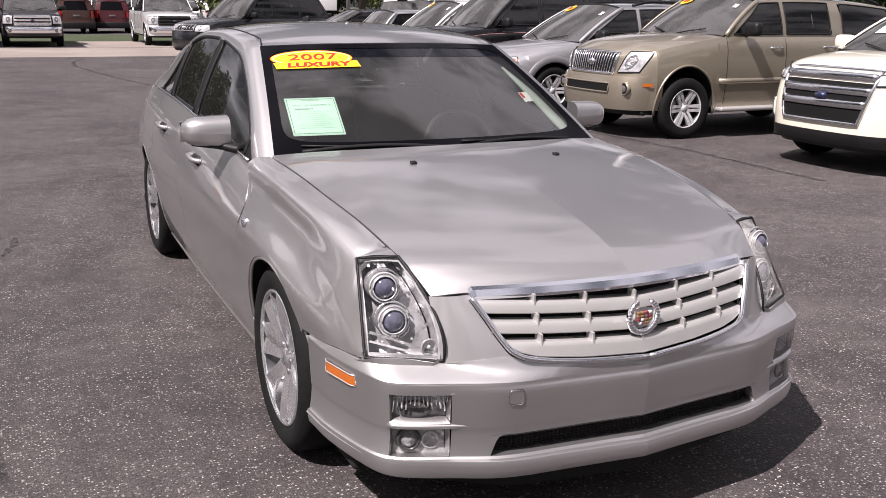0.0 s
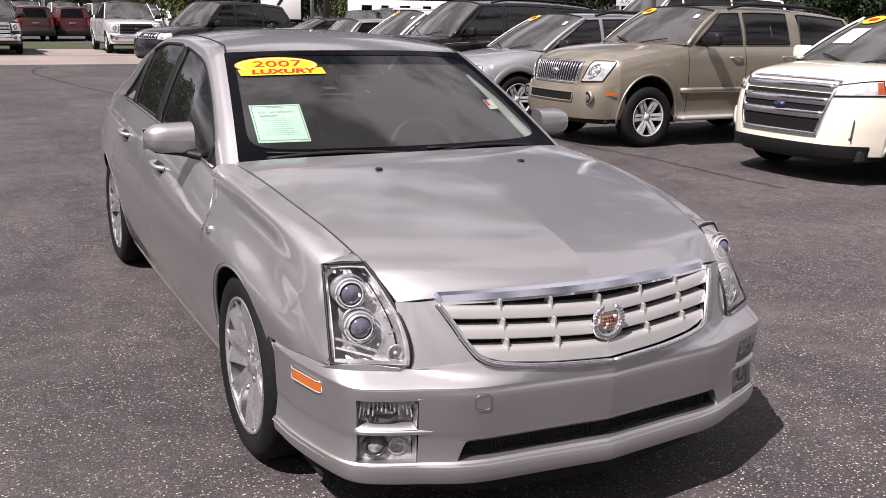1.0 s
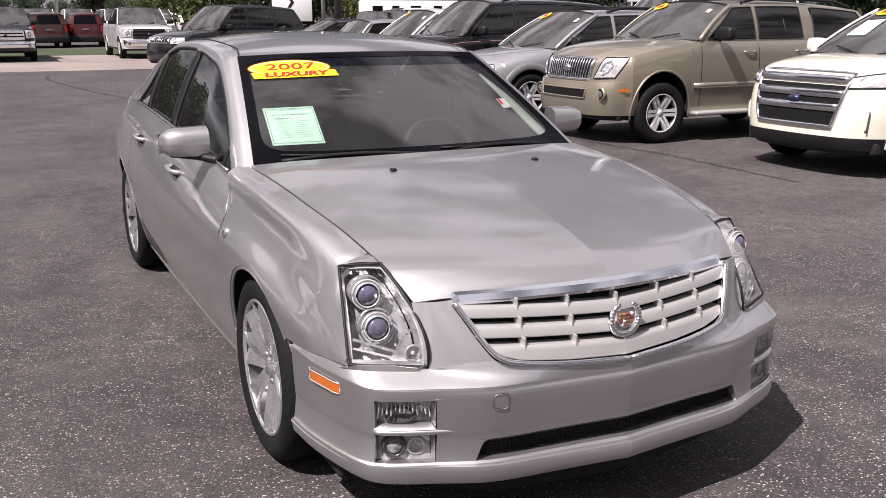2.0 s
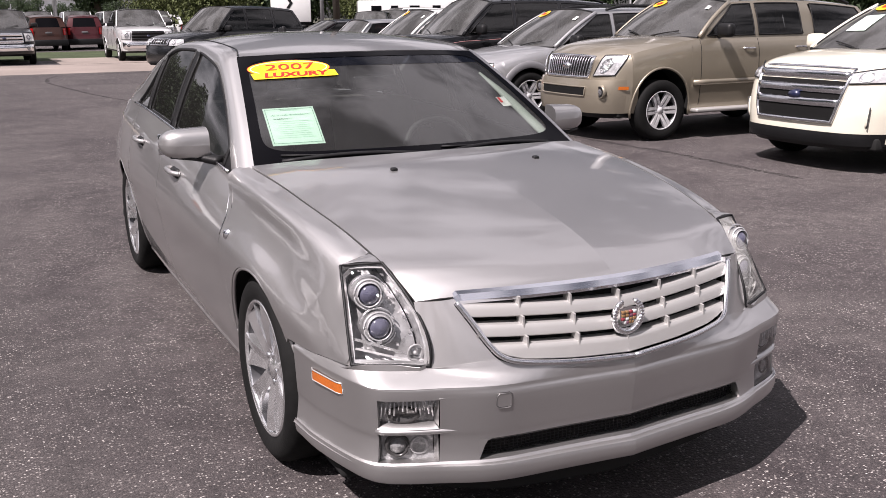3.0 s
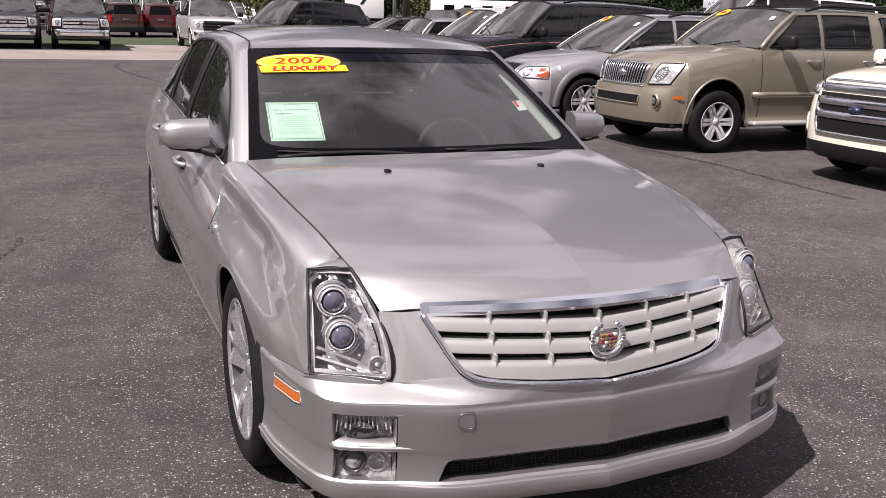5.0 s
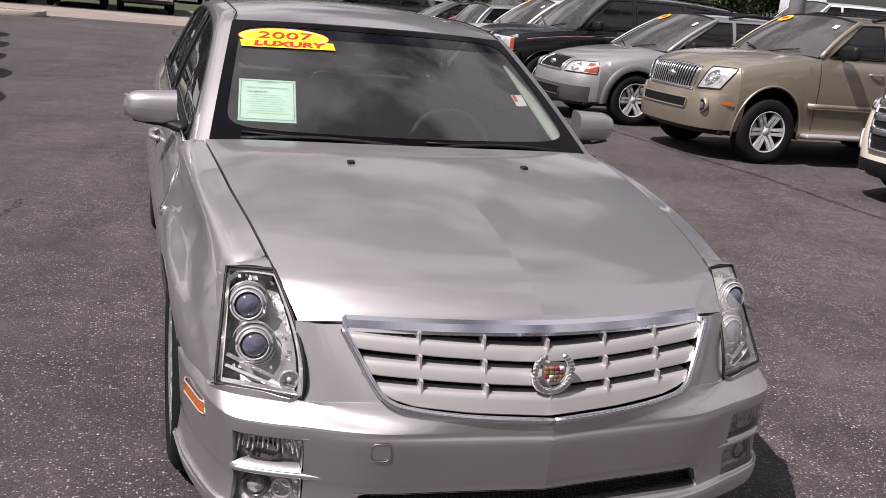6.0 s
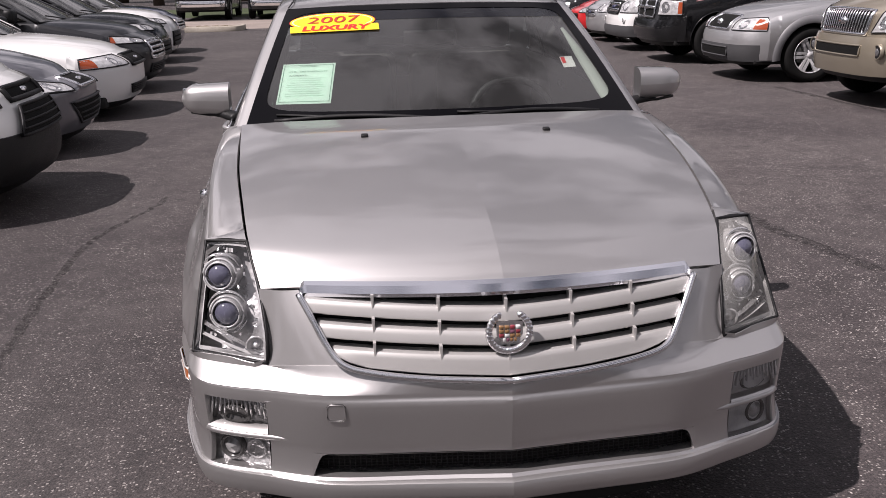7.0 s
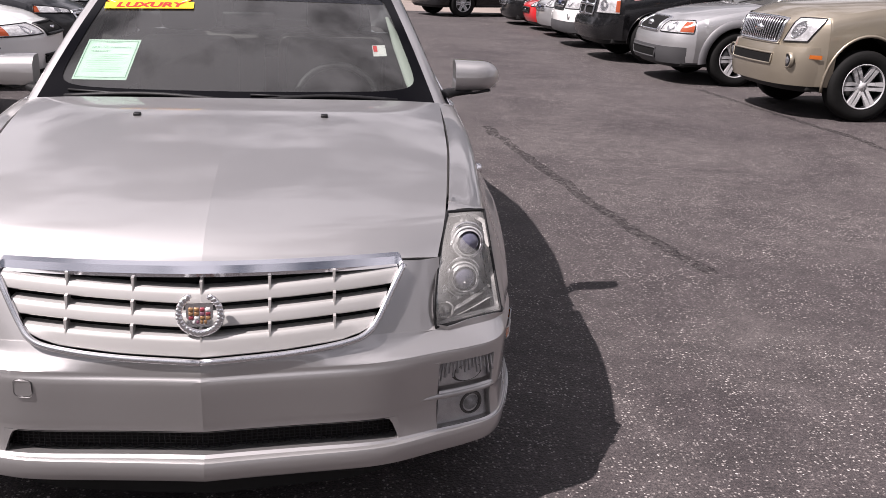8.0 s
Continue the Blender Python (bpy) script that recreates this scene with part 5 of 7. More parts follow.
def slab(name, x0, x1, y0, y1, z, material, label, n=2):
    g = np.array([[(x, y, z) for x in np.linspace(x0, x1, n)] for y in np.linspace(y0, y1, n)])
    v, f = grid(g, away=(0, 0, -50))
    return tagged(part(name, (v, f), material, smooth=False), label, name, kind="structure")


slab("ground", -1500, 1500, -1500, 1500, -0.03, M_FIELD, "flat land round the car lot reaching the horizon")
slab("pavement", -45, 45, -40, 27.6, 0.0, M_ASPHALT, "worn grey asphalt of the car lot with pale stone chips")
slab("road", -45, 45, 27.6, 33.6, 0.002, M_CONC, "pale concrete drive across the back of the lot")
slab("pavement_far", -45, 45, 33.6, 37.2, 0.0, M_ASPHALT, "dark asphalt parking strip behind the drive")
slab("lawn", -45, 45, 37.2, 47.8, 0.004, M_GRASS, "mown green grass strip")
slab("drive_side", 1.3, 45, 33.6, 39.3, 0.008, M_CONC, "pale concrete apron beside the drive")
slab("pavement_back", -60, 60, 47.8, 95, 0.0, M_ASPHALT, "asphalt of the second car lot")


def tar_line(pts, w, seed):
    rnd = random.Random(seed)
    p = cr(np.array([(x, y, 0.003) for x, y in pts]), 10)
    t = np.gradient(p, axis=0)
    t /= np.linalg.norm(t, axis=1)[:, None]
    nrm = np.column_stack([-t[:, 1], t[:, 0], 0 * t[:, 0]])
    wob = np.array([rnd.uniform(-0.5, 0.5) for _ in p])[:, None] * w * 0.7
    a = np.array([rnd.uniform(0.7, 1.4) for _ in p])[:, None] * w
    c = np.array([rnd.uniform(0.7, 1.4) for _ in p])[:, None] * w
    g = np.stack([p + nrm * (wob - a), p + nrm * (wob + c)], 1)
    tagged(part("tar_line", grid(g, away=(0, 0, -9)), M_TAR, smooth=False), "dark sealed crack in the asphalt", "crack", kind="structure")


tar_line([(-1.78, 1.0), (-1.835, 1.66), (-1.90, 2.62), (-1.915, 3.48), (-1.70, 4.29), (-1.66, 4.6)], 0.022, 1)
tar_line([(1.86, 6.6), (1.97, 5.0), (2.08, 3.64), (2.17, 2.9), (2.29, 2.17)], 0.045, 2)
tar_line([(5.22, 9.6), (5.25, 8.75), (5.31, 7.27), (5.38, 6.2), (5.35, 5.56), (5.3, 4.2)], 0.045, 3)
tar_line([(0.55, 26.3), (0.25, 25.3), (0.10, 23.6), (0.18, 22.4), (0.52, 19.6), (0.9, 17.5), (1.3, 16.0)], 0.045, 4)
tar_line([(-3.4, 26.6), (-2.6, 26.2), (-1.9, 26.3), (-1.2, 26.0)], 0.09, 5)

# ---------- other vehicles ----------
# the strong pale film paints the sky's reflection onto these windscreens
M_WIN2 = thin_glass("parked_car_glass", (0.24, 0.265, 0.25), 0.015, 1.9, 0.085)
M_SIDEGL = thin_glass("parked_car_side_glass", (0.09, 0.095, 0.095), 0.012, 1.5, 0.012)
M_ORANGE = mat("orange_yellow_vinyl", (0.95, 0.50, 0.02), 0.4, stain=0.06)
M_STRIPE = mat("faded_pink_stripe", (0.42, 0.20, 0.20), 0.5, stain=0.1)
M_LAMPBOWL = mat("mirrored_lamp_bowl", (0.55, 0.55, 0.57), 0.15, 0.8, coat=1.0, stain=0.6, stain_scale=40, bump=0.03, bump_scale=40)
M_CABIN = mat("dark_cabin_trim", (0.03, 0.029, 0.028), 0.7, stain=0.2)
M_LAMPGLASS = mat("faceted_headlamp", (0.80, 0.80, 0.81), 0.12, 0.45, coat=1.0, stain=0.45, stain_scale=16, bump=0.03, bump_scale=22, rough_var=0.08)
M_CLAD = mat("grey_cladding", (0.055, 0.055, 0.058), 0.55, stain=0.15, bump=0.001, bump_scale=300)
M_CLADL = mat("grey_arch_trim", (0.15, 0.15, 0.158), 0.5, stain=0.15, bump=0.001, bump_scale=300)
PAINT = {
    "cream": paint("cream_white_paint", (0.78, 0.74, 0.62), 0.0, 0.3),
    "white": paint("white_paint", (0.80, 0.80, 0.79), 0.0, 0.3),
    "tan": paint("tan_gold_paint", (0.38, 0.335, 0.262), 0.72, 0.42),
    "silver": paint("pale_silver_paint", (0.53, 0.53, 0.54), 0.75, 0.42),
    "bright": paint("bright_silver_paint", (0.70, 0.70, 0.71), 0.3, 0.35),
    "black": paint("black_paint", (0.006, 0.006, 0.007), 0.0, 0.25, 0.45),
    "charcoal": paint("charcoal_paint", (0.018, 0.019, 0.022), 0.2, 0.3, 0.5),
    "grey": paint("blue_grey_paint", (0.17, 0.17, 0.19), 0.5, 0.35),
    "red": paint("bright_red_paint", (0.55, 0.012, 0.015), 0.0, 0.3),
    "maroon": paint("maroon_paint", (0.055, 0.004, 0.007), 0.2, 0.3, 0.3),
    "brown": paint("copper_brown_paint", (0.05, 0.019, 0.013), 0.3, 0.3, 0.3),
    "navy": paint("navy_paint", (0.015, 0.02, 0.06), 0.2, 0.3),
}


def vehicle(name, label, category, at, color, L=4.8, W=0.93, H=1.7, wb=2.85, fo=0.92, r=0.36, hood=(0.98, 1.10), cowl=1.45, screen_top=2.1, roof_end=4.45, tail=0.25, belt=1.10,
            kind="suv", low=0.28, rake=0.10, round_=0.30, grille=None, lamps=None, fogs=(), bumper=None, clad=None, arch_clad=None, rails=False, step=False, sticker=False, notice=False, mirror=None,
            spokes=6, style="pair", rim=0.235, glass=None, roof_mat=None, marker=None, rear=False, scoop=False, pillars=(2.55, 3.55), alloy=None, group="", intakes=(), mould=None, seats=True, gap=0.065, mouth=None, corner=12, dome=0.0, flare=0.010, broad=None, slots=(), lift=0.0, stripe=None):
    """A parked vehicle. Local axes: the nose at y = 0, y towards the tail, z up; at: its pose on the ground."""
    body_m = PAINT[color]
    root = thing(name, label, category, at, group)
    ctr = np.array((0, L / 2, H * 0.45))
    hz, cz = hood
    roof_mat = roof_mat or body_m
    glass = glass or M_WIN2
    y_side = round_ + 0.10
    axles = (fo, fo + wb)
    arch_r = r + gap
    tall = 1.0 + lift / arch_r
    width = spline([0, y_side, 0.9, L * 0.4, L - 0.9, L - 0.30, L], [W * 0.955, W * 0.965, W * 0.992, W, W * 0.99, W * 0.955, W * 0.90])
    deck_end = roof_end + tail if kind == "suv" else L

    def top_z(y):
        if y < cowl:
            return hz - 0.03 + (cz - hz) * (max(0.0, y - y_side) / (cowl - y_side)) ** 0.75
        b = cz - 0.03 + (belt - cz + 0.03) * min(1, (y - cowl) / 0.8)
        if kind == "sedan" and y > roof_end + tail:
            b = belt - 0.05 * (y - roof_end - tail) / max(0.1, L - roof_end - tail)
        return b

    def side_x(y, z):
        w, t = float(width(y)), top_z(y)
        u = (z - low) / max(0.05, t - low)
        return w * float(np.interp(u, [0, 0.12, 0.45, 0.68, 0.84, 0.93, 1.0], [0.955, 0.975, 1.0, 0.995, 0.982, 0.962, 0.925]))

    # body side with its wheel arches
    ys = set(np.round(np.linspace(y_side, L - 0.30, 46), 4))
    for c in axles:
        for a in np.linspace(0, math.pi, 25):
            ys.add(round(c + arch_r * math.cos(a), 4))
            if a in (0, math.pi):
                ys.add(round(c + (arch_r - 0.0008) * math.cos(a), 4))
    cols = []
    for y in sorted(ys):
        zb = low
        for c in axles:
            if abs(y - c) < arch_r - 1e-4:
                zb = max(low, r + tall * math.sqrt(arch_r ** 2 - (y - c) ** 2))
        zs = zb + (top_z(y) - zb) * np.array([0, 0.06, 0.15, 0.3, 0.45, 0.6, 0.72, 0.82, 0.9, 0.95, 1.0])
        cols.append([(side_x(y, z), y, z) for z in zs])
    half = np.array(cols)
    body = part("body", join(grid(half, away=ctr), grid(flip(half), away=ctr)), body_m, root)

    # nose
    def nose(a, z):
        """a: -1 to 1 across; the nose's surface at height z."""
        q = abs(a)
        plan = round_ * (0.04 * q + 0.16 * q ** 2 + 0.25 * q ** 5 + 0.55 * q ** corner)
        back = rake * max(0, (z - 0.55) / (hz - 0.55)) ** 1.6 + 0.07 * max(0, (z - hz + 0.13) / 0.10) ** 2 + 0.05 * max(0, (0.40 - z) / 0.2) ** 2
        xw = float(width(y_side)) * float(np.interp((z - low) / (hz - 0.03 - low), [0, 0.12, 0.45, 0.68, 0.84, 0.93, 1.0], [0.955, 0.975, 1.0, 0.995, 0.982, 0.962, 0.925]))
        rise = dome * (1 - q ** 2.5) * min(1.0, max(0.0, (z - hz + 0.30) / 0.27))
        return xw * a, (plan + back * (1 - q ** 6)) * (y_side / round_) if q < 1 else y_side, z + rise

    aa = np.r_[np.linspace(-1, -0.8, 9)[:-1], np.linspace(-0.8, 0.8, 25), np.linspace(0.8, 1, 9)[1:]]
    zz = np.r_[np.linspace(low, hz - 0.14, 13), np.linspace(hz - 0.12, hz - 0.03, 6)]
    part("nose", grid(np.array([[nose(a, z) for a in aa] for z in zz]), away=ctr), body_m, root)

    def on_nose(a0, a1, z0, z1, proud=0.006, n=9, m=4, slant=0.0):
        return np.array([[np.array(nose(a + slant * v, z0 + (z1 - z0) * v)) - np.array((0, proud, 0)) for a in np.linspace(a0, a1, n)] for v in np.linspace(0, 1, m)])

    # bonnet
    rows = []
    for t in np.linspace(0, 1, 15):
        row = []
        for a in np.linspace(-1, 1, 25):
            n0 = np.array(nose(a, hz - 0.03))
            wy = float(width(cowl)) * 0.925
            c1 = np.array((wy * a, cowl - 0.10 * (1 - a * a), top_z(cowl)))
            p = n0 + (c1 - n0) * t
            ysd = y_side + (cowl - y_side) * t
            edge = top_z(ysd)
            p[2] = edge + (0.03 * min(1, t * 6) ** 0.5 + 0.012 * math.sin(math.pi * t)) * (1 - abs(a) ** 4) + dome * (1 - abs(a) ** 2.5) * (1 - t * t)
            if abs(a) == 1:
                p[0] = math.copysign(side_x(ysd, edge), a)
                p[1] = ysd
            row.append(p)
        rows.append(row)
    bonnet = part("bonnet", grid(np.array(rows), away=ctr), body_m, root)
    if scoop:
        part("bonnet_scoop", moved(boxg(-0.22, 0.22, -0.22, 0.25, -0.03, 0.045, bevel=0.03, seg=3), pose(0, cowl * 0.62, top_z(cowl * 0.62) + 0.03, 5)), body_m, bonnet)
        part("scoop_mouth", moved(boxg(-0.17, 0.17, -0.228, -0.21, 0.0, 0.03, bevel=0.005), pose(0, cowl * 0.62, top_z(cowl * 0.62) + 0.03, 5)), M_BLACK, bonnet)

    # cabin: rails, roof, windscreen, sides, tail
    rail_x = W * (0.76 if kind != "sedan" else 0.68)
    rail_z = H - (0.09 if kind != "sedan" else 0.07)

    def rail(y):
        q = (y - screen_top) / (roof_end - screen_top)
        return rail_x - 0.02 * q, rail_z - 0.05 * (2 * q - 0.7) ** 2 + 0.02

    def cabin(y, f):
        """On the cabin side: f from the belt to the roof rail."""
        bx, bz = side_x(max(y, cowl), top_z(max(y, cowl))), top_z(max(y, cowl))
        if kind == "sedan":
            bx, bz = side_x(min(y, L - 0.5), top_z(min(y, L - 0.5))), top_z(min(y, L - 0.5))
        yr = min(max(y, screen_top), roof_end)
        rx, rz = rail(yr)
        return bx + (rx - bx) * f + 0.02 * math.sin(math.pi * f), y, bz + (rz - bz) * f

    def cabin_span(f, e0=0.0, e1=0.0):
        """The y range of the cabin side at f."""
        return cowl + (screen_top - cowl) * f + e0, roof_end + tail - tail * f - e1

    def pane(p0, p1, f0=0.08, f1=0.93, e=0.006, n=8):
        g = []
        for f in np.linspace(f0, f1, 6):
            y0, y1 = cabin_span(f)
            a, b = max(y0 + 0.10, p0), min(y1 - 0.10, p1)
            b = max(b, a + 0.02)
            g.append([np.array(cabin(a + (b - a) * q, f)) + np.array((e, 0, 0)) for q in np.linspace(0, 1, n)])
        return np.array(g)

    cuts = [cowl - 0.2, *pillars, deck_end + 0.2]
    post = lambda k: broad[1] if broad and broad[0] == k else 0.045  # noqa: E731
    # pillars and rails of the cabin side, with the panes set between them
    for s in (1, -1):
        spans = []
        for k in range(len(cuts) - 1):
            spans.append((cuts[k] + (post(k) - 0.005 if k else 0), cuts[k + 1] - post(k + 1) + 0.005))
        strips = []
        for f0, f1 in ((0.0, 0.09), (0.92, 1.0)):
            g = []
            for f in (f0, (f0 + f1) / 2, f1):
                y0, y1 = cabin_span(f)
                g.append([cabin(y0 + (y1 - y0) * q, f) for q in np.linspace(0, 1, 26)])
            strips.append(grid(np.array(g) if s > 0 else flip(g), away=ctr))
        for k in range(len(cuts)):
            g = []
            for f in np.linspace(0.06, 0.95, 6):
                y0, y1 = cabin_span(f)
                if k == 0:
                    a, b = y0, y0 + 0.105
                elif k == len(cuts) - 1:
                    a, b = y1 - 0.13, y1
                else:
                    a, b = cuts[k] - post(k) - 0.10 * (post(k) > 0.05) * (f - 0.5), cuts[k] + post(k) - 0.10 * (post(k) > 0.05) * (f - 0.5)
                a, b = max(a, y0), min(b, y1)
                b = max(b, a + 0.005)
                g.append([cabin(a + (b - a) * q, f) for q in np.linspace(0, 1, 3)])
            strips.append(grid(np.array(g) if s > 0 else flip(g), away=ctr))
        part("cabin_frame", join(*strips), body_m if kind != "mini" else M_BLACK, root)
        for a, b in spans:
            g = pane(a, b)
            if s < 0:
                g = flip(g)
            w_ob = part("side_window", grid(g, away=ctr), M_SIDEGL if glass is M_WIN2 else glass, root)
            ring = [*g[0], *g[1:, -1], *g[-1, -2::-1], *g[-2:0:-1, 0]]
            part("window_seal", tube(ring, 0.010, 5, closed=True), M_BLACK, w_ob)
    rz_rows = []
    for q in np.linspace(0, 1, 13):
        y = screen_top + (roof_end - screen_top) * q
        rx, rz = rail(y)
        rz_rows.append([(rx * a, y - 0.06 * (1 - a * a) * (1 - 2 * q), rz + 0.06 * (1 - abs(a) ** 2.6)) for a in np.linspace(-1, 1, 17)])
    part("roof", grid(np.array(rz_rows), away=ctr), roof_mat, root)
    scr = []
    for t in np.linspace(0, 1, 9):
        row = []
        for a in np.linspace(-1, 1, 17):
            bw = side_x(cowl, top_z(cowl)) - 0.02
            b0 = np.array((bw * a, cowl - 0.12 * (1 - a * a), top_z(cowl) + 0.012))
            rx, rz = rail(screen_top)
            t0 = np.array((rx * a, screen_top - 0.06 * (1 - a * a), rz + 0.06 * (1 - abs(a) ** 2.6)))
            row.append(b0 + (t0 - b0) * t + np.array((0, -0.015, 0.02)) * math.sin(math.pi * t))
        scr.append(row)
    scr = np.array(scr)
    ws_ob = part("windscreen", grid(scr, away=ctr), glass, root)
    ws_ob.visible_shadow = False
    edge = [*scr[0], *scr[1:, -1], *scr[-1, -2::-1], *scr[-2:0:-1, 0]]
    part("screen_seal", tube(edge, 0.016, 6, closed=True), M_BLACK, ws_ob)
    for sx in (-1, 1):
        pil = np.array([scr[i, 0 if sx < 0 else -1] + np.array((sx * 0.012, 0.02, 0.004)) for i in range(9)])
        part("front_pillar", tube(pil, 0.030, 8), body_m, root)
        p0, p1 = scr[0, 8 + sx * 1], scr[1, 8 + sx * 7 - (2 if sx > 0 else -2)]
        part("wiper", tube([p0 + (0, -0.02, 0.015), (p0 + p1) / 2 + (0, -0.02, 0.02), p1 + (0, -0.02, 0.015)], 0.009, 5), M_BLACK, ws_ob)

    def on_scr(u0, u1, t0, t1, lift=0.006, n=5):
        out = []
        for t in np.linspace(t0, t1, 4):
            row = []
            for a in np.linspace(u0, u1, n):
                i, j = t * 8, (a + 1) * 8
                i0, j0 = min(7, int(i)), min(15, int(j))
                fi, fj = i - i0, j - j0
                p = (scr[i0, j0] * (1 - fj) + scr[i0, j0 + 1] * fj) * (1 - fi) + (scr[i0 + 1, j0] * (1 - fj) + scr[i0 + 1, j0 + 1] * fj) * fi
                row.append(p + np.array((0, -0.6 * lift, lift)))
            out.append(row)
        return np.array(out)

    if sticker:
        disc = [on_scr(-0.61 + 0.20 * math.cos(a), -0.61 + 0.20 * math.cos(a), 0.865 + 0.095 * math.sin(a), 0.865 + 0.095 * math.sin(a), 0.014, 1)[0, 0] for a in np.linspace(0, 2 * math.pi, 22, endpoint=False)]
        st = part("year_sticker", (disc, [tuple(range(22))]), M_ORANGE, ws_ob, "orange-yellow oval price sticker", smooth=False)
        part("sticker_bar", grid(on_scr(-0.70, -0.52, 0.835, 0.895, 0.018), away=ctr), M_REDV, st)
        part("small_sticker", grid(on_scr(0.74, 0.82, 0.70, 0.80, 0.012), away=ctr), M_WHITE, ws_ob)
    if notice:
        part("window_notice", grid(on_scr(-0.74, -0.40, 0.34, 0.66, 0.01), away=ctr), M_PAPER, ws_ob, "pale green paper notice")
    # tail
    bx_t, bz_t = side_x(min(deck_end, L - 0.3), top_z(min(deck_end, L - 0.3))), top_z(min(deck_end, L - 0.3))
    rx, rz = rail(roof_end)
    rear_rows = []
    for t in np.linspace(0, 1, 8):
        rear_rows.append([(a * (rx + (bx_t - rx) * t), roof_end + tail * t + 0.05 * (1 - a * a), rz + 0.06 * (1 - abs(a) ** 2.6) * (1 - t) + (bz_t - rz) * t) for a in np.linspace(-1, 1, 13)])
    rg2 = np.array(rear_rows)
    part("rear_frame", join(grid(rg2[:, :3], away=ctr), grid(rg2[:, -3:], away=ctr), grid(rg2[:2], away=ctr)), body_m, root)
    part("rear_window", grid(rg2[1:, 2:-2], away=ctr), M_FRIT if rear else M_TINT, root)
    tl_rows = []
    for z in np.linspace(low, bz_t, 9):
        tl_rows.append([(a * side_x(L - 0.30, min(z, top_z(L - 0.3))), L - 0.30 * abs(a) ** 6 - (0.10 * max(0, (z - 0.7) / 0.5) if kind == "suv" else 0.03) + (0.04 if z < 0.62 else 0), z) for a in np.linspace(-1, 1, 21)])
    part("tailgate", grid(np.array(tl_rows), away=ctr), body_m, root)
    if kind == "sedan" or deck_end < L - 0.2:
        dk = [[(a * side_x(min(y, L - 0.3), top_z(min(y, L - 0.3))), y, top_z(min(y, L - 0.3)) + 0.025 * (1 - a * a)) for a in np.linspace(-1, 1, 13)] for y in np.linspace(roof_end + tail, L - 0.04, 7)]
        if kind == "pickup":
            part("bed_cover", grid(np.array(dk), away=ctr), M_BLACK, root)
        else:
            part("boot_lid", grid(np.array(dk), away=ctr), body_m, root)
    for sx in (-1, 1):
        g = np.array([[(sx * (bx_t - 0.16 * (1 - u)), L - 0.06 - 0.16 * u ** 3 + 0.012, z) for u in np.linspace(0, 1, 6)] for z in np.linspace(bz_t - 0.38, bz_t - 0.04, 4)])
        part("tail_lamp", grid(g, away=ctr), M_REDLENS, root)
    if rear:
        part("rear_valance", boxg(-W * 0.9, W * 0.9, L - 0.05, L + 0.10, low - 0.06, low + 0.24, bevel=0.03), M_BLACK, root)
        part("plate_bar", boxg(-0.16, 0.16, L + 0.0, L + 0.012, bz_t - 0.30, bz_t - 0.22, bevel=0.004), M_CLADL, root)

    # wheels
    for c in axles:
        for sx in (1, -1):
            wheel(root, sx * (W - 0.115), c, r, rim, sx, spokes, width=0.22, style=style, alloy=alloy, fine=False)
            ang = np.linspace(-0.15, math.pi + 0.15, 25)
            ring_at = lambda e: np.array([(side_x(c + (arch_r + e) * math.cos(a), max(low, r + (arch_r * tall + e) * math.sin(a))), c + (arch_r + e) * math.cos(a), r + (arch_r * tall + e) * math.sin(a)) for a in ang])  # noqa: E731
            lip = ring_at(0.0)
            inner = np.array([lip, lip - np.array((0.28, 0, 0))])
            band = np.array([ring_at(e) + np.array((o, 0, 0)) for e, o in ((-0.012, -0.03), (-0.010, 0.016), (0.0, 0.022), (0.045, 0.022), (0.085, 0.016), (0.092, -0.004))])
            if sx < 0:
                lip, inner, band = flip(lip), flip(inner), flip(band)
            part("wheel_well", grid(inner), M_DARK, root)
            if arch_clad:
                part("arch_cladding", grid(band, away=ctr), arch_clad, root)
            else:
                part("arch_lip", tube(lip - np.array((sx * 0.4 * max(0.0, flare - 0.010), 0, 0)), flare, 8), body_m, root)
    part("underbody", boxg(-W * 0.86, W * 0.86, 0.25, L - 0.25, low - 0.06, low + 0.06, bevel=0.02), M_DARK, root)
    part("cabin_floor", boxg(-W * 0.84, W * 0.84, cowl * 0.9, L - 0.4, low + 0.1, low + 0.18), M_DARK, root)
    part("dashboard", boxg(-W * 0.82, W * 0.82, cowl - 0.05, cowl + 0.35, cz - 0.30, cz - 0.02, bevel=0.04), M_DASH, root)
    part("bulkhead", boxg(-W * 0.84, W * 0.84, cowl - 0.12, cowl - 0.06, low, cz - 0.06), M_DARK, root)
    if seats:
        for sx in (-0.40, 0.40):
            car_seat(root, sx * W / 0.93, cowl + 1.1, belt - 0.62, M_CABIN, 0.62)
            if kind != "pickup":
                car_seat(root, sx * W / 0.93, cowl + 2.0, belt - 0.60, M_CABIN, 0.58, 0.3)

    # bumper, sill and cladding
    if bumper:
        bz0, bz1, bm_, out = bumper
        g = on_nose(-1.0, 1.0, bz0, bz1, 0.0, 33, 5)
        for i in range(5):
            g[i, :, 1] -= out * (1 - 0.35 * (i / 2 - 1) ** 4)
        g[:, 0, 1] = g[:, -1, 1] = y_side + 0.08
        part("bumper", join(grid(g, away=ctr), grid(np.array([g[-1], g[-1] + np.array((0, out + 0.02, 0.0))])), grid(np.array([g[0], g[0] + np.array((0, out + 0.02, 0.0))]))), bm_, root)
    part("lower_valance", grid(np.array([[np.array(nose(a, low)) + np.array((0, e, -d)) for a in np.linspace(-0.90, 0.90, 21)] for e, d in ((0.02, 0.0), (0.09, 0.07))]), away=ctr), M_BLACK, root)
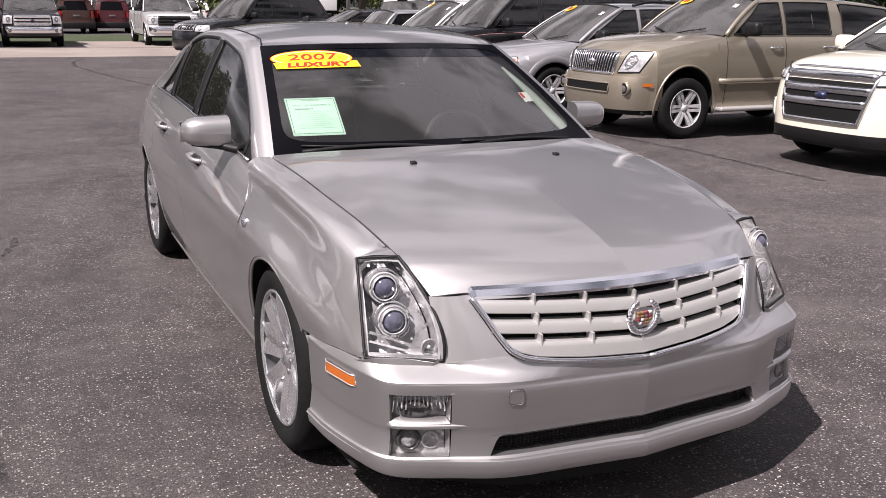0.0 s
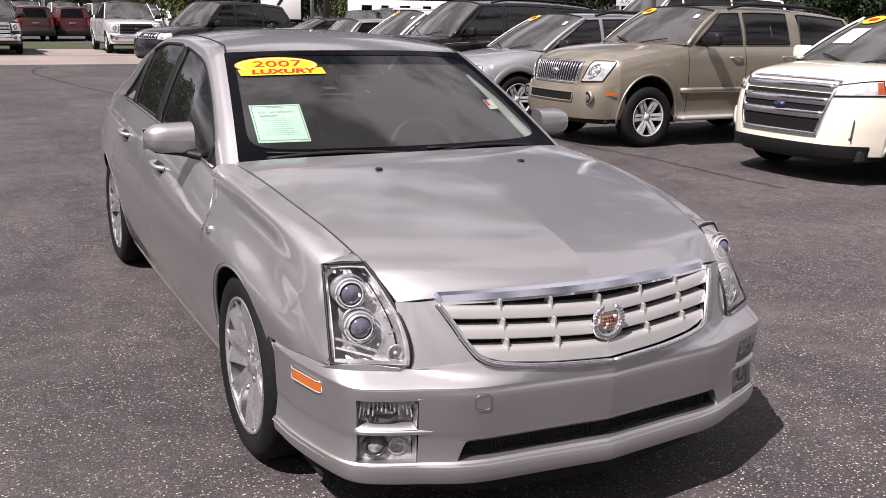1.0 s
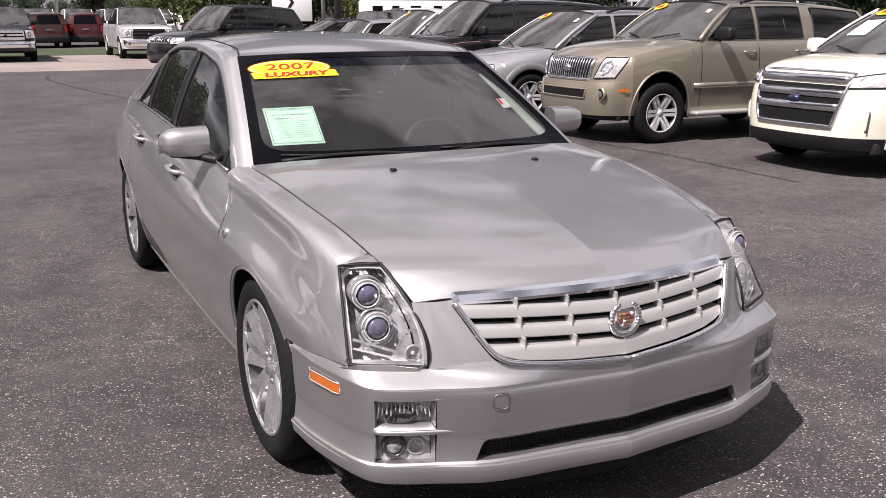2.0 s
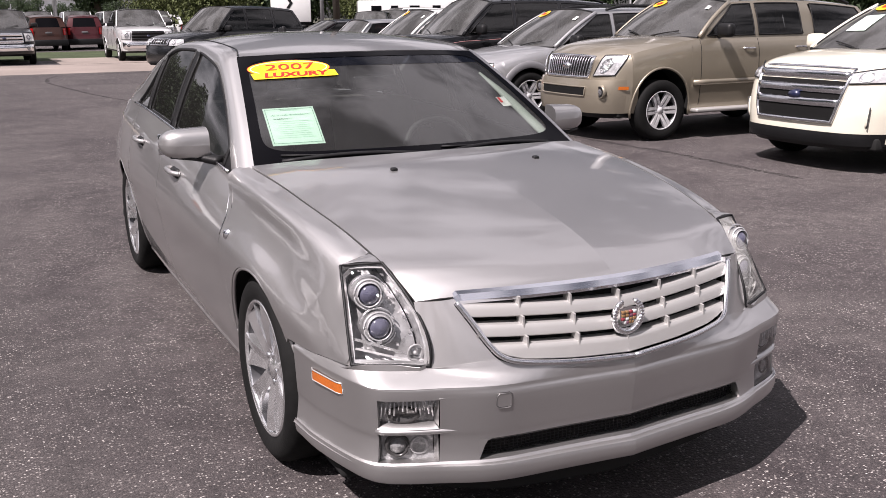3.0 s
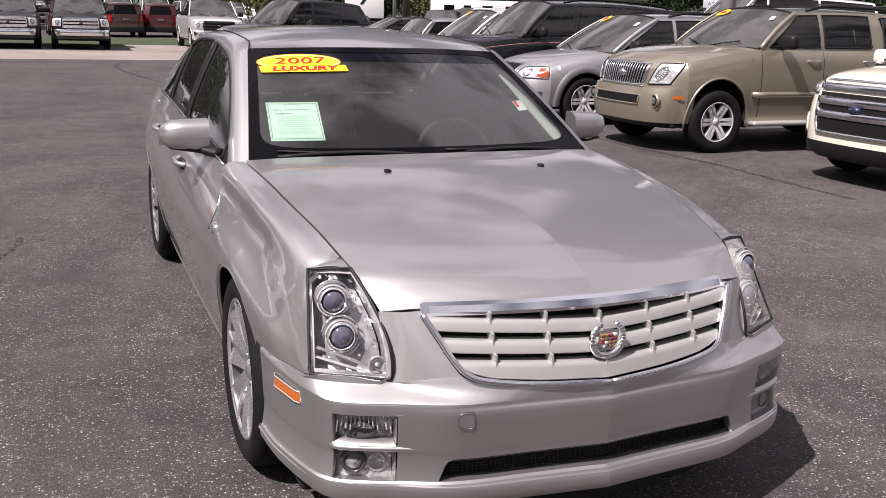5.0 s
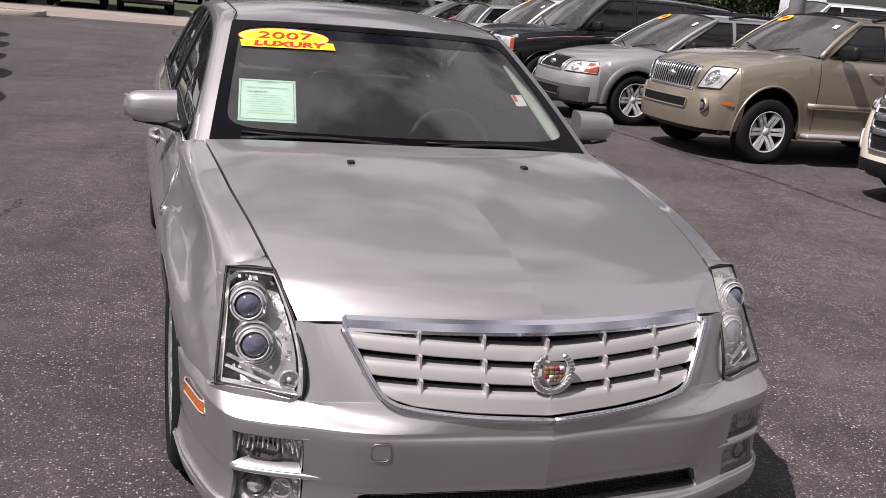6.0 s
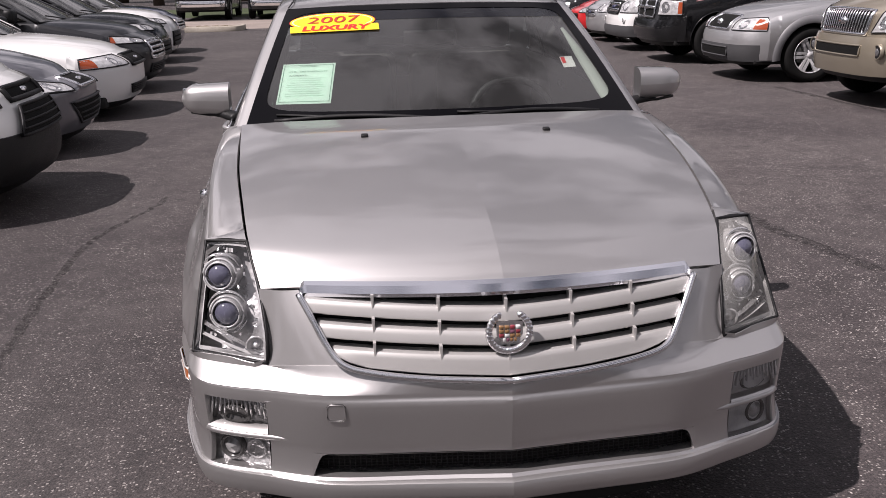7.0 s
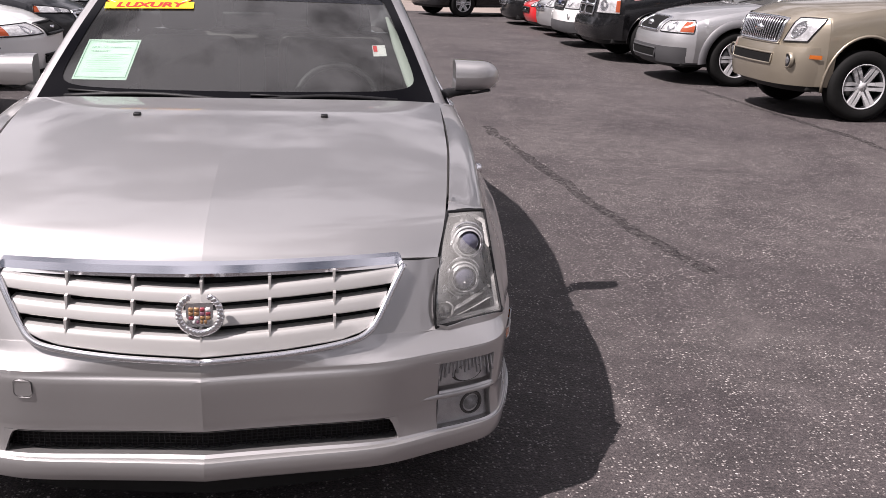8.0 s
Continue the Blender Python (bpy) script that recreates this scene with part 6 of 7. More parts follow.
    for sx in (-1, 1):
        a0, a1 = axles[0] + arch_r, axles[1] - arch_r
        if clad:
            g = np.array([[(sx * (side_x(y, z) + 0.012), y, z) for y in np.linspace(a0, a1, 8)] for z in (low, low + 0.1, low + 0.2, low + 0.24)])
            part("sill_cladding", grid(g, away=ctr), clad, root)
        part("sill", boxg(min(sx * W * 0.90, sx * W * 0.96), max(sx * W * 0.90, sx * W * 0.96), a0, a1, low - 0.05, low + 0.02, bevel=0.015), M_BLACK if not step else body_m, root)
        if step:
            part("running_board", boxg(min(sx * W * 0.93, sx * (W + 0.09)), max(sx * W * 0.93, sx * (W + 0.09)), a0 + 0.03, a1 - 0.03, low - 0.03, low + 0.02, bevel=0.018), M_SATIN, root)
        # shut lines and handles
        for y in (cowl + 0.02, *[p + 0.0 for p in pillars[:2]]):
            line = [(sx * (side_x(y, z) + 0.0015), y, z) for z in np.linspace(low + 0.06, top_z(y) - 0.01, 12)]
            if min(abs(y - c) for c in axles) > arch_r:
                part("shut_line", tube(line, 0.004, 4), M_DARK, root)
        for p in pillars[:2]:
            y, z = p - 0.16, top_z(p) - 0.13
            x = side_x(y, z)
            part("door_handle", tube(cr([(sx * (x - 0.002), y - 0.10, z), (sx * (x + 0.028), y - 0.06, z), (sx * (x + 0.028), y + 0.05, z), (sx * (x - 0.002), y + 0.09, z)], 4), 0.013, 7), M_CHROME if mirror == "chrome" else body_m, root)
        mir = part("door_mirror", moved(boxg(-0.12, 0.12, -0.07, 0.06, -0.085, 0.085, bevel=0.05, seg=3), pose(sx * (W + 0.10), cowl + 0.30, top_z(cowl + 0.3) + 0.10)), M_BLACK if mirror in (None, "chrome") else mirror, root)
        part("mirror_foot", tube([(sx * (W - 0.05), cowl + 0.32, top_z(cowl + 0.3) + 0.02), (sx * (W + 0.06), cowl + 0.30, top_z(cowl + 0.3) + 0.07)], 0.03, 8), M_BLACK, mir)
        if rails:
            pts = [(sx * (rail(y)[0] - 0.04), y, rail(y)[1] + (0.075 if 0 < k < 7 else 0.03)) for k, y in enumerate(np.linspace(screen_top + 0.25, roof_end - 0.15, 8))]
            part("roof_rail", tube(cr(pts, 3), 0.022, 7), M_BLACK if rails is True else rails, root)
    if rails:
        for y in (screen_top + 0.8, roof_end - 0.6):
            part("cross_bar", tube([(-rail_x + 0.06, y, H + 0.035), (rail_x - 0.06, y, H + 0.035)], 0.018, 6, flat=0.6), M_BLACK, root)

    # grille, lamps, fog lamps
    if grille:
        gw, z0, z1, pattern, gm, sm, *more = grille
        tap = more[0] if more else 1.0

        def across(v, proud, n=21):
            w = gw * (tap + (1 - tap) * v)
            return on_nose(-w, w, z0 + (z1 - z0) * v, z0 + (z1 - z0) * v, proud, n, 2)[0]

        base = part("grille", grid(np.array([across(v, 0.008) for v in np.linspace(0, 1, 5)]), away=ctr), M_GRILLEB, root)
        lines = [across(v, 0.012, 13) for v in np.linspace(0, 1, 6)]
        fr = [*lines[0], *[q[-1] for q in lines[1:-1]], *lines[-1][::-1], *[q[0] for q in lines[-2:0:-1]]]
        part("grille_surround", tube(fr, 0.018, 7, closed=True), sm, base)
        kind_p, cnt, *free = pattern
        if kind_p == "bars":
            for k in range(free[0] if free else 0, cnt):
                path = across((k + 0.5) / cnt, 0.018)
                hh = (z1 - z0) / cnt * 0.36
                part("grille_bar", sweep(path, [(0.004, -hh), (-0.012, -hh * 0.7), (-0.012, hh * 0.5), (0.004, hh), (0.02, 0)]), gm, base)
        elif kind_p == "ribs":
            for k in range(cnt):
                a = -gw + 2 * gw * (k + 0.5) / cnt
                p = [on_nose(a * (tap + (1 - tap) * v), a, z0 + (z1 - z0) * v, z1, 0.016, 2, 2)[0, 0] for v in np.linspace(0, 1, 5)]
                part("grille_rib", tube(p, 0.0085, 6), gm, base)
        elif kind_p == "cross":
            part("grille_bar", tube(on_nose(-gw, gw, (z0 + z1) / 2, (z0 + z1) / 2, 0.02, 13, 2)[0], 0.026, 8), gm, base)
            part("grille_bar", tube(on_nose(0, 0, z0, z1, 0.02, 2, 5)[:, 0], 0.026, 8), gm, base)
        p = np.array(nose(0, (z0 + z1) / 2)) - np.array((0, 0.032 if round_ < 0.38 else 0.016, 0))
        kb = 1.0 if round_ < 0.38 else 0.55
        part("badge", moved(lathe([(0.0005, 0.012 * kb), (0.06 * kb, 0.010 * kb), (0.068 * kb, -0.03)], 20), Matrix.Translation(p) @ pose(0, 0, 0, 0, 0, -90) @ Matrix.Diagonal((1, 1.0, 0.62, 1))), PAINT["navy"] if pattern[0] == "bars" else M_CHROME, base)
    if lamps:
        a0, a1, z0, z1, slant, amber, *shape = lamps
        rise, taper = shape if shape else (0.0, 1.0)

        def lamp_grid(sx, u0, u1, v0, v1, proud, n, m):
            out = []
            for v in np.linspace(v0, v1, m):
                row = []
                for u in np.linspace(u0, u1, n):
                    h = (z1 - z0) * (taper + (1 - taper) * u)
                    z = (z0 + z1) / 2 + rise * (u - 0.5) + h * (v - 0.5)
                    row.append(np.array(nose(sx * (a0 + (a1 - a0) * u + slant * v), z)) - np.array((0, proud, 0)))
                out.append(row)
            return np.array(out)

        for sx in (-1, 1):
            g = lamp_grid(sx, 0.0, 1.0, 0.0, 1.0, 0.010, 11, 6)
            hl2 = part("headlamp", grid(g, away=ctr), M_LAMPGLASS, root, "clear faceted headlamp")
            ring = [*g[0], *g[1:, -1], *g[-1, -2::-1], *g[-2:0:-1, 0]]
            part("lamp_seal", tube(ring, 0.008, 5, closed=True), M_BLACK, hl2)
            turn = np.linspace(0, 2 * math.pi, 20, endpoint=False)
            wide = min(0.24, 0.40 * (z1 - z0) / max(0.05, (a1 - a0) * W))
            eye_at = lambda k: [lamp_grid(sx, 0.42 + k * wide * math.cos(a), 0.42 + k * wide * math.cos(a), 0.5 + k * 0.36 * math.sin(a), 0.5 + k * 0.36 * math.sin(a), 0.014, 1, 1)[0, 0] for a in turn]  # noqa: E731
            part("lamp_bowl", (eye_at(0.9), [tuple(range(20))]), M_LAMPBOWL, hl2)
            part("bowl_ring", tube(eye_at(1.0), 0.005, 5, closed=True), M_CHROME, hl2)
            if amber:
                ga = lamp_grid(sx, amber if amber is not True else 0.92, 1.0, 0.1, 0.9, 0.015, 5, 4)
                part("turn_lens", grid(ga, away=ctr), M_TURN, hl2, "amber turn signal lens")
    for f in fogs:
        a, z, rad = f
        for sx in (-1, 1):
            c = np.array(nose(sx * a, z)) - np.array((0, (bumper[3] if bumper and bumper[0] < z < bumper[1] else 0) + 0.010, 0))
            fg = part("fog_lamp", moved(lathe([(rad * 0.88, 0.003), (rad * 0.97, 0.006), (rad * 1.06, 0.003), (rad * 1.10, -0.03)], 20), Matrix.Translation(c) @ pose(0, 0, 0, 0, 0, -90)), bumper[2] if bumper and bumper[0] < z < bumper[1] else body_m, root)
            # flush black disc: the shade of a recess put into colour, without a hole
            part("fog_bowl", moved(lathe([(0.001, 0.003), (rad * 0.9, 0.003)], 18), Matrix.Translation(c) @ pose(0, 0, 0, 0, 0, -90)), M_BLACK, fg)
            part("fog_lens", moved(lathe([(0.001, 0.009), (rad * 0.35, 0.008), (rad * 0.52, 0.003)], 16), Matrix.Translation(c) @ pose(0, 0, 0, 0, 0, -90)), M_LAMPBOWL, fg)
    for k_in in intakes:
        a_in, z0, z1 = k_in
        g = on_nose(-a_in, a_in, z0, z1, (bumper[3] if bumper and bumper[0] < z0 < bumper[1] else 0) + 0.008, 15, 4)
        slot = part("intake", grid(g, away=ctr), M_GRILLEB, root)
        ring = [*g[0], *g[1:, -1], *g[-1, -2::-1], *g[-2:0:-1, 0]]
        part("intake_rim", tube(ring, 0.011, 6, closed=True), bumper[2] if bumper else body_m, slot)
    if mouth:
        wa, wb_, z0, z1, rim_m = mouth
        g = np.array([[np.array(nose(q * (wa + (wb_ - wa) * v), z0 + (z1 - z0) * v)) - np.array((0, 0.010 + (bumper[3] if bumper and z0 < bumper[1] else 0), 0)) for q in np.linspace(-1, 1, 17)] for v in np.linspace(0, 1, 5)])
        mo = part("intake", grid(g, away=ctr), M_GRILLEB, root)
        ring = [*g[0], *g[1:, -1], *g[-1, -2::-1], *g[-2:0:-1, 0]]
        part("intake_rim", tube(ring, 0.012, 6, closed=True), rim_m, mo)
        for v in (0.3, 0.5, 0.7):
            part("intake_slat", tube(g[int(v * 4 + 0.5)] - np.array((0, 0.006, 0)), 0.008, 5), M_BLACK, mo)
    for a_s, z0, z1 in slots:
        for sx in (-1, 1):
            p = on_nose(sx * a_s, sx * (a_s - 0.02), z0, z1, 0.002, 2, 7)[:, 0]
            pocket = part("fog_pocket", tube(p, [0.006, 0.016, 0.020, 0.020, 0.020, 0.016, 0.006], 8, flat=0.5), body_m, root)
            # dark strip drawn in as the shade beside the pocket
            part("pocket_shadow", tube(p + np.array((sx * 0.020, -0.002, 0)), 0.007, 6), M_CLAD, pocket)
    if stripe:
        for sx in (-1, 1):
            part("pinstripe", tube([(sx * (side_x(y, top_z(y) - 0.09) + 0.001), y, top_z(y) - 0.09) for y in np.linspace(y_side + 0.15, L - 0.4, 24)], 0.006, 5), stripe, root)
    if mould:
        for sx in (-1, 1):
            y0, y1 = axles[0] + arch_r + 0.03, axles[1] - arch_r - 0.03
            part("side_moulding", tube([(sx * (side_x(y, mould) + 0.004), y, mould) for y in np.linspace(y0, y1, 9)], 0.022, 7, flat=1.6), body_m, root)
    if marker:
        for sx in (-1, 1):
            a0, a1, z0, z1 = marker
            g = on_nose(sx * a0, sx * a1, z0, z1, (bumper[3] if bumper else 0) + 0.006, 7, 4)
            part("side_marker", grid(g, away=ctr), M_AMBER, root, "amber side marker lens")
    return root


RIGHT = lambda x, y, turn=0.0: pose(x, y, 0, 0, 0, -90 + turn)  # noqa: E731
LEFT = lambda x, y, turn=0.0: pose(x, y, 0, 0, 0, 90 + turn)  # noqa: E731
AWAY = "cars along the far side of the lane"
NEAR = "cars along the near side of the lane"

# right-hand row
vehicle("suv", "cream white crossover with a broad three-bar chrome grille", "SUV", RIGHT(5.75, 4.80), "cream", L=4.68, W=0.965, H=1.70, wb=2.82, fo=0.95, r=0.37, hood=(1.03, 1.16), cowl=1.15, screen_top=2.0, roof_end=4.05, tail=0.45, belt=1.10,
        low=0.30, rake=0.10, round_=0.375, corner=7, dome=0.03, grille=(0.64, 0.50, 0.985, ("bars", 4, 1), M_CHROME, M_CHROME, 0.80), lamps=(0.62, 0.985, 0.86, 1.00, 0.0, 0.9, 0.05, 0.65), bumper=(0.28, 0.40, M_BLACK, 0.012), sticker=True, notice=True, slots=((0.82, 0.46, 0.66),), clad=M_BLACK, group=AWAY, mirror=PAINT["cream"])
vehicle("suv", "tan gold sport utility vehicle with a ribbed chrome grille", "SUV", RIGHT(5.14, 8.0), "tan", L=4.80, W=0.935, H=1.77, wb=2.86, fo=0.83, r=0.375, hood=(1.09, 1.265), cowl=1.40, screen_top=1.98, roof_end=4.38, tail=0.28, belt=1.235,
        low=0.36, rake=0.08, round_=0.30, corner=6, dome=0.045, flare=0.016, broad=(2, 0.12), grille=(0.55, 0.785, 1.005, ("ribs", 19), M_CHROME, M_CHROME, 0.91), lamps=(0.58, 0.86, 0.805, 1.045, 0.12, False, 0.02, 0.95), bumper=(0.355, 0.76, PAINT["tan"], 0.05), fogs=((0.76, 0.615, 0.075),), sticker=True, step=True, rails=True, group=AWAY,
        mirror="chrome", marker=(0.925, 0.993, 0.645, 0.685), pillars=(2.38, 3.30), intakes=((0.52, 0.56, 0.67),), mould=0.70, gap=0.07, lift=0.075)
vehicle("suv", "pale silver wagon with grey lower cladding and roof rails", "SUV", RIGHT(4.85, 10.85), "silver", L=5.07, W=0.93, H=1.66, wb=2.87, fo=0.98, r=0.36, hood=(0.86, 1.08), cowl=1.42, screen_top=2.25, roof_end=4.65, tail=0.35, belt=1.08,
        low=0.30, rake=0.12, corner=7, dome=0.03, grille=(0.40, 0.68, 0.84, ("none", 0), M_BLACK, M_CHROME), lamps=(0.50, 0.985, 0.67, 0.84, 0.02, 0.76, 0.03, 0.75), bumper=(0.28, 0.50, M_CLAD, 0.02), intakes=((0.50, 0.34, 0.46),), clad=M_CLAD, arch_clad=M_CLADL, sticker=True, rails=True, group=AWAY, spokes=6)
vehicle("suv", "black sport utility vehicle with a chrome crossbar grille", "SUV", RIGHT(4.75, 13.7), "black", L=5.10, W=0.965, H=1.87, wb=3.03, fo=0.93, r=0.38, hood=(1.08, 1.22), cowl=1.45, screen_top=2.10, roof_end=4.75, tail=0.28, belt=1.22,
        low=0.36, rake=0.08, corner=7, dome=0.04, grille=(0.42, 0.74, 1.02, ("cross", 0), M_CHROME, M_CHROME), lamps=(0.56, 0.97, 0.78, 1.00, 0.0, 0.90), bumper=(0.42, 0.70, PAINT["black"], 0.06), rails=True, group=AWAY, mirror="chrome", stripe=M_STRIPE)
vehicle("suv", "white crossover with grey lower bumper", "SUV", RIGHT(4.9, 16.2), "white", L=4.80, W=0.905, H=1.70, wb=2.86, fo=0.92, r=0.36, hood=(0.98, 1.12), cowl=1.40, screen_top=2.1, roof_end=4.35, tail=0.3, belt=1.12,
        low=0.32, grille=(0.40, 0.70, 0.92, ("bars", 2), M_CHROME, M_BLACK), lamps=(0.46, 0.95, 0.72, 0.96, 0.0, False), bumper=(0.28, 0.48, M_CLAD, 0.03), fogs=((0.7, 0.58, 0.05),), sticker=True, group=AWAY)
vehicle("hatchback", "small silver blue hatchback with dark windows", "car", RIGHT(5.1, 18.6), "silver", L=3.70, W=0.84, H=1.50, wb=2.47, fo=0.70, r=0.31, hood=(0.82, 0.98), cowl=1.05, screen_top=1.45, roof_end=3.3, tail=0.25, belt=0.98,
        low=0.24, grille=(0.45, 0.56, 0.68, ("bars", 2), M_CHROME, M_CHROME), lamps=(0.55, 0.90, 0.64, 0.82, 0.0, False), group=AWAY, pillars=(2.1, 2.9))
vehicle("sedan", "bright red low saloon", "car", RIGHT(5.2, 20.5), "red", L=4.6, W=0.89, H=1.33, wb=2.7, fo=0.92, r=0.32, hood=(0.72, 0.95), cowl=1.40, screen_top=2.15, roof_end=3.4, tail=0.7, belt=0.95, kind="sedan",
        low=0.20, rake=0.2, round_=0.4, grille=(0.40, 0.42, 0.52, ("none", 0), M_BLACK, M_BLACK), lamps=(0.50, 0.97, 0.56, 0.68, 0.0, False), group=AWAY)

vehicle("sedan", "black saloon with a rounded roof", "car", RIGHT(5.0, 22.5), "black", L=4.9, W=0.92, H=1.47, wb=2.8, fo=0.95, r=0.33, hood=(0.80, 0.99), cowl=1.40, screen_top=2.2, roof_end=3.6, tail=0.8, belt=0.99, kind="sedan",
        low=0.20, rake=0.18, round_=0.4, grille=(0.46, 0.5, 0.64, ("bars", 3), M_CHROME, M_CHROME), lamps=(0.52, 0.97, 0.62, 0.74, 0.0, False), group=AWAY)

# left-hand row
vehicle("suv", "white crossover with a black lower bumper", "SUV", LEFT(-2.45, 4.62), "white", L=4.4, W=0.90, H=1.66, wb=2.65, fo=0.88, r=0.36, hood=(0.90, 1.10), cowl=1.15, screen_top=1.95, roof_end=3.9, tail=0.35, belt=1.06,
        low=0.24, rake=0.16, round_=0.40, corner=5, dome=0.035, grille=(0.36, 0.74, 0.81, ("none", 0), M_BLACK, M_BLACK), lamps=(0.52, 0.98, 0.72, 0.86, 0.0, False, 0.06, 0.6), bumper=(0.24, 0.55, M_BLACK, 0.035), mouth=(0.50, 0.36, 0.54, 0.71, M_BLACK), group=NEAR)
vehicle("sedan", "blue grey compact saloon with swept headlamps", "car", LEFT(-2.70, 6.95), "grey", L=4.5, W=0.88, H=1.42, wb=2.65, fo=0.90, r=0.32, hood=(0.68, 0.94), cowl=1.25, screen_top=2.05, roof_end=3.35, tail=0.75, belt=0.94, kind="sedan",
        low=0.20, rake=0.20, round_=0.42, corner=5, dome=0.035, grille=(0.30, 0.57, 0.645, ("none", 0), M_BLACK, M_CHROME), lamps=(0.48, 0.97, 0.55, 0.67, 0.0, False, 0.06, 0.5), mouth=(0.34, 0.56, 0.27, 0.46, M_CLAD), group=NEAR)
vehicle("coupe", "white sports coupe with a bonnet scoop", "car", LEFT(-2.72, 9.35), "white", L=4.65, W=0.93, H=1.35, wb=2.57, fo=0.98, r=0.33, hood=(0.72, 0.93), cowl=1.55, screen_top=2.25, roof_end=3.2, tail=0.7, belt=0.93, kind="sedan",
        low=0.20, rake=0.18, round_=0.40, corner=5, dome=0.035, grille=(0.36, 0.56, 0.66, ("none", 0), M_BLACK, M_BLACK), lamps=(0.46, 0.985, 0.57, 0.68, 0.0, 0.80, 0.0, 0.9), scoop=True, group=NEAR, mouth=(0.40, 0.46, 0.27, 0.36, M_BLACK))
vehicle("sedan", "black saloon with a chrome slatted grille", "car", LEFT(-2.92, 11.8), "charcoal", L=4.87, W=0.925, H=1.47, wb=2.85, fo=0.97, r=0.34, hood=(0.80, 1.0), cowl=1.35, screen_top=2.2, roof_end=3.6, tail=0.75, belt=1.0, kind="sedan",
        low=0.22, rake=0.18, round_=0.42, corner=5, dome=0.035, grille=(0.50, 0.46, 0.68, ("bars", 4), M_CHROME, M_CHROME), lamps=(0.54, 0.985, 0.66, 0.76, 0.0, 0.9, 0.05, 0.5), mouth=(0.55, 0.50, 0.28, 0.38, M_BLACK), group=NEAR)
vehicle("hatchback", "black compact hatchback with swept lamps", "car", LEFT(-3.23, 14.2), "black", L=4.36, W=0.91, H=1.47, wb=2.65, fo=0.90, r=0.33, hood=(0.84, 1.0), cowl=1.2, screen_top=2.0, roof_end=3.8, tail=0.4, belt=1.0,
        low=0.22, rake=0.18, round_=0.40, corner=5, dome=0.035, grille=(0.5, 0.32, 0.52, ("bars", 3), M_BLACK, M_BLACK), lamps=(0.5, 0.98, 0.70, 0.82, 0.0, False, 0.05, 0.55), group=NEAR)
vehicle("hatchback", "white compact hatchback with a black grille", "car", LEFT(-3.43, 16.5), "white", L=4.36, W=0.91, H=1.47, wb=2.65, fo=0.90, r=0.33, hood=(0.84, 1.0), cowl=1.2, screen_top=2.0, roof_end=3.8, tail=0.4, belt=1.0,
        low=0.22, rake=0.18, round_=0.40, corner=5, dome=0.035, grille=(0.42, 0.32, 0.56, ("bars", 3), M_BLACK, M_BLACK), lamps=(0.5, 0.98, 0.70, 0.82, 0.0, False, 0.05, 0.55), group=NEAR)
vehicle("sedan", "dark navy saloon at the far end", "car", LEFT(-3.7, 18.9), "navy", L=4.7, W=0.91, H=1.46, wb=2.75, fo=0.95, r=0.33, hood=(0.80, 0.98), cowl=1.35, screen_top=2.1, roof_end=3.5, tail=0.7, belt=0.98, kind="sedan",
        low=0.22, rake=0.18, round_=0.4, corner=5, dome=0.035, grille=(0.5, 0.5, 0.66, ("bars", 3), M_CHROME, M_CHROME), lamps=(0.54, 0.98, 0.64, 0.76, 0.0, False), group=NEAR)


# back row: pickups facing the drive, and more cars behind
def pickup(label, at, color, chrome=True, g="pickups behind the drive"):
    return vehicle("pickup", label, "pickup", at, color, L=5.8, W=1.0, H=1.93, wb=3.65, fo=0.95, r=0.40, hood=(1.14, 1.26), cowl=1.45, screen_top=2.05, roof_end=3.7, tail=0.15, belt=1.28, kind="pickup", low=0.38, rake=0.05, round_=0.18,
                   grille=(0.62, 0.76, 1.08, ("bars", 3), M_CHROME if chrome else M_BLACK, M_CHROME if chrome else M_BLACK), lamps=(0.68, 0.99, 0.80, 1.08, 0.0, False), bumper=(0.48, 0.70, M_CHROME, 0.08), fogs=((0.78, 0.58, 0.06),), group=g, pillars=(2.5, 3.5), mirror="chrome")


pickup("dark grey pickup truck with a chrome grille", pose(-2.75, 34.1, 0), "charcoal")
pickup("black pickup truck with a chrome front bumper", pose(-0.40, 34.1, 0), "black")
pickup("dark pickup truck with a black grille", pose(-5.4, 34.1, 0), "black", False)
pickup("silver white pickup truck with a black grille", pose(4.5, 34.55, 0, 0, 0, 0), "bright", False)
vehicle("suv", "black sport utility vehicle with a slotted chrome grille", "SUV", pose(3.15, 25.4, 0, 0, 0, -68), "black", L=4.82, W=0.97, H=1.90, wb=2.915, fo=0.90, r=0.38, hood=(1.02, 1.18), cowl=1.40, screen_top=2.1, roof_end=4.35, tail=0.35, belt=1.16,
        low=0.32, grille=(0.48, 0.82, 0.98, ("ribs", 7), M_CHROME, M_CHROME), lamps=(0.54, 0.97, 0.80, 0.98, 0.0, False), pillars=(2.5, 3.5))
BACKS = "cars in the second lot"
for x, y, turn, col, lab in ((1.85, 49.6, 184, "brown", "copper brown sport utility vehicle"), (4.35, 50.6, 176, "maroon", "maroon sport utility vehicle with dark glass"), (-0.7, 50.0, 182, "maroon", "dark red sport utility vehicle")):
    vehicle("suv", lab + " parked facing away", "SUV", pose(x, y + 4.8, 0, 0, 0, turn), col, L=4.9, W=0.98, H=1.79, wb=2.86, fo=0.93, r=0.38, hood=(1.05, 1.18), cowl=1.40, screen_top=2.1, roof_end=4.45, tail=0.30, belt=1.16, low=0.32, rear=True, group=BACKS)
rnd = random.Random(5)
base_cars = []
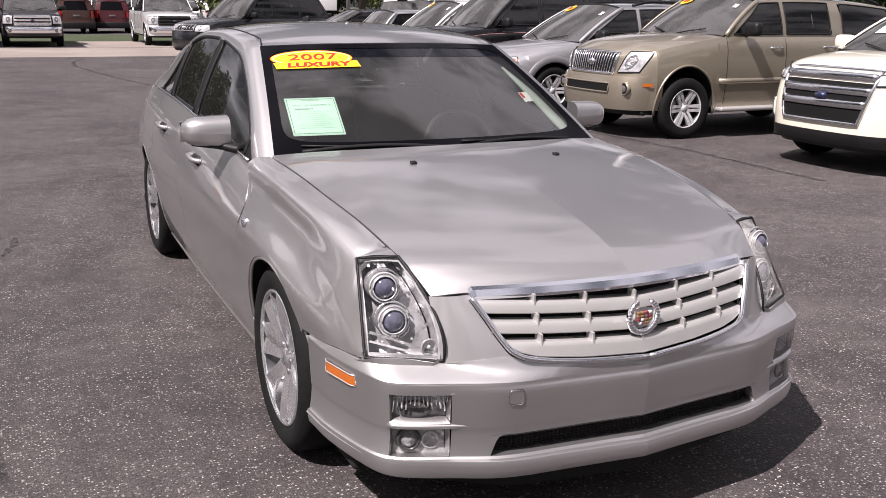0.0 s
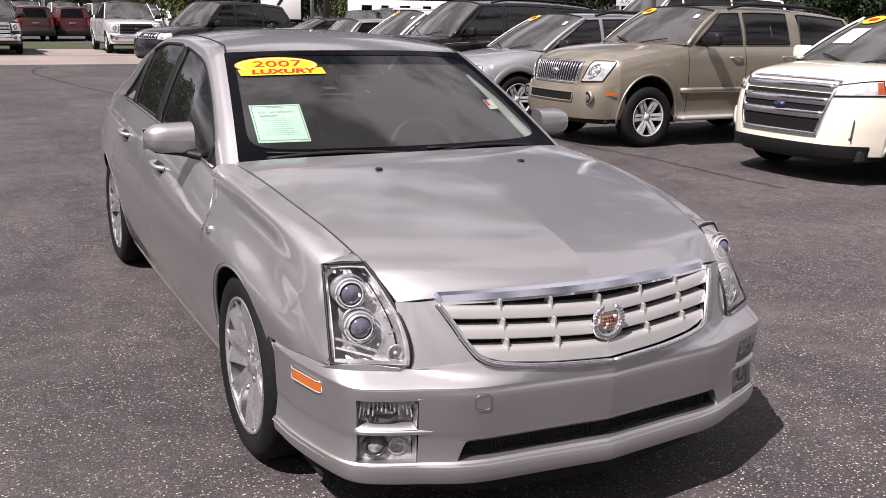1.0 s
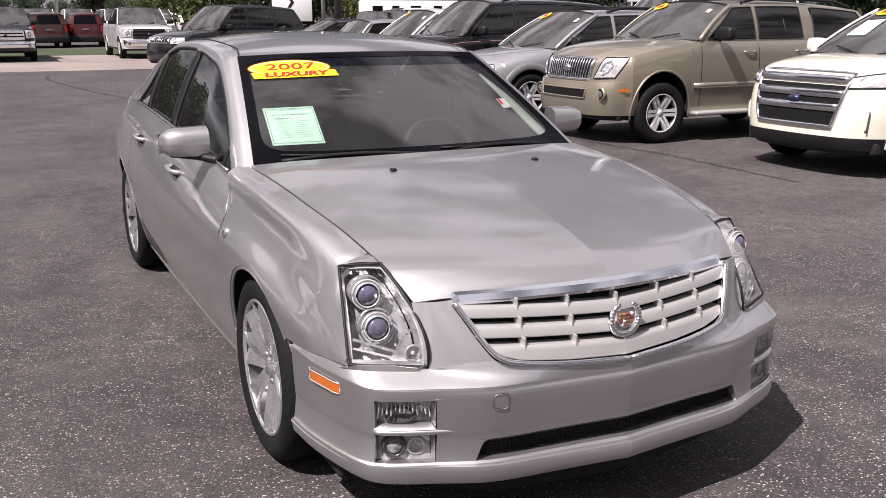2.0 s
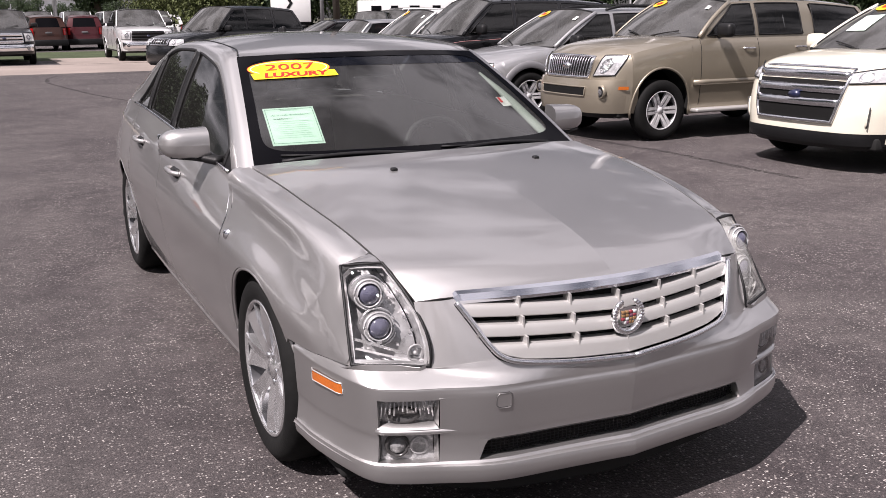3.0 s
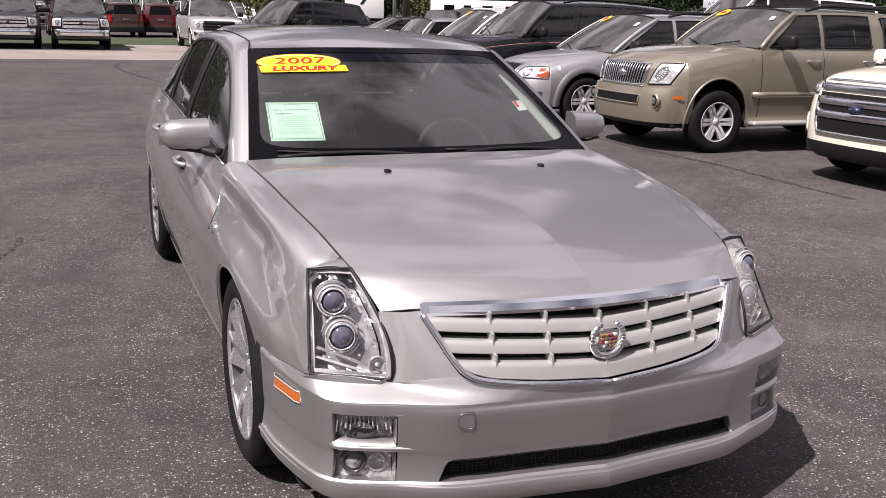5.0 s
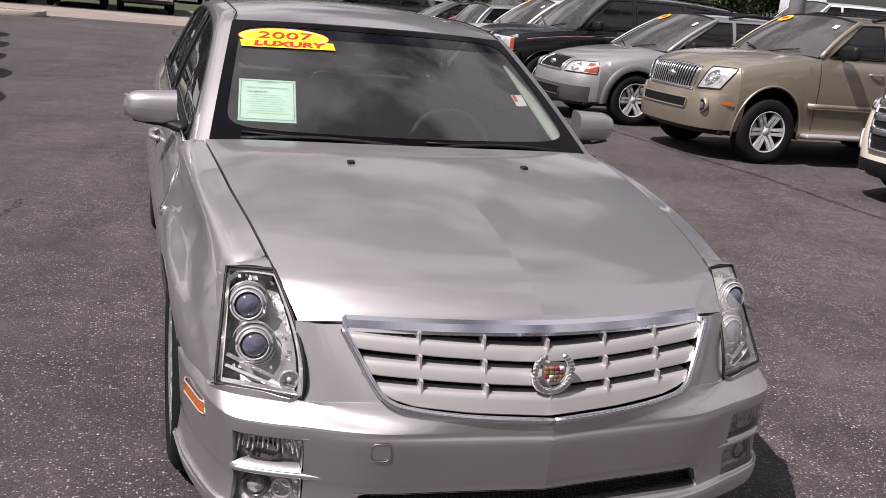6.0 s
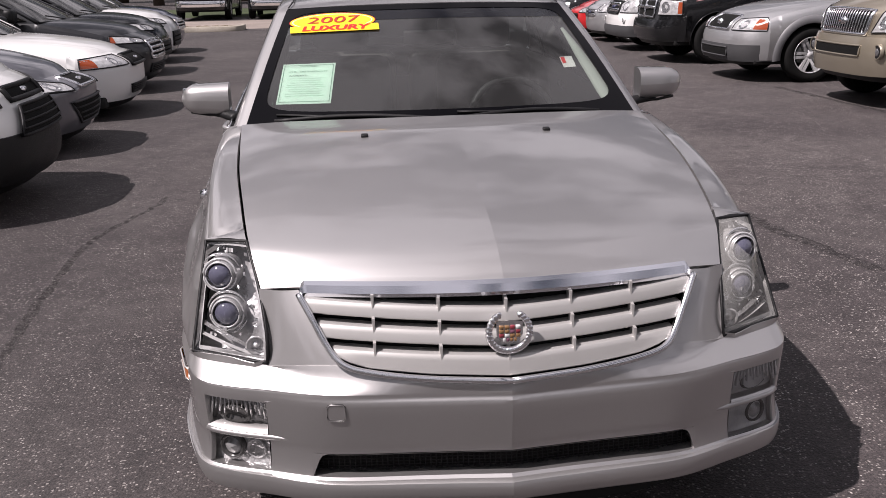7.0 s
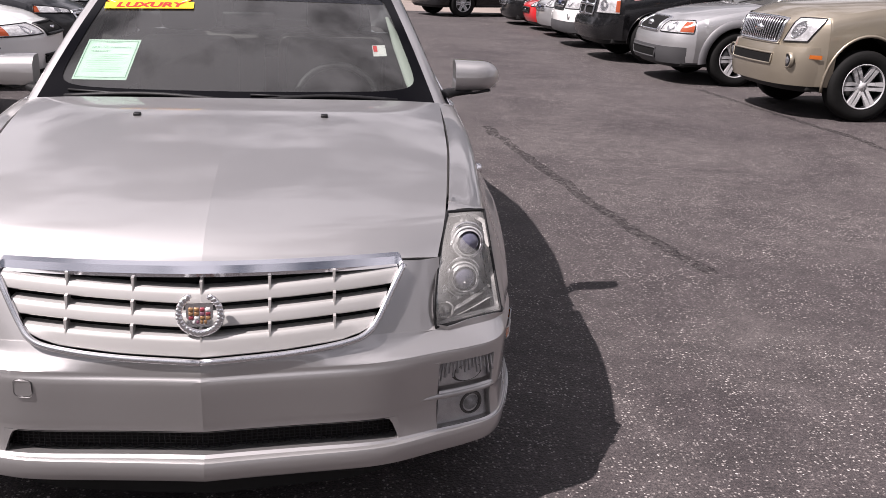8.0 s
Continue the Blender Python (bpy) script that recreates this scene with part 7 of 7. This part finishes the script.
for i, (kind, col, lab) in enumerate((("suv", "white", "white van-like wagon in the second lot"), ("sedan", "charcoal", "dark saloon in the second lot"), ("suv", "charcoal", "dark sport utility vehicle in the second lot"), ("pickup", "white", "white pickup truck in the second lot"), ("sedan", "silver", "silver saloon in the second lot"))):
    x = 10.0 + 3.2 * i
    y = 42.5 + 3.5 * (i % 2)
    if kind == "pickup":
        base_cars.append(pickup(lab, pose(x, y, 0, 0, 0, -20), col, False, BACKS))
    elif kind == "suv":
        base_cars.append(vehicle("suv", lab, "SUV", pose(x, y, 0, 0, 0, -30), col, L=4.9, W=0.97, H=1.85, wb=2.9, fo=0.93, r=0.38, hood=(1.02, 1.18), belt=1.18, low=0.32, grille=(0.5, 0.75, 0.98, ("bars", 3), M_BLACK, M_CHROME), lamps=(0.56, 0.97, 0.78, 0.98, 0.0, False), group=BACKS))
    else:
        base_cars.append(vehicle("sedan", lab, "car", pose(x, y, 0, 0, 0, -20), col, L=4.8, W=0.92, H=1.46, wb=2.8, fo=0.95, r=0.33, hood=(0.82, 0.99), cowl=1.35, screen_top=2.15, roof_end=3.55, tail=0.75, belt=0.99, kind="sedan", low=0.22, grille=(0.5, 0.5, 0.66, ("bars", 3), M_CHROME, M_CHROME), lamps=(0.54, 0.98, 0.64, 0.78, 0.0, False), group=BACKS))
for i in range(11):
    src = base_cars[(0, 1, 0, 3, 2, 0, 4, 0, 3, 2)[(i * 3 + i // 10) % 10]]
    row = i // 6
    x, y = -7 + 3.6 * (i % 6) + 1.4 * row, 67.0 + 9.0 * row
    copy_thing(src, pose(x + rnd.uniform(-0.3, 0.3), y + rnd.uniform(-0.5, 0.5), 0, 0, 0, rnd.choice((0, 180, 0)) + rnd.uniform(-4, 4)))


def van(at, label):
    return vehicle("van", label, "van", at, "white", L=5.7, W=1.0, H=2.08, wb=3.5, fo=0.95, r=0.37, hood=(1.10, 1.30), cowl=1.05, screen_top=1.75, roof_end=5.3, tail=0.22, belt=1.25, low=0.34, rake=0.10, grille=(0.5, 0.74, 1.0, ("bars", 3), M_BLACK, M_CHROME), lamps=(0.56, 0.97, 0.78, 1.0, 0.0, False), group="white vans", pillars=(2.1, 3.6))


van_a = van(pose(20.0, 50.5, 0, 0, 0, -82), "white cargo van in the second lot")
for k, x in enumerate((2.6, 5.0, 7.4, 9.8)):
    copy_thing(van_a, pose(x, 61.0 + 0.4 * (k % 2), 0, 0, 0, 2 * (k % 3) - 2))
copy_thing(van_a, pose(24.5, 54.0, 0, 0, 0, -78))
copy_thing(van_a, pose(22.5, 36.5, 0, 0, 0, -58))

# kerbed island with gravel at the end of the left-hand row
M_KERB = mat("concrete_kerb", (0.42, 0.38, 0.32), 0.85, grain=0.2, grain_scale=30, stain=0.3, stain_scale=2, bump=0.003, bump_scale=80)
out = cr([(-14, 26.35, 0), (-6, 26.35, 0), (-3.8, 26.4, 0), (-3.25, 26.75, 0), (-3.2, 27.5, 0)], 6)
isl = thing("kerb_island", "kerbed gravel island beside the concrete drive", "island")
kerb = [[p + np.array(o) for o in ((0, 0, 0.0), (0, 0.0, 0.13), (-0.01, 0.03, 0.15), (-0.10, 0.13, 0.15), (-0.12, 0.15, 0.08))] for p in out]
part("kerb", grid(np.array(kerb), away=(-6, 28, 0)), M_KERB, isl)
part("gravel_bed", ([(-14, 26.4, 0.09), (-3.9, 26.5, 0.09), (-3.35, 26.9, 0.09), (-3.3, 27.6, 0.09), (-14, 27.6, 0.09)], [(0, 1, 2, 3, 4)]), M_GRAVEL, isl, smooth=False)
rs = random.Random(3)
stones = []
for _ in range(420):
    x, y, r0 = rs.uniform(-9, -3.5), rs.uniform(26.6, 27.5), rs.uniform(0.02, 0.06)
    v, f = boxg(-r0, r0, -r0 * rs.uniform(0.6, 1), r0, -r0 * 0.5, r0 * rs.uniform(0.4, 0.8), bevel=r0 * 0.3, seg=1)
    stones.append(moved((v, f), pose(x, y, 0.10, 0, 0, rs.uniform(0, 180))))
tagged(part("gravel", join(*stones), M_GRAVEL, smooth=False), "pale tan gravel stones on the island", "gravel", kind="stuff")

# poles, sign, trailer, house roof
M_STEEL = mat("weathered_steel_pole", (0.38, 0.38, 0.385), 0.5, 0.3, stain=0.2, stain_scale=1.5)
M_WOODPOLE = mat("dark_timber_pole", (0.05, 0.04, 0.033), 0.85, grain=0.4, grain_scale=20, stain=0.3)


def pole(x, y, r0, h, m, label, arm=0.0):
    p = thing("light_pole", label, "pole", pose(x, y, 0))
    part("shaft", tube([(0, 0, 0), (0, 0, h * 0.5), (0, 0, h)], [r0, r0 * 0.9, r0 * 0.75], 14), m, p)
    part("base", tube([(0, 0, 0), (0, 0, 0.35)], r0 * 1.7, 14), M_KERB, p)
    if arm:
        part("lamp_head", moved(boxg(-0.35, 0.35, -0.18, 0.18, -0.08, 0.08, bevel=0.04), pose(arm, 0, h)), m, p)
        part("arm", tube([(0, 0, h - 0.1), (arm, 0, h)], 0.05, 8), m, p)
    return p


pole(11.2, 13.65, 0.17, 6.4, M_STEEL, "thick pale steel lot light pole", 0.9)
pole(14.0, 40.2, 0.17, 10.0, M_WOODPOLE, "dark weathered timber utility pole")
pole(25.0, 73.3, 0.16, 11.0, M_STEEL, "tall pale steel light pole behind the lot", 0.9)
pole(4.9, 77.6, 0.16, 11.0, M_STEEL, "tall pale steel light pole behind the lot", 0.9)
sign = thing("sign_board", "pale grey advertising board on two posts", "sign", pose(55.0, 69.0, 0, 0, 0, -38))
part("panel", boxg(-1.9, 1.9, -0.05, 0.05, 2.9, 4.5, bevel=0.02), mat("grey_sign_panel", (0.55, 0.56, 0.60), 0.6, stain=0.15), sign)
for x in (-1.5, 1.5):
    part("post", boxg(x - 0.08, x + 0.08, -0.08, 0.08, 0, 3.0, bevel=0.02), M_STEEL, sign)
part("sign_words", moved(letters("A Place For Yo", 0.42, 0, 0.004), pose(-0.2, -0.06, 3.25, 90)), M_INK, sign, smooth=False)
trailer = thing("box_trailer", "white box trailer with a black chevron mark", "trailer", pose(27.2, 88.6, 0, 0, 0, -16))
part("box", boxg(-1.9, 1.9, -1.2, 1.2, 1.1, 4.0, bevel=0.05), PAINT["white"], trailer)
for dx, m in ((-0.15, M_BLACK),):
    part("chevron", ([(dx - 0.3, -1.23, 3.4), (dx, -1.23, 3.4), (dx + 0.35, -1.23, 2.9), (dx, -1.23, 2.4), (dx - 0.3, -1.23, 2.4), (dx + 0.05, -1.23, 2.9)], [(0, 1, 2, 5), (5, 2, 3, 4)]), m, trailer, smooth=False)
part("chassis", boxg(-1.8, 1.8, -1.0, 1.0, 0.75, 1.1), M_DARK, trailer)
for x in (-1.0, 1.2):
    wheel(trailer, x, 0.0, 0.5, 0.3, 1, 6, fine=False).rotation_euler = (0, 0, -math.pi / 2)
house = thing("house", "low house with a tan shingled gable roof", "house", pose(97.0, 108.0, 0, 0, 0, -35))
part("wall", boxg(-5, 5, -3, 3, 0, 2.8), mat("cream_siding", (0.55, 0.50, 0.42), 0.8, stain=0.15), house)
part("roof", ([(-5.4, -3.5, 2.7), (5.4, -3.5, 2.7), (5.4, 0, 4.9), (-5.4, 0, 4.9), (-5.4, 3.5, 2.7), (5.4, 3.5, 2.7)], [(0, 1, 2, 3), (3, 2, 5, 4), (0, 3, 4), (1, 5, 2)]), mat("tan_shingles", (0.30, 0.25, 0.19), 0.9, grain=0.3, grain_scale=8, stain=0.2), house, smooth=False)

# trees
M_BARK = mat("bark", (0.08, 0.06, 0.045), 0.9, grain=0.4, grain_scale=12, bump=0.02, bump_scale=20)
LEAF = [mat("dark_leaves", (0.040, 0.072, 0.022), 0.7, grain=0.4, grain_scale=2.0, stain=0.35, stain_scale=0.6), mat("leaves", (0.105, 0.130, 0.032), 0.7, grain=0.4, grain_scale=2.5, stain=0.35, stain_scale=0.6)]


def tree(at, h, spread, seed, leaf, label, count=2600, foot=0.10, leafy=1.0):
    r0 = random.Random(seed)
    t = thing("tree", label, "tree", at, "trees behind the lot")
    geos = [tube([(0, 0, 0), (0.05, 0.02, h * 0.3), (0, 0.1, h * 0.55), (0.1, 0, h * 0.8)], [h * 0.035, h * 0.028, h * 0.018, h * 0.006], 9)]
    tips = []
    for i in range(11):
        a, z = i * 2.4 + r0.uniform(-0.4, 0.4), h * r0.uniform(0.22, 0.62)
        d, up = spread * r0.uniform(0.45, 0.8), h * r0.uniform(0.10, 0.28)
        tip = (math.cos(a) * d, math.sin(a) * d, z + up)
        geos.append(tube([(0, 0, z), (tip[0] * 0.5, tip[1] * 0.5, z + up * 0.65), tip], [h * 0.014, h * 0.009, h * 0.003], 6))
        tips.append(tip)
    part("trunk", join(*geos), M_BARK, t)
    tips += [(r0.uniform(-0.45, 0.45) * spread, r0.uniform(-0.45, 0.45) * spread, h * r0.uniform(foot + 0.1, 0.9)) for _ in range(22)]
    vs, fs = [], []
    for _ in range(count):
        c = Vector(r0.choice(tips))
        d = Vector((r0.gauss(0, 1), r0.gauss(0, 1), r0.gauss(0, 0.8)))
        d = d.normalized() * spread * 0.34 * r0.random() ** 0.4
        p = c + d
        p.z = max(p.z, h * foot)
        s0 = h * leafy * r0.uniform(0.014, 0.034)
        m = Euler((r0.uniform(0, 6.3), r0.uniform(0, 6.3), r0.uniform(0, 6.3))).to_matrix()
        n = len(vs)
        for q in ((-1, 0, 0), (0, -0.6, 0.12), (1, 0, 0), (0, 0.6, 0.12)):
            vs.append(tuple(p + m @ (Vector(q) * s0)))
        fs.append((n, n + 1, n + 2, n + 3))
    part("crown", (vs, fs), leaf, t, smooth=False)
    return t


tree(pose(12.0, 57.0, 0), 6.6, 3.7, 11, LEAF[1], "leafy light green tree beside the parked cars", 14000, 0.10, 0.62)
big = tree(pose(11.2, 104, 0), 12.0, 4.4, 12, LEAF[0], "tall dark green tree behind the second lot", 10000, 0.12, 0.82)
mid_t = tree(pose(27.0, 98, 0), 9.0, 5.5, 13, LEAF[0], "broad dark green tree behind the second lot", 9000, 0.04, 0.9)
low_t = tree(pose(15.5, 92, 0), 5.6, 4.0, 14, LEAF[1], "low green tree behind the second lot", 9000, 0.06, 0.75)
rt = random.Random(8)
for i in range(19):
    x, y = -50 + 6.2 * i, 232 + rt.uniform(-8, 8)
    copy_thing(mid_t, pose(x, y, 0, 0, 0, rt.uniform(0, 360)) @ Matrix.Scale(rt.uniform(0.55, 0.78), 4))
for i in range(18):
    if i in (10, 11):
        continue
    src = (mid_t, big, mid_t, low_t)[i % 4]
    x, y = 23 + 4.6 * i, 106 - 2.4 * i + rt.uniform(-3, 3)
    copy_thing(src, pose(x, y, 0, 0, 0, rt.uniform(0, 360)) @ Matrix.Scale(rt.uniform(0.9, 1.2), 4))
for i in range(7):
    copy_thing((big, mid_t)[i % 2], pose(-48 + rt.uniform(-4, 4), 2 + 9 * i, 0, 0, 0, rt.uniform(0, 360)))

camper = thing("camper_trailer", "long white camper trailer with small dark windows", "trailer", pose(38.5, 86.0, 0, 0, 0, -18))
part("shell", boxg(-5.0, 5.0, -1.2, 1.2, 0.7, 3.1, bevel=0.12, seg=3), PAINT["white"], camper)
for x, w in ((-3.2, 0.5), (-1.4, 0.35), (0.6, 0.5), (2.8, 0.4)):
    part("window", boxg(x - w, x + w, -1.23, -1.19, 1.9, 2.6, bevel=0.01), M_FRIT, camper)
for x in (-0.5, 0.5):
    wheel(camper, x, -1.0, 0.36, 0.2, -1, 6, fine=False).rotation_euler = (0, 0, math.pi / 2)

for x, y, k in ((-20, 8, 1.15), (-23, 17, 1.3), (-19, 27, 1.0)):
    copy_thing(big, pose(x, y, 0, 0, 0, rt.uniform(0, 360)) @ Matrix.Scale(k, 4))
for x, y, k in ((-6.5, 63, 0.95), (-11, 57, 0.8), (-3.0, 78, 1.0), (-15, 66, 1.0)):
    copy_thing(big, pose(x, y, 0, 0, 0, rt.uniform(0, 360)) @ Matrix.Scale(k, 4))
# unseen trees behind the camera, added to darken what bumper and sides reflect
for i in range(10):
    copy_thing((big, mid_t)[i % 2], pose(-46 + 9.5 * i, -34 + rt.uniform(-3, 3), 0, 0, 0, rt.uniform(0, 360)))
copy_thing(van_a, pose(15.6, 21.5, 0, 0, 0, -97) @ Matrix.Scale(1.16, 4))
